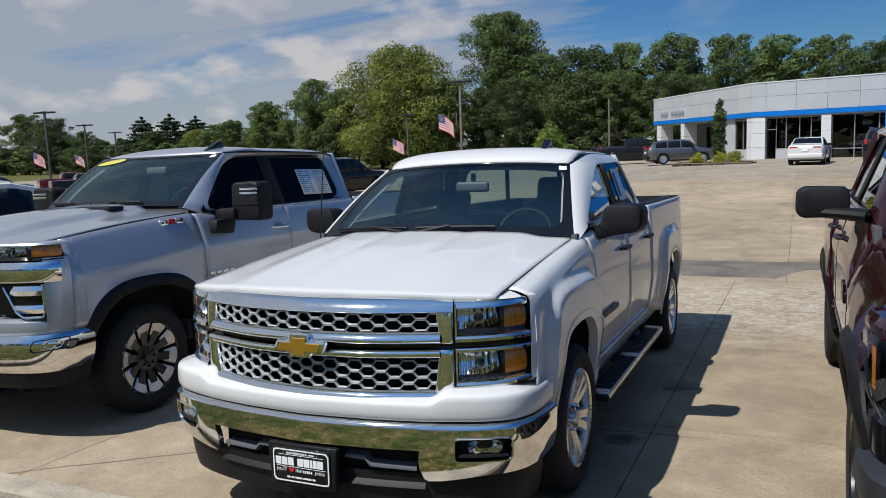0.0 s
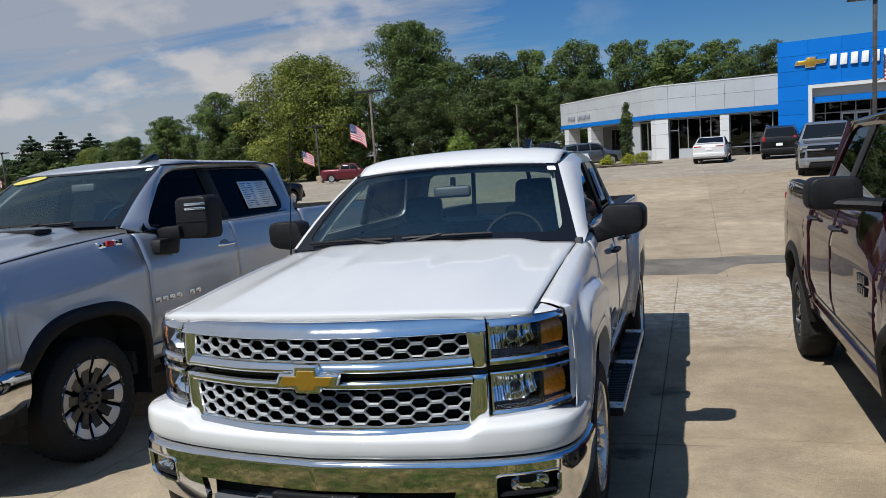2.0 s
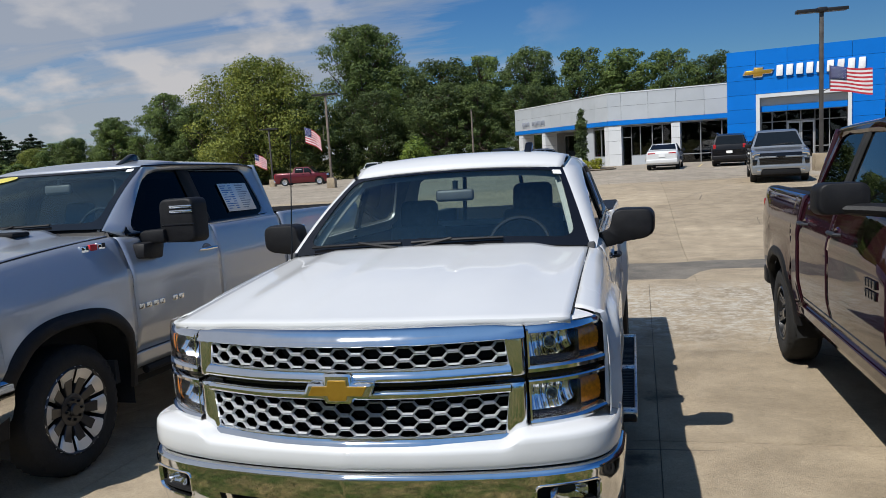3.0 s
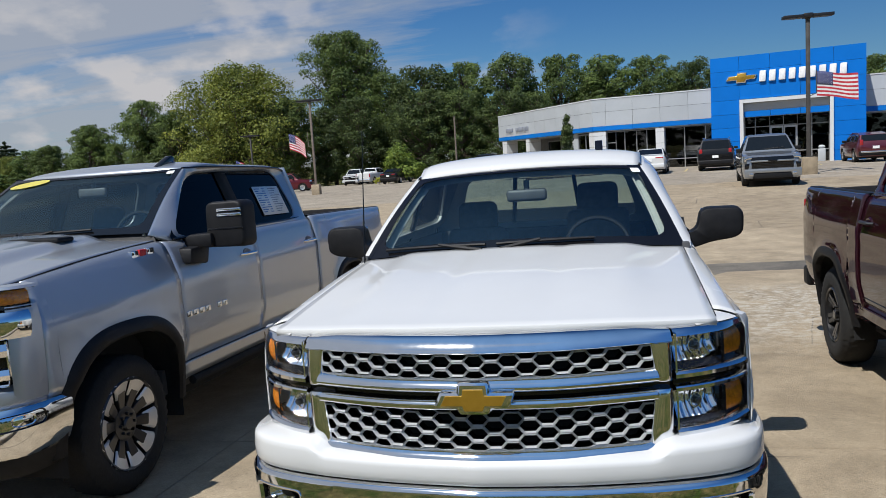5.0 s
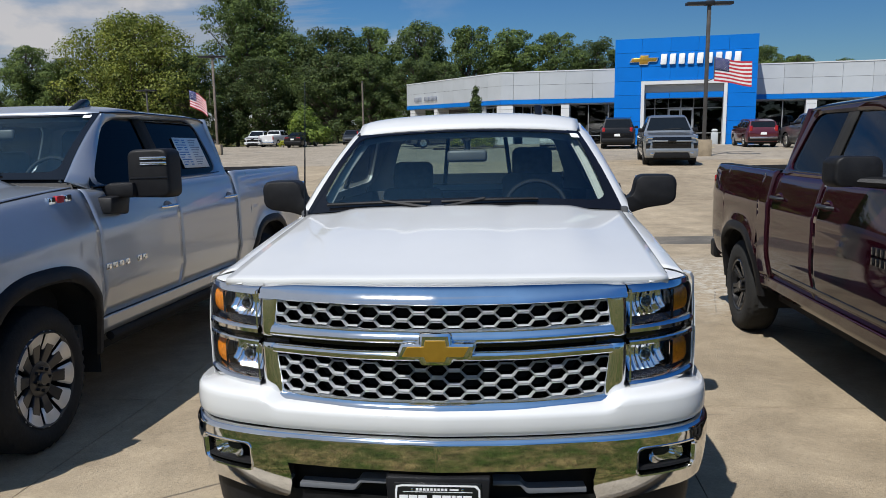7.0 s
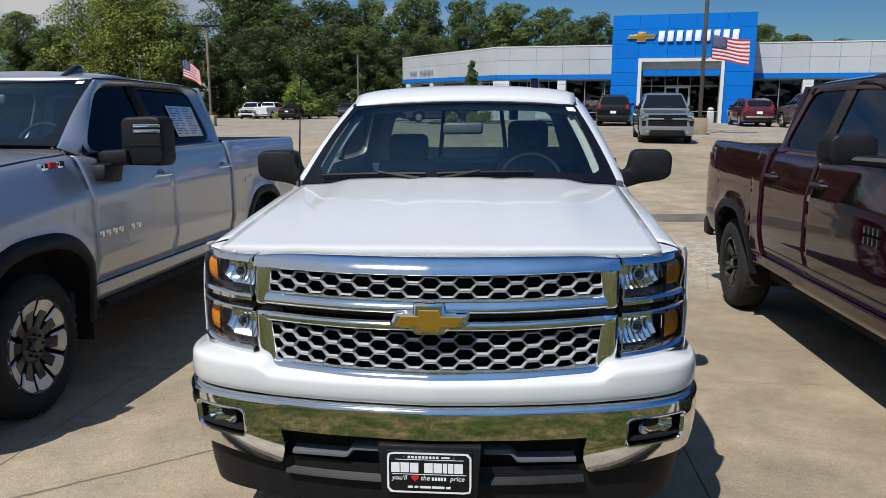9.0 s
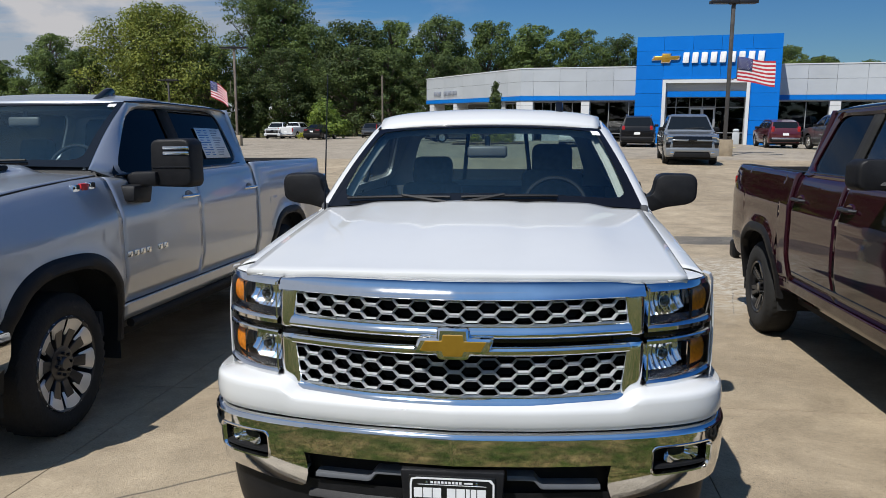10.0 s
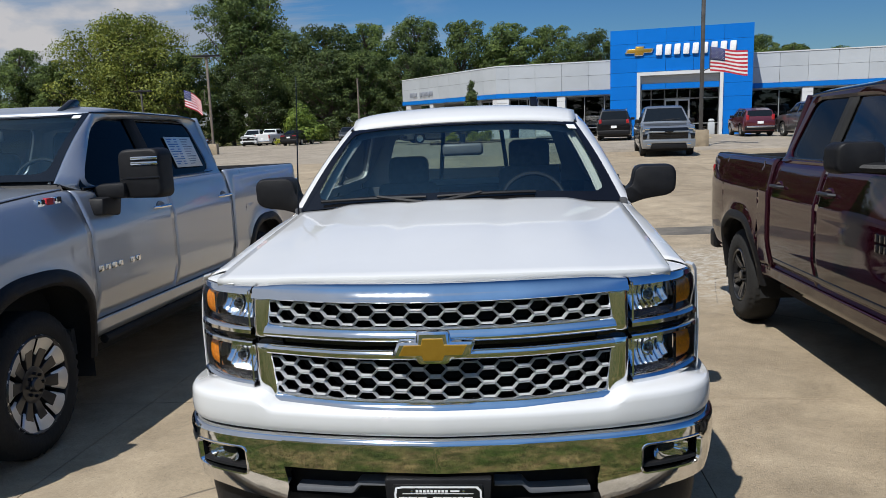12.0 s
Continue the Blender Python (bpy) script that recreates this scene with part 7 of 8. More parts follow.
for s in (1, -1):
    a, b = s * ST.s_of_x(0.63), s * ST.s_of_x(0.955)
    part("grille_post", ST.sweep([(-0.06, 1.13), (-0.006, 1.12), (-0.012, 1.0), (-0.02, 0.91), (-0.06, 0.885)], a, b, 10), GLOSS_BLACK, sgr, "gloss black grille end")
    for z0, z1, f0, f1 in ((1.035, 1.115, 0.30, 0.42), (0.915, 0.985, 0.48, 0.40)):
        # a bright blade, thicker at its outer end
        blade = [[ST.at(a + (b - a) * (f + (0.97 - f) * t), o - 0.012 * (1 - t), z) for o, z, f in ((-0.03, z1, f1), (0.012, z1 - 0.008, f1), (0.024, (z0 + z1) / 2, (f0 + f1) / 2), (0.006, z0 + 0.006, f0), (-0.03, z0, f0))] for t in np.linspace(0, 1, 9)]
        part("grille_post_trim", grid_bm(blade), CHROME, sgr)
    edge = [ST.at(a + (b - a) * f, 0.004, z) for f, z in ((0.20, 1.10), (0.45, 0.93), (0.58, 0.895), (0.95, 0.895), (0.985, 0.93), (0.97, 1.12))]
    part("grille_edge", tube_bm([tuple(p) for p in edge], 0.008, 6), CHROME, sgr)
    part("cheek", ST.sweep([(-0.02, 1.29), (0.0, 1.20), (0.0, 0.90), (-0.005, 0.80), (-0.03, 0.775)], b, s * se, 10), SILVER, silver)
    headlamp(silver, ST, s, 0.52, 1.015, 0.90, 1.275, 1.375)
    part("hood_edge", ST.sweep([(-0.08, 1.40), (-0.015, 1.392), (-0.005, 1.378), (-0.03, 1.372)], 0.0, s * se, 24), SILVER, silver)
part("bumper_cover", SB.sweep([(-0.14, 0.885), (-0.06, 0.88), (-0.03, 0.86), (-0.02, 0.80), (-0.03, 0.775)], -sbe + 0.03, sbe - 0.03, 61), SILVER, silver)
sbump = part("bumper", SB.sweep([(-0.05, 0.782), (-0.005, 0.775), (0.014, 0.75), (0.018, 0.70), (0.008, 0.62), (-0.02, 0.545), (-0.05, 0.50), (-0.08, 0.48)], -sbe, sbe, 81), CHROME_SOFT, silver, "deep chrome front bumper")
part("air_dam", SB.sweep([(-0.04, 0.52), (-0.05, 0.46), (-0.08, 0.40), (-0.14, 0.39)], -sbe + 0.05, sbe - 0.05, 41), PLASTIC, silver)
for s in (1, -1):
    fs = SB.s_of_x(0.975)
    ro = [SB.at(s * p[0], 0.022, p[1]) for p in resample(rounded([(fs - 0.12, 0.66), (fs + 0.13, 0.675), (fs + 0.13, 0.755), (fs - 0.10, 0.745)], 0.03), 40)]
    ri = [SB.at(s * p[0], 0.012, p[1]) for p in resample(rounded([(fs - 0.105, 0.672), (fs + 0.12, 0.685), (fs + 0.12, 0.745), (fs - 0.09, 0.735)], 0.025), 40)]
    rc = [SB.at(s * (fs + 0.01 + (p[0] - fs) * 0.15), 0.006, 0.71 + (p[1] - 0.71) * 0.15) for p in resample(rounded([(fs - 0.105, 0.672), (fs + 0.12, 0.685), (fs + 0.12, 0.745), (fs - 0.09, 0.735)], 0.025), 40)]
    fog = part("fog_lamp", grid_bm([ro, ri, rc], close_v=True), GLOSS_BLACK, silver, "round fog lamp in chrome bumper")
    part("reflector", bowl_bm(SB, s * (fs + 0.02), 0.712, 0.055, 0.03, 0.02, 0.022, 8), CHROME, fog, smooth=20)
for s in (1, -1):
    # tall trailering mirrors
    hd = mirror_head(silver, s, [(1.11, 1.425), (1.385, 1.420), (1.41, 1.45), (1.405, 1.735), (1.37, 1.757), (1.145, 1.752), (1.115, 1.725)], 1.90, 2.08, 0.035, PLASTIC, "tall black trailering mirror")
    part("mirror_arm", prism_bm([(s * 0.93, 1.432), (s * 1.16, 1.428), (s * 1.16, 1.535), (s * 0.99, 1.530), (s * 0.93, 1.50)], 1.86, 2.0, "y", 0.02), PLASTIC, hd)
    part("mirror_base", prism_bm([(1.74, 1.33), (1.98, 1.31), (2.02, 1.45), (1.76, 1.44)], s * 0.94, s * 1.06, "x", 0.02), PLASTIC, hd)
    for z in (1.655, 1.69):
        part("marker_lamp", box_bm(min(s * 1.20, s * 1.385), max(s * 1.20, s * 1.385), 1.893, 1.905, z - 0.011, z + 0.011, 0.004), CHROME, hd, "clear marker lamp strip")
    part("mirror_joint", box_bm(min(s * 1.12, s * 1.39), max(s * 1.12, s * 1.39), 1.896, 1.91, 1.55, 1.565, 0.004), GLOSS_BLACK, hd)
    # badges as plain bars
    for k in range(3):
        yb_ = 1.24 + k * 0.085
        zb_ = 1.435 + k * 0.004
        xb_ = side_x(SV, yb_ + 0.03, zb_)
        part("badge_bar", box_bm(min(s * (xb_ - 0.02), s * (xb_ + 0.006)), max(s * (xb_ - 0.02), s * (xb_ + 0.006)), yb_, yb_ + 0.07, zb_ - 0.034, zb_ + 0.034, 0.003), RED if k == 1 else CHROME, silver)
    for k in range(7):
        if k != 4:
            yb_ = 1.66 + k * 0.083
            part("badge_bar", box_bm(min(s * 1.034, s * 1.045), max(s * 1.034, s * 1.045), yb_, yb_ + 0.062, 0.965, 1.005, 0.003), CHROME, silver)
    part("fuel_door", box_bm(min(s * 1.03, s * 1.042), max(s * 1.03, s * 1.042), 4.52, 4.68, 1.05, 1.20, 0.004), SILVER, silver)
    part("side_step", tube_bm([(s * 0.98, 1.75, 0.50), (s * 0.98, 3.9, 0.50)], 0.03, 8), UNDER, silver)
fin = prism_bm([(-0.13, 0.0), (0.13, 0.0), (0.11, 0.085), (0.08, 0.096), (0.05, 0.090)], -0.028, 0.028, "x", 0.009)
bmesh.ops.transform(fin, matrix=Matrix.Translation((0.50, 2.40, 2.045)), verts=fin.verts)
part("roof_antenna", fin, GLOSS_BLACK, silver, "black shark fin antenna")
for (u0, u1, v0, v1, mt, lb) in ((0.88, 0.95, 0.90, 0.955, PAPER, "small white inspection sticker"), (-0.93, -0.45, 0.83, 0.95, YELLOW, "yellow oval windscreen sticker")):
    if mt is PAPER:
        outl = [(u0, v0), (u1, v0), (u1, v1), (u0, v1)]
    else:
        outl = [((u0 + u1) / 2 + (u1 - u0) / 2 * math.cos(a), (v0 + v1) / 2 + (v1 - v0) / 2 * math.sin(a) + 0.05 * math.cos(a)) for a in np.linspace(0, 2 * math.pi, 32, endpoint=False)]
    bm = bmesh.new()
    bm.faces.new([bm.verts.new(sscr(u, v, 0.008)) for u, v in outl])
    part("sticker", bm, mt, silver, lb)
pts = lambda y, z: (gx(SV, z) + 0.002, y, z)
sheet_ob = part("window_sheet", grid_bm([[pts(y, z) for z in (1.60, 1.86)] for y in (3.26, 3.50, 3.78)]), PAPER, silver, "white printed price sheets in the rear window", thick=0.003)
for j in range(11):
    z = 1.625 + j * 0.021
    for y0_, y1_ in ((3.28, 3.28 + 0.07 + 0.04 * ((j * 7) % 3)), (3.42, 3.48), (3.55, 3.55 + 0.10 + 0.03 * ((j * 5) % 4))):
        part("print_line", grid_bm([[(gx(SV, zz) + 0.0045, y, zz) for zz in (z, z + 0.008)] for y in (y0_, y1_)]), BLUE_INK if y0_ < 3.5 else INK, sheet_ob, smooth=0)
part("hood_vent", box_bm(0.08, 0.48, 1.16, 1.32, 1.555, 1.588, 0.015, 2), PLASTIC, silver, "black hood air inlet")

# ---- the maroon pickup ----
MA = dict(
    W=1.04, taper=0.06, pillar=0.012, len=5.80, fy=0.95, ry=4.68, R=0.415, ra=0.525, rock=0.56, fend=0.56, bump_z=0.66, flare=0.03, lip=0.07, lip_d=0.022, lip_mat=PLASTIC, lip_label="black wheel arch flare",
    track=1.045, rim=0.235, rim_style="black", chunky=True, paint=MAROON, rocker_mat=MAROON,
    top=lerp_table((0.1, 1.19), (0.9, 1.29), (1.55, 1.37), (1.8, 1.445), (3.85, 1.455), (3.9, 1.475), (5.0, 1.49), (6, 1.50)),
    hx=lerp_table((0.1, 0.82), (1.5, 0.84), (2.2, 0.935), (3.85, 0.935), (3.9, 0.955), (6, 0.955)),
    belt=1.445, lean=0.40, doors=(1.62, 2.92, 3.88), bed_z=1.475, bed_fn=lambda y: 1.475 + 0.015 * (y - 3.9), handle_z=1.275, handle_mat=BUMPER_GREY, handle_label="black door handle", cup_mat=MAROON,
    hood=dict(front=(0.80, 0.08, 0.20, 1.20, -0.02), rear=(0.84, 1.48, 0.12, 1.40, -0.035), crown=0.03, dome=lambda ax, v: 0.03 * (1 - sstep(0.42, 0.55, ax)) * sstep(0, 0.4, v)),
    screen=dict(bx=0.86, by=1.62, bk=0.15, bz=1.385, bzk=0.05, tx=0.72, ty=2.32, tk=0.10, tz=1.955, tzk=-0.01),
    roof_z=2.03, roof_x=0.745, roof_y=3.86, dlo=[(1.84, 1.475), (2.50, 1.90), (3.70, 1.925), (3.80, 1.49)], bpillar=(2.97, 3.09), blean=0.1,
    glass_f=GLASS_MID, glass_r=GLASS_DARK, glass_back=GLASS_DARK, glass_label="tinted side window", belt_mat=GLOSS_BLACK, seat_y=2.70,
    rear_bumper=PLASTIC, wipers=((-0.16, -0.76), (-0.10, 0.42)))
MX, MY = 3.335, -0.12
maroon = thing("pickup_truck", LOT @ pose(MX, MY, 0), "dark maroon crew cab pickup with black flares and wheels", "pickup truck")
mscr = pickup_body(MA, maroon)
MT = Track(both_sides([(0, 0.02), (0.5, 0.05), (0.85, 0.11), (0.985, 0.21), (1.02, 0.37), (1.03, 0.575)]), 81)
MB = Track(both_sides([(0, -0.06), (0.5, -0.03), (0.86, 0.03), (1.0, 0.13), (1.035, 0.28), (1.04, 0.46)]), 81)
me_, mbe = MT.s[-1], MB.s[-1]
mg = part("grille_frame", MT.sweep([(-0.06, 1.16), (0.01, 1.15), (0.02, 1.10), (0.0, 1.06), (-0.05, 1.055)], -0.7, 0.7, 31), GLOSS_BLACK, maroon, "black grille surround")
part("grille_backing", MT.sweep([(-0.05, 1.15), (-0.07, 0.72)], -0.72, 0.72, 21), UNDER, mg)
for z in (0.98, 0.90, 0.82):
    part("grille_slat", MT.sweep([(-0.05, z + 0.02), (0.0, z), (-0.05, z - 0.02)], -0.7, 0.7, 31), GLOSS_BLACK, mg)
part("hood_edge", MT.sweep([(-0.10, 1.21), (-0.02, 1.20), (0.0, 1.17), (-0.03, 1.155)], -me_ + 0.12, me_ - 0.12, 41), MAROON, maroon)
for s in (1, -1):
    a, b, c = (s * MT.s_of_x(v) for v in (0.66, 1.025, 0.955))
    part("lamp_housing", MT.sweep([(-0.02, 1.14), (-0.08, 1.12), (-0.08, 0.88), (-0.02, 0.84)], a, b, 20), GLOSS_BLACK, maroon)
    sa = s * (me_ - 0.20)
    zz = np.linspace(0.90, 1.10, 9)
    lamp = part("headlamp", bowl_bm(MT, s * MT.s_of_x(0.80), 0.99, 0.085, 0.08, 0.06, -0.01, 12), CHROME, maroon, "dark headlamp with amber marker", smooth=20)
    part("amber_reflector", MT.sweep([(-0.012 - (0.002 if k % 2 else 0), z) for k, z in enumerate(np.linspace(0.92, 1.08, 17))], sa, sa + s * 0.07, 6), AMBER, lamp, smooth=10)
    ln = part("lens", MT.sweep([(-0.01, 1.14), (0.004, 1.11), (0.006, 0.90), (-0.01, 0.84)], a, s * (me_ - 0.01), 20), LENS, lamp)
    ln.visible_shadow = False
    part("fender_nose", MT.sweep([(-0.30, 1.215), (-0.16, 1.215), (-0.06, 1.205), (-0.02, 1.185), (-0.002, 1.155), (-0.002, 1.13), (-0.03, 1.12)], a, s * me_, 16), MAROON, maroon)
    part("nose_lower", MT.sweep([(-0.03, 0.86), (0.0, 0.83), (0.0, 0.68), (-0.03, 0.66)], s * 0.72, s * me_, 20), GLOSS_BLACK, maroon)
mbump = part("bumper", MB.sweep([(-0.10, 0.70), (-0.02, 0.69), (0.02, 0.66), (0.03, 0.58), (0.01, 0.50), (-0.02, 0.44), (-0.06, 0.40), (-0.10, 0.32), (-0.16, 0.31)], -mbe, mbe, 71), BUMPER_GREY, maroon, "dark grey textured front bumper")
for s in (1, -1):
    hd = mirror_head(maroon, s, [(1.02, 1.45), (1.265, 1.445), (1.29, 1.48), (1.285, 1.60), (1.245, 1.625), (1.05, 1.62), (1.02, 1.59)], 1.98, 2.14, 0.035, PLASTIC, "black side mirror")
    part("mirror_arm", tube_bm([(s * 0.92, 1.92, 1.460), (s * 1.0, 1.97, 1.468), (s * 1.14, 2.02, 1.478)], [0.055, 0.052, 0.045], 10, None, 0.7), PLASTIC, hd)
    part("sill_strip", side_panel(MA, 1.55, 3.85, lambda y: 0.66, lambda y: 0.70, s, 3), GLOSS_BLACK, maroon, thick=0.014)
    for j in range(2):
        for k in range(4):
            part("badge_bar", box_bm(min(s * 1.038, s * 1.05), max(s * 1.038, s * 1.05), 1.80 + k * 0.055, 1.80 + k * 0.055 + 0.04, 1.0 + j * 0.06, 1.045 + j * 0.06, 0.003), GLOSS_BLACK, maroon)
part("mast_antenna", tube_bm([(-0.86, 1.42, 1.37), (-0.86, 1.46, 1.7), (-0.855, 1.50, 2.12)], [0.006, 0.004, 0.003], 6), GREY_PLASTIC, maroon, "thin whip antenna")

# ---- other parked vehicles ----
CAR_KINDS = {
    # stations (y, roof line), belt, half width, wheel places, radius, windscreen span, rear screen span, side glass span
    "suv": dict(top=[(0, 0.74), (0.08, 0.98), (0.35, 1.08), (1.25, 1.16), (1.95, 1.74), (2.3, 1.80), (4.3, 1.79), (4.72, 1.70), (4.95, 1.16), (5.03, 0.95)], belt=1.14, w=0.99, wheels=(0.95, 3.90), r=0.375, ws=(1.30, 1.92), rs=(4.74, 4.93), side=(1.62, 4.60), len=5.03),
    "crossover": dict(top=[(0, 0.68), (0.06, 0.88), (0.3, 0.98), (1.1, 1.06), (1.75, 1.56), (2.1, 1.63), (3.5, 1.60), (4.15, 1.48), (4.42, 1.10), (4.52, 0.85)], belt=1.05, w=0.91, wheels=(0.88, 3.52), r=0.345, ws=(1.14, 1.72), rs=(4.17, 4.40), side=(1.45, 4.0), len=4.52),
    "sedan": dict(top=[(0, 0.56), (0.06, 0.70), (0.35, 0.80), (1.35, 0.94), (2.1, 1.40), (2.5, 1.45), (3.2, 1.42), (4.05, 1.10), (4.70, 1.04), (4.85, 0.90)], belt=0.94, w=0.92, wheels=(0.92, 3.75), r=0.335, ws=(1.40, 2.06), rs=(3.30, 4.0), side=(1.75, 3.75), len=4.87),
    "pickup": dict(top=[(0, 0.80), (0.06, 1.06), (0.25, 1.14), (1.45, 1.25), (2.1, 1.82), (2.4, 1.89), (3.55, 1.87), (3.72, 1.70), (3.80, 1.38), (3.84, 1.36), (5.70, 1.36), (5.76, 1.30)], belt=1.24, w=1.0, wheels=(0.98, 4.65), r=0.40, ws=(1.50, 2.06), rs=(3.64, 3.78), side=(1.78, 3.55), len=5.78),
}


def far_wheel(car, x, y, r, sgn, rim):
    tyre = [(-0.22, r * 0.6), (-0.23, r * 0.9), (-0.20, r), (-0.03, r), (0.0, r * 0.92), (0.0, r * 0.68), (-0.02, r * 0.64)]
    w = part("wheel", lathe_bm([(sgn * o, q) for o, q in ((-0.03, 0.0), (-0.02, r * 0.18), (-0.05, r * 0.25), (-0.02, r * 0.6), (-0.01, r * 0.66))], 20), rim, car)
    w.location = (sgn * x, y, r)
    part("tyre", lathe_bm([(sgn * o, q) for o, q in tyre], 28), RUBBER, w)
    for k in range(5):
        a = 1.2566 * k
        b = box_bm(-0.025, 0.025, -0.016, 0.016, r * 0.16, r * 0.64)
        bmesh.ops.transform(b, matrix=Matrix.Translation((sgn * -0.015, 0, 0)) @ Matrix.Rotation(a, 4, "X"), verts=b.verts)
        part("spoke", b, rim, w)


def far_car(kind, label, x, y, turn, colour, rim=ALLOY, scale=1.0):
    """A parked vehicle seen from some way off; y is its front, turn its heading."""
    K = CAR_KINDS[kind]
    z = ground_z(x, y)
    car = thing({"suv": "suv", "crossover": "suv", "sedan": "sedan", "pickup": "pickup_truck"}[kind], pose(x, y, z, 0, 0, turn), label, {"suv": "suv", "crossover": "suv", "sedan": "car", "pickup": "pickup truck"}[kind])
    car.scale = (scale, scale, scale)
    ty, tz = [p[0] for p in K["top"]], [p[1] for p in K["top"]]
    top = lambda v: float(np.interp(v, ty, tz))
    W, belt, L = K["w"], K["belt"], K["len"]
    sill = 0.30
    def half(v, q):
        """Half width at place v, height q."""
        end = 0.16 * max(0, 1 - v / 0.5) ** 2 + 0.12 * max(0, 1 - (L - v) / 0.4) ** 2
        low = float(np.interp(q, [sill, sill + 0.18, belt * 0.75, belt - 0.04, belt + 0.02, belt + 0.75], [W - 0.06, W - 0.01, W, W - 0.03, W - 0.08, W - 0.36]))
        return low - end
    rows = []
    for v in sorted(set(list(np.linspace(0, L, 44)) + ty)):
        t = top(v)
        b = min(t - 0.03, belt)
        s0 = sill
        for wv in K["wheels"]:
            d = abs(v - wv)
            if d < K["r"] + 0.08:
                s0 = max(s0, K["r"] + math.sqrt(max((K["r"] + 0.08) ** 2 - d * d, 0)))
        s0 = min(s0, b - 0.02)
        qs = [s0 + (b - s0) * k / 6 for k in range(7)]
        col = [(half(v, q), v, q) for q in qs]
        for k in range(1, 5):
            q = b + (t - 0.03 - b) * k / 4
            col.append((half(v, q), v, q))
        xe = col[-1][0]
        col += [(xe * 0.90, v, t - 0.008), (xe * 0.55, v, t), (0, v, t + 0.006)]
        rows.append(col + [(-a, bb, c) for a, bb, c in col[-2::-1]])
    body = grid_bm(rows)
    body.verts.ensure_lookup_table()
    nv = len(rows[0])
    body.faces.new([body.verts[k] for k in range(nv)])
    body.faces.new([body.verts[len(body.verts) - nv + k] for k in range(nv)][::-1])
    part("body", body, colour, car)
    part("underside", box_bm(-W + 0.1, W - 0.1, 0.25, L - 0.2, 0.2, 0.62), UNDER, car)
    for sgn in (1, -1):
        a, b = K["side"]
        spans = [(a, a + (b - a) * 0.46), (a + (b - a) * 0.49, b)] if kind != "suv" and kind != "crossover" else [(a, a + (b - a) * 0.33), (a + (b - a) * 0.36, a + (b - a) * 0.68), (a + (b - a) * 0.71, b)]
        for p, q in spans:
            g = []
            for v in np.linspace(p, q, 8):
                hi = top(v) - 0.10
                lo = min(belt + 0.05, hi - 0.01)
                g.append([(sgn * (half(v, c) + 0.006), v, c) for c in np.linspace(lo, hi, 4)])
            part("side_window", grid_bm(g), FAR_GLASS, car, thick=0.006)
        for wv in K["wheels"]:
            far_wheel(car, W - 0.02, wv, K["r"], sgn, rim)
        mx = half(K["side"][0], belt)
        mb = box_bm(mx - 0.02, mx + 0.20, K["side"][0] + 0.05, K["side"][0] + 0.17, belt + 0.0, belt + 0.15, 0.03, 2)
        bmesh.ops.transform(mb, matrix=Matrix.Diagonal((sgn, 1, 1, 1)), verts=mb.verts)
        part("side_mirror", mb, PLASTIC, car)
        if kind != "pickup":
            f = top(0.1) - 0.16
            hl = box_bm(sgn * (W - 0.36) - 0.16, sgn * (W - 0.36) + 0.16, 0.02, 0.20, f - 0.02, f + 0.10, 0.02)
            part("headlamp", hl, CHROME, car, "clear headlamp")
        tb = top(L - 0.1)
        if kind == "pickup":
            tl = box_bm(sgn * (W - 0.14) - 0.06, sgn * (W - 0.14) + 0.06, L - 0.08, L + 0.005, 0.82, 1.24, 0.01)
        elif kind == "sedan":
            tl = box_bm(sgn * (W - 0.36) - 0.20, sgn * (W - 0.36) + 0.20, L - 0.16, L - 0.005, 0.84, 0.96, 0.02)
        else:
            tl = box_bm(sgn * (W - 0.22) - 0.08, sgn * (W - 0.22) + 0.08, L - 0.17, L - 0.02, 0.92, 1.22, 0.02)
        part("tail_lamp", tl, RED_LENS, car, "red tail lamp")
        part("door_handle", box_bm(sgn * (W - 0.01) - 0.015, sgn * (W - 0.01) + 0.015, K["side"][0] + 0.75, K["side"][0] + 0.95, belt - 0.14, belt - 0.11), PLASTIC, car)
    for (p, q), nm in ((K["ws"], "windscreen"), (K["rs"], "rear_window")):
        g = []
        for v in np.linspace(p, q, 6):
            t = top(v)
            xe = half(v, t - 0.03) * 0.9
            g.append([(u * xe, v - 0.004 * (1 if nm == "windscreen" else -1), t + 0.012) for u in np.linspace(-1, 1, 7)])
        part(nm, grid_bm(g), FAR_GLASS, car)
    if kind == "pickup":
        # tall blunt face: slim upper opening, bright bar, deep mesh, side pockets
        face = part("grille", box_bm(-0.70, 0.70, -0.015, 0.10, 0.66, 1.07, 0.02), GLOSS_BLACK, car, "black grille with a bright cross bar")
        part("grille_bar", box_bm(-0.74, 0.74, -0.055, 0.06, 0.885, 0.950, 0.02, 2), colour if colour is not CAR_BLACK else GREY_PLASTIC, face)
        part("emblem", bow_bm(0.15, 0.014, 0.06, 0.055, 0.028, -0.05, 0.02, 0.004), GLOSS_BLACK, face).location = (0, -0.055, 0.925)
        for k in range(3):
            part("grille_slat", box_bm(-0.66, 0.66, -0.030, 0.03, 0.715 + 0.05 * k, 0.730 + 0.05 * k, 0.004), PLASTIC, face)
        for sgn in (1, -1):
            hl = prism_bm([(sgn * 0.66, 1.075), (sgn * 0.92, 1.07), (sgn * 0.95, 0.94), (sgn * 0.88, 0.93), (sgn * 0.86, 1.0), (sgn * 0.70, 1.01)], -0.02, 0.24, "y", 0.012)
            part("headlamp", hl, CHROME, car, "slim clear headlamp")
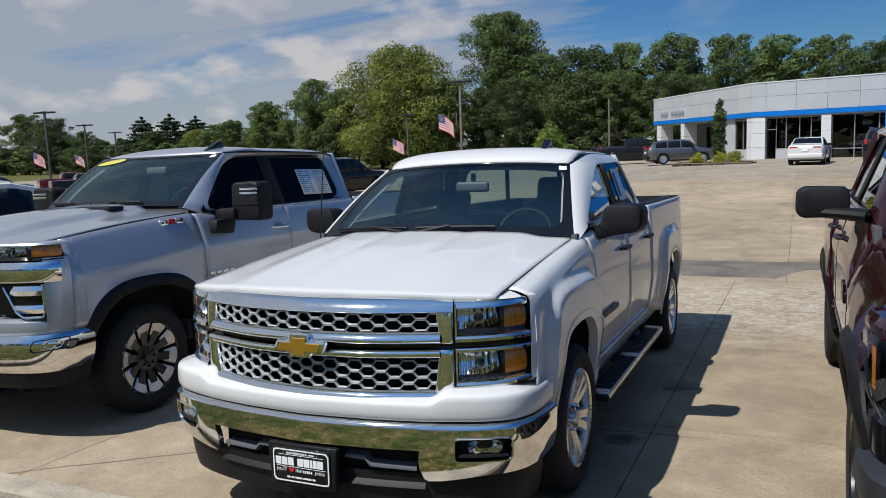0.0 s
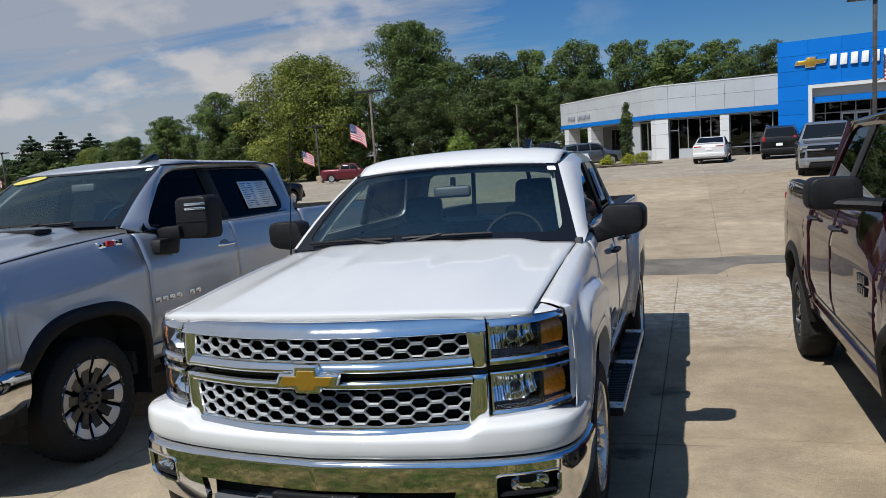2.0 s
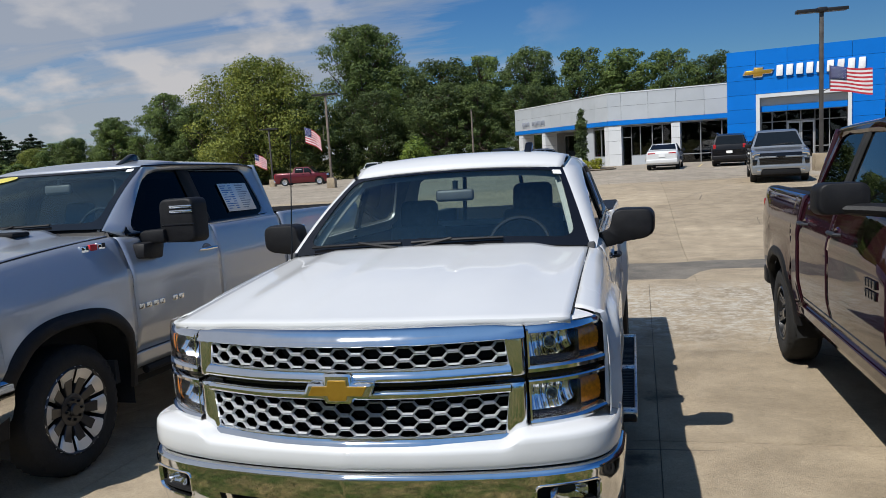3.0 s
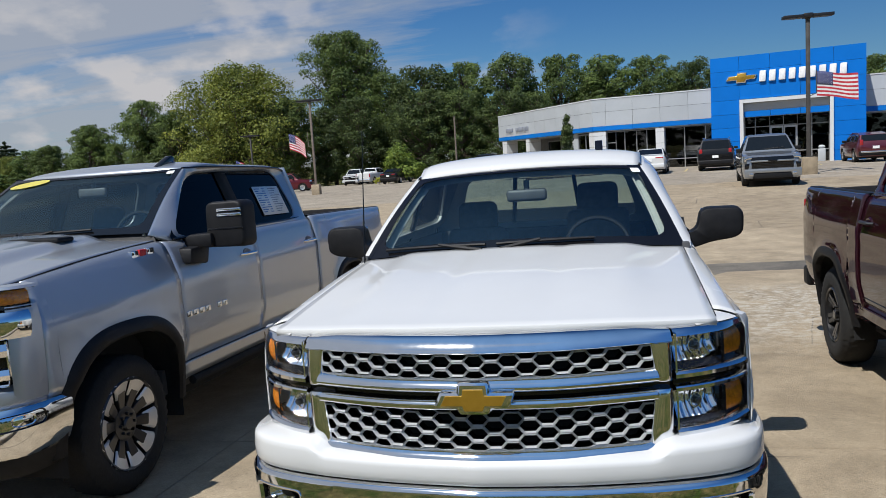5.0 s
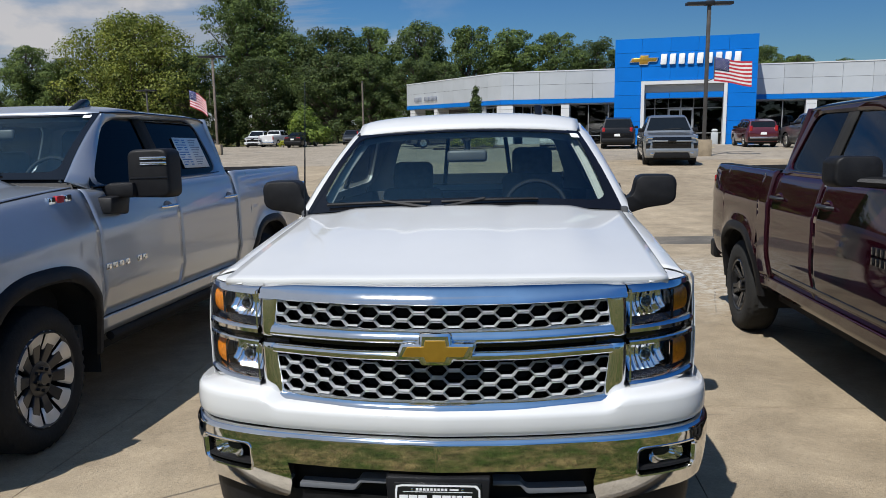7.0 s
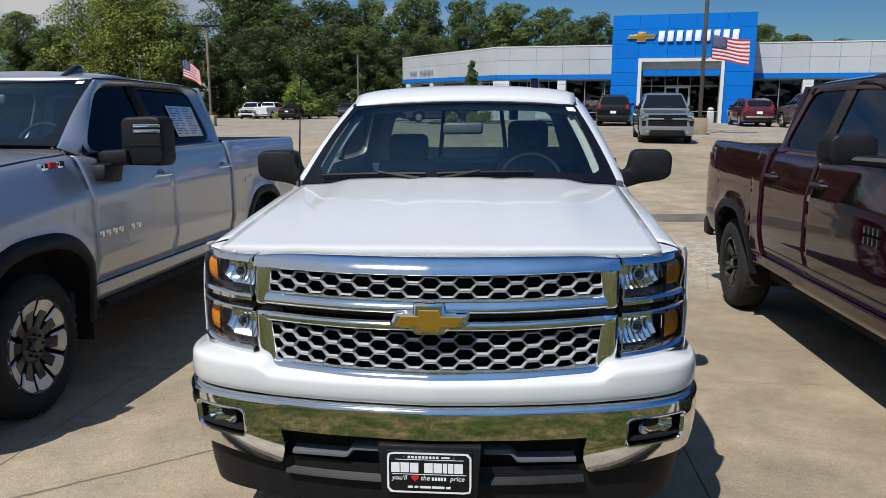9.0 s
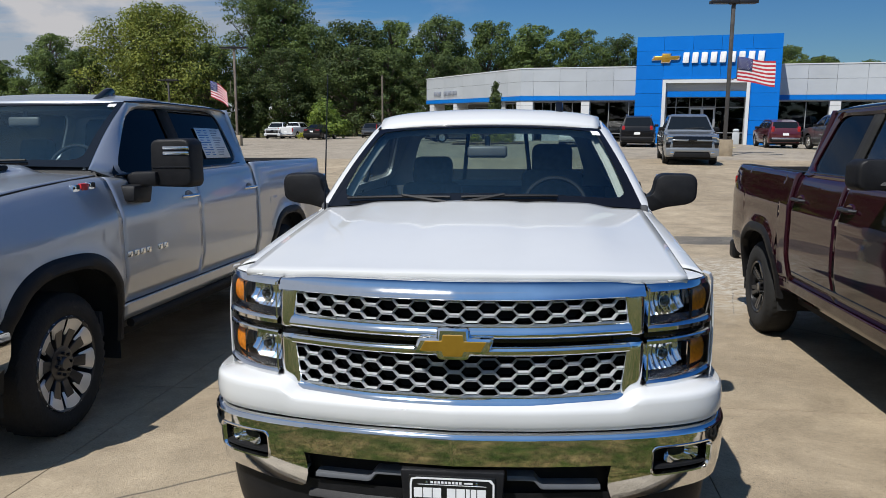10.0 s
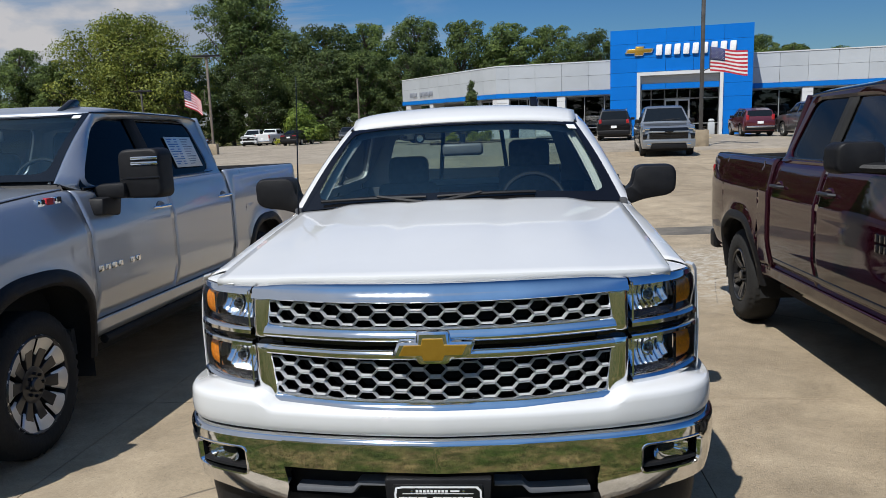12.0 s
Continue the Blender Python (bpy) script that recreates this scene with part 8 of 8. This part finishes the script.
            part("fog_pocket", prism_bm([(sgn * 0.76, 0.86), (sgn * 0.93, 0.84), (sgn * 0.93, 0.66), (sgn * 0.80, 0.66)], -0.02, 0.20, "y", 0.012), GLOSS_BLACK, car)
            part("fog_lamp", box_bm(sgn * 0.72 - 0.07, sgn * 0.72 + 0.07, -0.115, 0.0, 0.42, 0.50, 0.02), CHROME, car)
        part("front_bumper", prism_bm([(-0.95, 0.64), (0.95, 0.64), (0.95, 0.36), (0.86, 0.34), (0.66, 0.34), (0.60, 0.50), (-0.60, 0.50), (-0.66, 0.34), (-0.86, 0.34), (-0.95, 0.36)], -0.10, 0.20, "y", 0.03), colour if colour is not CAR_BLACK else GREY_PLASTIC, car)
        part("lower_intake", box_bm(-0.66, 0.66, -0.07, 0.18, 0.30, 0.51, 0.02), PLASTIC, car)
    else:
        gz = top(0.05)
        gw = W - 0.34
        g0, g1 = gz - 0.32, gz - 0.05
        gr_ob = part("grille", box_bm(-gw, gw, -0.02, 0.12, g0, g1, 0.02), GLOSS_BLACK, car)
        O = resample(rounded([(-gw - 0.02, g0 - 0.015), (gw + 0.02, g0 - 0.015), (gw + 0.02, g1 + 0.015), (-gw - 0.02, g1 + 0.015)], 0.05), 32)
        part("grille_rim", tube_bm([(a, -0.02, b) for a, b in O] + [(O[0][0], -0.02, O[0][1])], 0.016, 6), GREY_PLASTIC, gr_ob)
        for k in range(2):
            zb = g0 + (g1 - g0) * (k + 1) / 3
            part("grille_bar", box_bm(-gw + 0.02, gw - 0.02, -0.035, 0.03, zb - 0.012, zb + 0.012, 0.006), CHROME if k == 1 else PLASTIC, gr_ob)
        part("emblem", box_bm(-0.09, 0.09, -0.05, -0.03, (g0 + g1) / 2 - 0.025, (g0 + g1) / 2 + 0.025, 0.01), CHROME, gr_ob)
        part("lower_intake", box_bm(-W + 0.35, W - 0.35, -0.095, 0.1, 0.39, 0.50, 0.02), GLOSS_BLACK, car)
    part("hood_seam", tube_bm([(-W + 0.22, 0.30, top(0.30) + 0.004), (0, 0.24, top(0.24) + 0.01), (W - 0.22, 0.30, top(0.30) + 0.004)], 0.006, 5), UNDER, car)
    for sgn in (1, -1):
        if kind != "pickup":
            part("fog_lamp", box_bm(sgn * (W - 0.22) - 0.08, sgn * (W - 0.22) + 0.08, -0.085, 0.0, 0.44, 0.51, 0.02), CHROME, car)
        for v in (K["side"][0] + 0.02, (K["side"][0] + K["side"][1]) / 2, K["side"][1] - 0.02):
            part("door_seam", tube_bm([(sgn * (half(v, q) + 0.002), v, q) for q in (0.45, 0.7, 0.95, belt)], 0.005, 5), UNDER, car)
        part("wiper", tube_bm([(sgn * 0.1 - 0.1, K["ws"][0] + 0.02, top(K["ws"][0]) + 0.03), (sgn * 0.1 + 0.45, K["ws"][0] + 0.06, top(K["ws"][0] + 0.06) + 0.03)], 0.01, 5), PLASTIC, car)
    if kind != "pickup":
        part("front_bumper", box_bm(-W + 0.10, W - 0.10, -0.08, 0.22, 0.36, 0.56, 0.05, 3), PLASTIC, car)
        part("front_valance", box_bm(-W + 0.12, W - 0.12, -0.05, 0.22, 0.561, 0.70, 0.04, 3), colour, car)
    part("rear_bumper", box_bm(-W + 0.08, W - 0.08, L - 0.2, L + 0.08, 0.36, 0.60, 0.05, 3), CHROME if kind == "pickup" else (PLASTIC if colour is not WHITE else WHITE), car)
    part("plate", box_bm(-0.16, 0.16, L + 0.0, L + (0.02 if kind == "pickup" else 0.03), 0.72, 0.86), PAPER, car)
    if colour is CAR_WINE:
        part("rear_skid", box_bm(-W + 0.16, W - 0.16, L - 0.1, L + 0.10, 0.50, 0.60, 0.03, 2), ALLOY, car, "silver lower bumper trim")
    if kind == "suv":
        for sgn in (1, -1):
            part("roof_rail", tube_bm([(sgn * 0.68, 2.2, top(2.2) + 0.0), (sgn * 0.70, 2.5, top(2.5) + 0.05), (sgn * 0.70, 4.0, top(4.0) + 0.05), (sgn * 0.68, 4.3, top(4.3))], 0.016, 6), CHROME, car)
    return car


far_car("pickup", "steel grey pickup truck with black grille", 5.93, 26.9, -5.5, CAR_STEEL, BLACK_ALLOY)
far_car("suv", "black full-size suv parked at the showroom", 6.65, 47.6, 171, CAR_BLACK)
far_car("sedan", "white sedan parked facing the showroom", 2.75, 46.6, 174, WHITE)
far_car("crossover", "grey compact suv beside a planted island", -3.4, 52.6, 112, CAR_GREY)
far_car("pickup", "black pickup truck with black wheels", -6.6, 57.9, 98, CAR_BLACK, BLACK_ALLOY)
far_car("crossover", "dark red suv with silver rear bumper", 14.3, 47.4, 177, CAR_WINE)
far_car("pickup", "dark grey pickup truck parked by the showroom", 16.0, 43.5, 185, CAR_GREY)
far_car("pickup", "white pickup truck under the trees", -27.4, 75.6, 3, WHITE, scale=0.9)
far_car("pickup", "white pickup truck seen from behind under trees", -25.3, 81.0, 172, WHITE, scale=0.9)
far_car("sedan", "dark sedan parked under the trees", -20.2, 72.0, 175, CAR_BLACK)
far_car("sedan", "dark grey sedan parked under the trees", -16.5, 73.5, 8, CAR_GREY)
far_car("pickup", "red crew cab pickup truck seen from the side", -27.3, 65.3, 97, CAR_RED, scale=0.92)
far_car("suv", "black suv parked in the back row", -16.4, 29.2, 166, CAR_BLACK, scale=0.92)
far_car("pickup", "dark grey pickup truck in the far row", -48.5, 35.0, 160, CAR_GREY, scale=0.84)
far_car("pickup", "bright red pickup truck in the far row", -51.5, 44.0, 150, CAR_RED, scale=0.84)
far_car("pickup", "black pickup truck in the far row", -45.0, 40.0, 150, CAR_BLACK, scale=0.84)
far_car("suv", "white suv with dark windows", -9.5, 0.9, 1.0, WHITE, scale=0.965)

# ---- lamp posts, flags, planting ----
def flag_bm_set(parent, w, h, seed, droop=0.5):
    """A waving striped flag with a starred canton: stripes, canton and stars are parts of the cloth."""
    rr = random.Random(seed)
    ph = rr.uniform(0, 6)
    def cloth(u, v, out=0.0):
        amp = 0.10 * u ** 0.8
        yy = amp * math.sin(5.2 * u + ph + v * 1.2) + out
        sag = 0.10 * u * u + 0.03 * math.sin(4 * u + ph)
        return (w * u * (1 - 0.35 * droop), yy * (1 + droop), h * (v - 1) - sag * h * 0.8 - droop * w * u * (0.55 + 0.25 * u) + 0.05 * math.sin(6 * u + 2 * v + ph) * u * h)
    ob = None
    for k in range(13):
        v1, v0 = 1 - k / 13, 1 - (k + 1) / 13
        u0 = 0.0
        bm = grid_bm([[cloth(u, v0), cloth(u, v1)] for u in np.linspace(u0, 1, 22)])
        p = part("stripe", bm, FLAG_RED if k % 2 == 0 else FLAG_WHITE, parent if ob is None else ob)
        ob = ob or parent
    cant = part("canton", grid_bm([[cloth(u, v, -0.006) for v in np.linspace(6 / 13, 1.0, 5)] for u in np.linspace(0, 0.40, 10)]), FLAG_BLUE, parent, thick=0.011)
    bm = bmesh.new()
    for side in (-0.015, 0.004):
        for i in range(9):
            for j in range(6 if i % 2 == 0 else 5):
                v = 1 - (7 / 13) * (i + 1) / 10
                u = 0.40 * (2 * j + 1 + (i % 2)) / 12
                q = [bm.verts.new(cloth(u + du, v + dv, side)) for du, dv in ((0.011, 0), (0, 0.018), (-0.011, 0), (0, -0.018))]
                bm.faces.new(q)
    tagged(part("stars", bm, FLAG_WHITE, cant), kind="stuff")


def lamp_post(x, y, h, label, turn=0, flag=True, head=1.0, mat=STEEL_POLE, side=1, fl=(1.75, 1.2), zf=0.58, pedestal=0.75, seed=1, droop=0.5):
    z = ground_z(x, y)
    p = thing("lamp_post", pose(x, y, z, 0, 0, turn), label, "lamp post", "lamp posts of the lot")
    if pedestal:
        part("pedestal", lathe_bm([(0, 0.0)], 4) if False else box_bm(-0.30, 0.30, -0.30, 0.30, -0.1, pedestal, 0.03, 2), CONCRETE, p, "square concrete base")
    part("pole", prism_bm([(-0.075, -0.075), (0.075, -0.075), (0.075, 0.075), (-0.075, 0.075)], 0.0, h, "z", 0.012), mat, p)
    part("base_plate", box_bm(-0.17, 0.17, -0.17, 0.17, pedestal, pedestal + 0.03, 0.005), mat, p)
    for s in (1, -1):
        b = box_bm(0.18 * head, 1.02 * head, -0.22, 0.22, h - 0.03, h + 0.10, 0.02, 2)
        bmesh.ops.transform(b, matrix=Matrix.Diagonal((s, 1, 1, 1)), verts=b.verts)
        hd = part("lamp_head", b, FRAME_DARK, p, "flat dark box lamp head")
        b = box_bm(0.26 * head, 0.94 * head, -0.17, 0.17, h - 0.04, h - 0.028)
        bmesh.ops.transform(b, matrix=Matrix.Diagonal((s, 1, 1, 1)), verts=b.verts)
        part("lens", b, GREY_PLASTIC, hd)
    part("hub", lathe_bm([(0, 0)], 3) if False else box_bm(-0.2, 0.2, -0.2, 0.2, h - 0.06, h + 0.15, 0.05, 2), FRAME_DARK, p)
    if flag:
        zf_ = h * zf
        part("flag_arm", tube_bm([(0, 0, zf_ - 1.0 * fl[1]), (side * 0.28, 0, zf_ - 0.90 * fl[1]), (side * 0.34, 0, zf_ - 0.9 * fl[1]), (side * 0.34, 0, zf_ + 0.05)], 0.022, 6), mat, p, "bent flag bracket")
        f = thing("flag", pose(x, y, z, 0, 0, turn) @ pose(side * 0.35 if side > 0 else -0.34 - fl[0], 0, zf_), "striped red white and blue flag waving", "flag", "flags on the lamp posts")
        flag_bm_set(f, fl[0], fl[1], seed, droop)
    return p


lamp_post(8.72, 34.0, 6.75, "brown steel lamp post with twin heads and flag", 3, side=1, seed=2, zf=0.655, fl=(1.72, 1.05), droop=0.12)
lamp_post(-21.3, 51.0, 6.85, "weathered lamp post with twin heads and flag", 5, side=-1, mat=WOOD_POLE, seed=5, fl=(1.45, 1.15), zf=0.67, head=0.95)
lamp_post(-36.0, 70.5, 5.9, "grey lamp post with flag before the woods", 0, side=-1, mat=STEEL_POLE, seed=7, fl=(1.5, 1.2), zf=0.60)
lamp_post(-59.0, 45.0, 6.8, "dark lamp post with flag in the far row", 10, side=-1, seed=9, fl=(1.3, 1.0), zf=0.50)
lamp_post(-71.8, 60.0, 6.4, "dark lamp post with flag in the far row", 10, side=-1, seed=12, fl=(1.3, 1.0), zf=0.50)
lamp_post(-89.2, 80.0, 6.4, "dark lamp post in the far row", 10, side=-1, seed=15, fl=(1.3, 1.0), zf=0.50)
up_ = thing("utility_pole", pose(-15.6, 75.5, ground_z(-15.6, 75.5)), "plain grey utility pole before the woods", "utility pole")
part("pole", tube_bm([(0, 0, -0.3), (0, 0, 6.2)], [0.11, 0.08], 10), WOOD_POLE, up_)
part("cap", lathe_bm([(0.0, 0.0)], 3) if False else box_bm(-0.09, 0.09, -0.09, 0.09, 6.18, 6.28, 0.02), STEEL_POLE, up_)


def shrub(name, label, cat, x, y, w, h, mat, n, size, seed, cone=False, stems=True):
    t = thing(name, pose(x, y, ground_z(x, y)), label, cat)
    rr = random.Random(seed)
    cs, rs = [], []
    k = 14
    for i in range(k):
        f = (i + 0.5) / k
        if cone:
            z = h * (0.10 + 0.86 * f)
            rad = w / 2 * (0.55 if f < 0.85 else 0.25) * rr.uniform(0.2, 0.6)
            lr = w / 2 * (0.62 if f < 0.8 else 0.36)
        else:
            z = h * (0.2 + 0.6 * rr.random())
            rad = w / 2 * math.sqrt(rr.random()) * 0.72
            lr = min(w, h) * rr.uniform(0.2, 0.3)
        a = i * 2.4
        cs.append((math.cos(a) * rad, math.sin(a) * rad, z))
        rs.append((lr, lr, lr * (1.2 if cone else 0.9)))
    part("stem", trunk_bm(h * 0.8, 0.02 * h + 0.01, cs[:7], seed), BARK, t)
    me = leaf_cloud("foliage", cs, rs, n, size, seed)
    me.materials.append(mat)
    new("foliage", me).parent = t


shrub("columnar_tree", "slim dark green columnar tree by the showroom", "tree", -2.62, 48.6, 1.15, 4.05, LEAF_DARK, 3600, 0.13, 3, cone=True)
for x, y, s in ((-3.9, 47.6, 0.85), (-2.5, 47.3, 0.95), (-1.7, 48.4, 0.8)):
    shrub("shrub", "round golden green shrub in mulch", "shrub", x, y, 1.15 * s, 0.95 * s, LEAF_SHRUB, 900, 0.09, int(-x * 10))
shrub("bush", "broad light green bush beside parked cars", "bush", -20.6, 71.5, 5.9, 3.7, LEAF_LIME, 5200, 0.22, 21)
for x in (-21.9, -21.0, -20.2):
    shrub("shrub", "low yellow green shrub under the trees", "shrub", x, 68.6, 1.1, 0.8, LEAF_SHRUB, 600, 0.1, int(-x * 7))
isl = thing("planting_island", pose(-2.7, 47.9, ground_z(-2.7, 47.9)), "mulched planting island with concrete kerb", "planting bed", kind="structure")
ol = rounded([(-2.6, -1.1), (2.0, -1.3), (2.3, -0.6), (2.2, 2.2), (-2.6, 2.0)], 0.5)
part("mulch", prism_bm(ol, -0.05, 0.10, "z"), MULCH, isl)
O = ol
I = [(x * 0.94, y * 0.92) for x, y in ol]
part("kerb_ring", grid_bm([[(x, y, -0.05) for x, y in O], [(x, y, 0.13) for x, y in O], [(x, y, 0.13) for x, y in I], [(x, y, 0.08) for x, y in I]], close_v=True), CONCRETE, isl, smooth=0)
can = thing("litter_bin", HALL @ pose(TX + 6.45, TY + 0.45, ZB), "pale round-topped litter bin by the entrance", "litter bin")
bb = box_bm(-0.22, 0.22, -0.22, 0.22, 0.0, 0.85, 0.05, 3)
part("bin_body", bb, WHITE_PANEL, can)
part("bin_top", box_bm(-0.2, 0.2, -0.2, 0.2, 0.85, 1.08, 0.14, 4), WHITE_PANEL, can)

for x, y in ((4.35, 44.2), (8.1, 43.6), (11.4, 43.0)):
    line = grid_bm([[(x + dx + 0.12 * t * 4.6, y + t * 4.6, ground_z(x, y + t * 4.6) + 0.006) for dx in (-0.05, 0.05)] for t in np.linspace(0, 1, 9)])
    tagged(part("parking_line", line, LINE_PAINT, smooth=0), "worn yellow painted parking line on the concrete", "parking line", "parking lines", "structure")

# ---- concrete slabs of the lot ----
xj = [-95, -75, -58, -44, -33, -24.0, -17.0, -12.8, -9.3, -5.8, -2.28, 1.19, 4.7, 8.2, 11.7, 15.2, 20, 26, 33, 42, 60]
yn = [-0.05, 2.32, 6.1, 9.5]
yf = [9.5, 12.2, 16.5, 21, 26, 31, 36, 41, 46, 51, 57, 64, 72, 84]
xf = [-95, -58, -33, -17, -6.6, -2.3, 1.9, 6.1, 10.4, 15.2, 20, 33, 60]
for x0, x1 in zip(xj, xj[1:]):
    for y0, y1 in zip(yn, yn[1:]):
        slab(x0, x1, y0, y1)
for x0, x1 in zip(xf, xf[1:]):
    for y0, y1 in zip(yf, yf[1:]):
        slab(x0, x1, y0, y1, CONCRETE_GREY if y0 > 30 else CONCRETE)
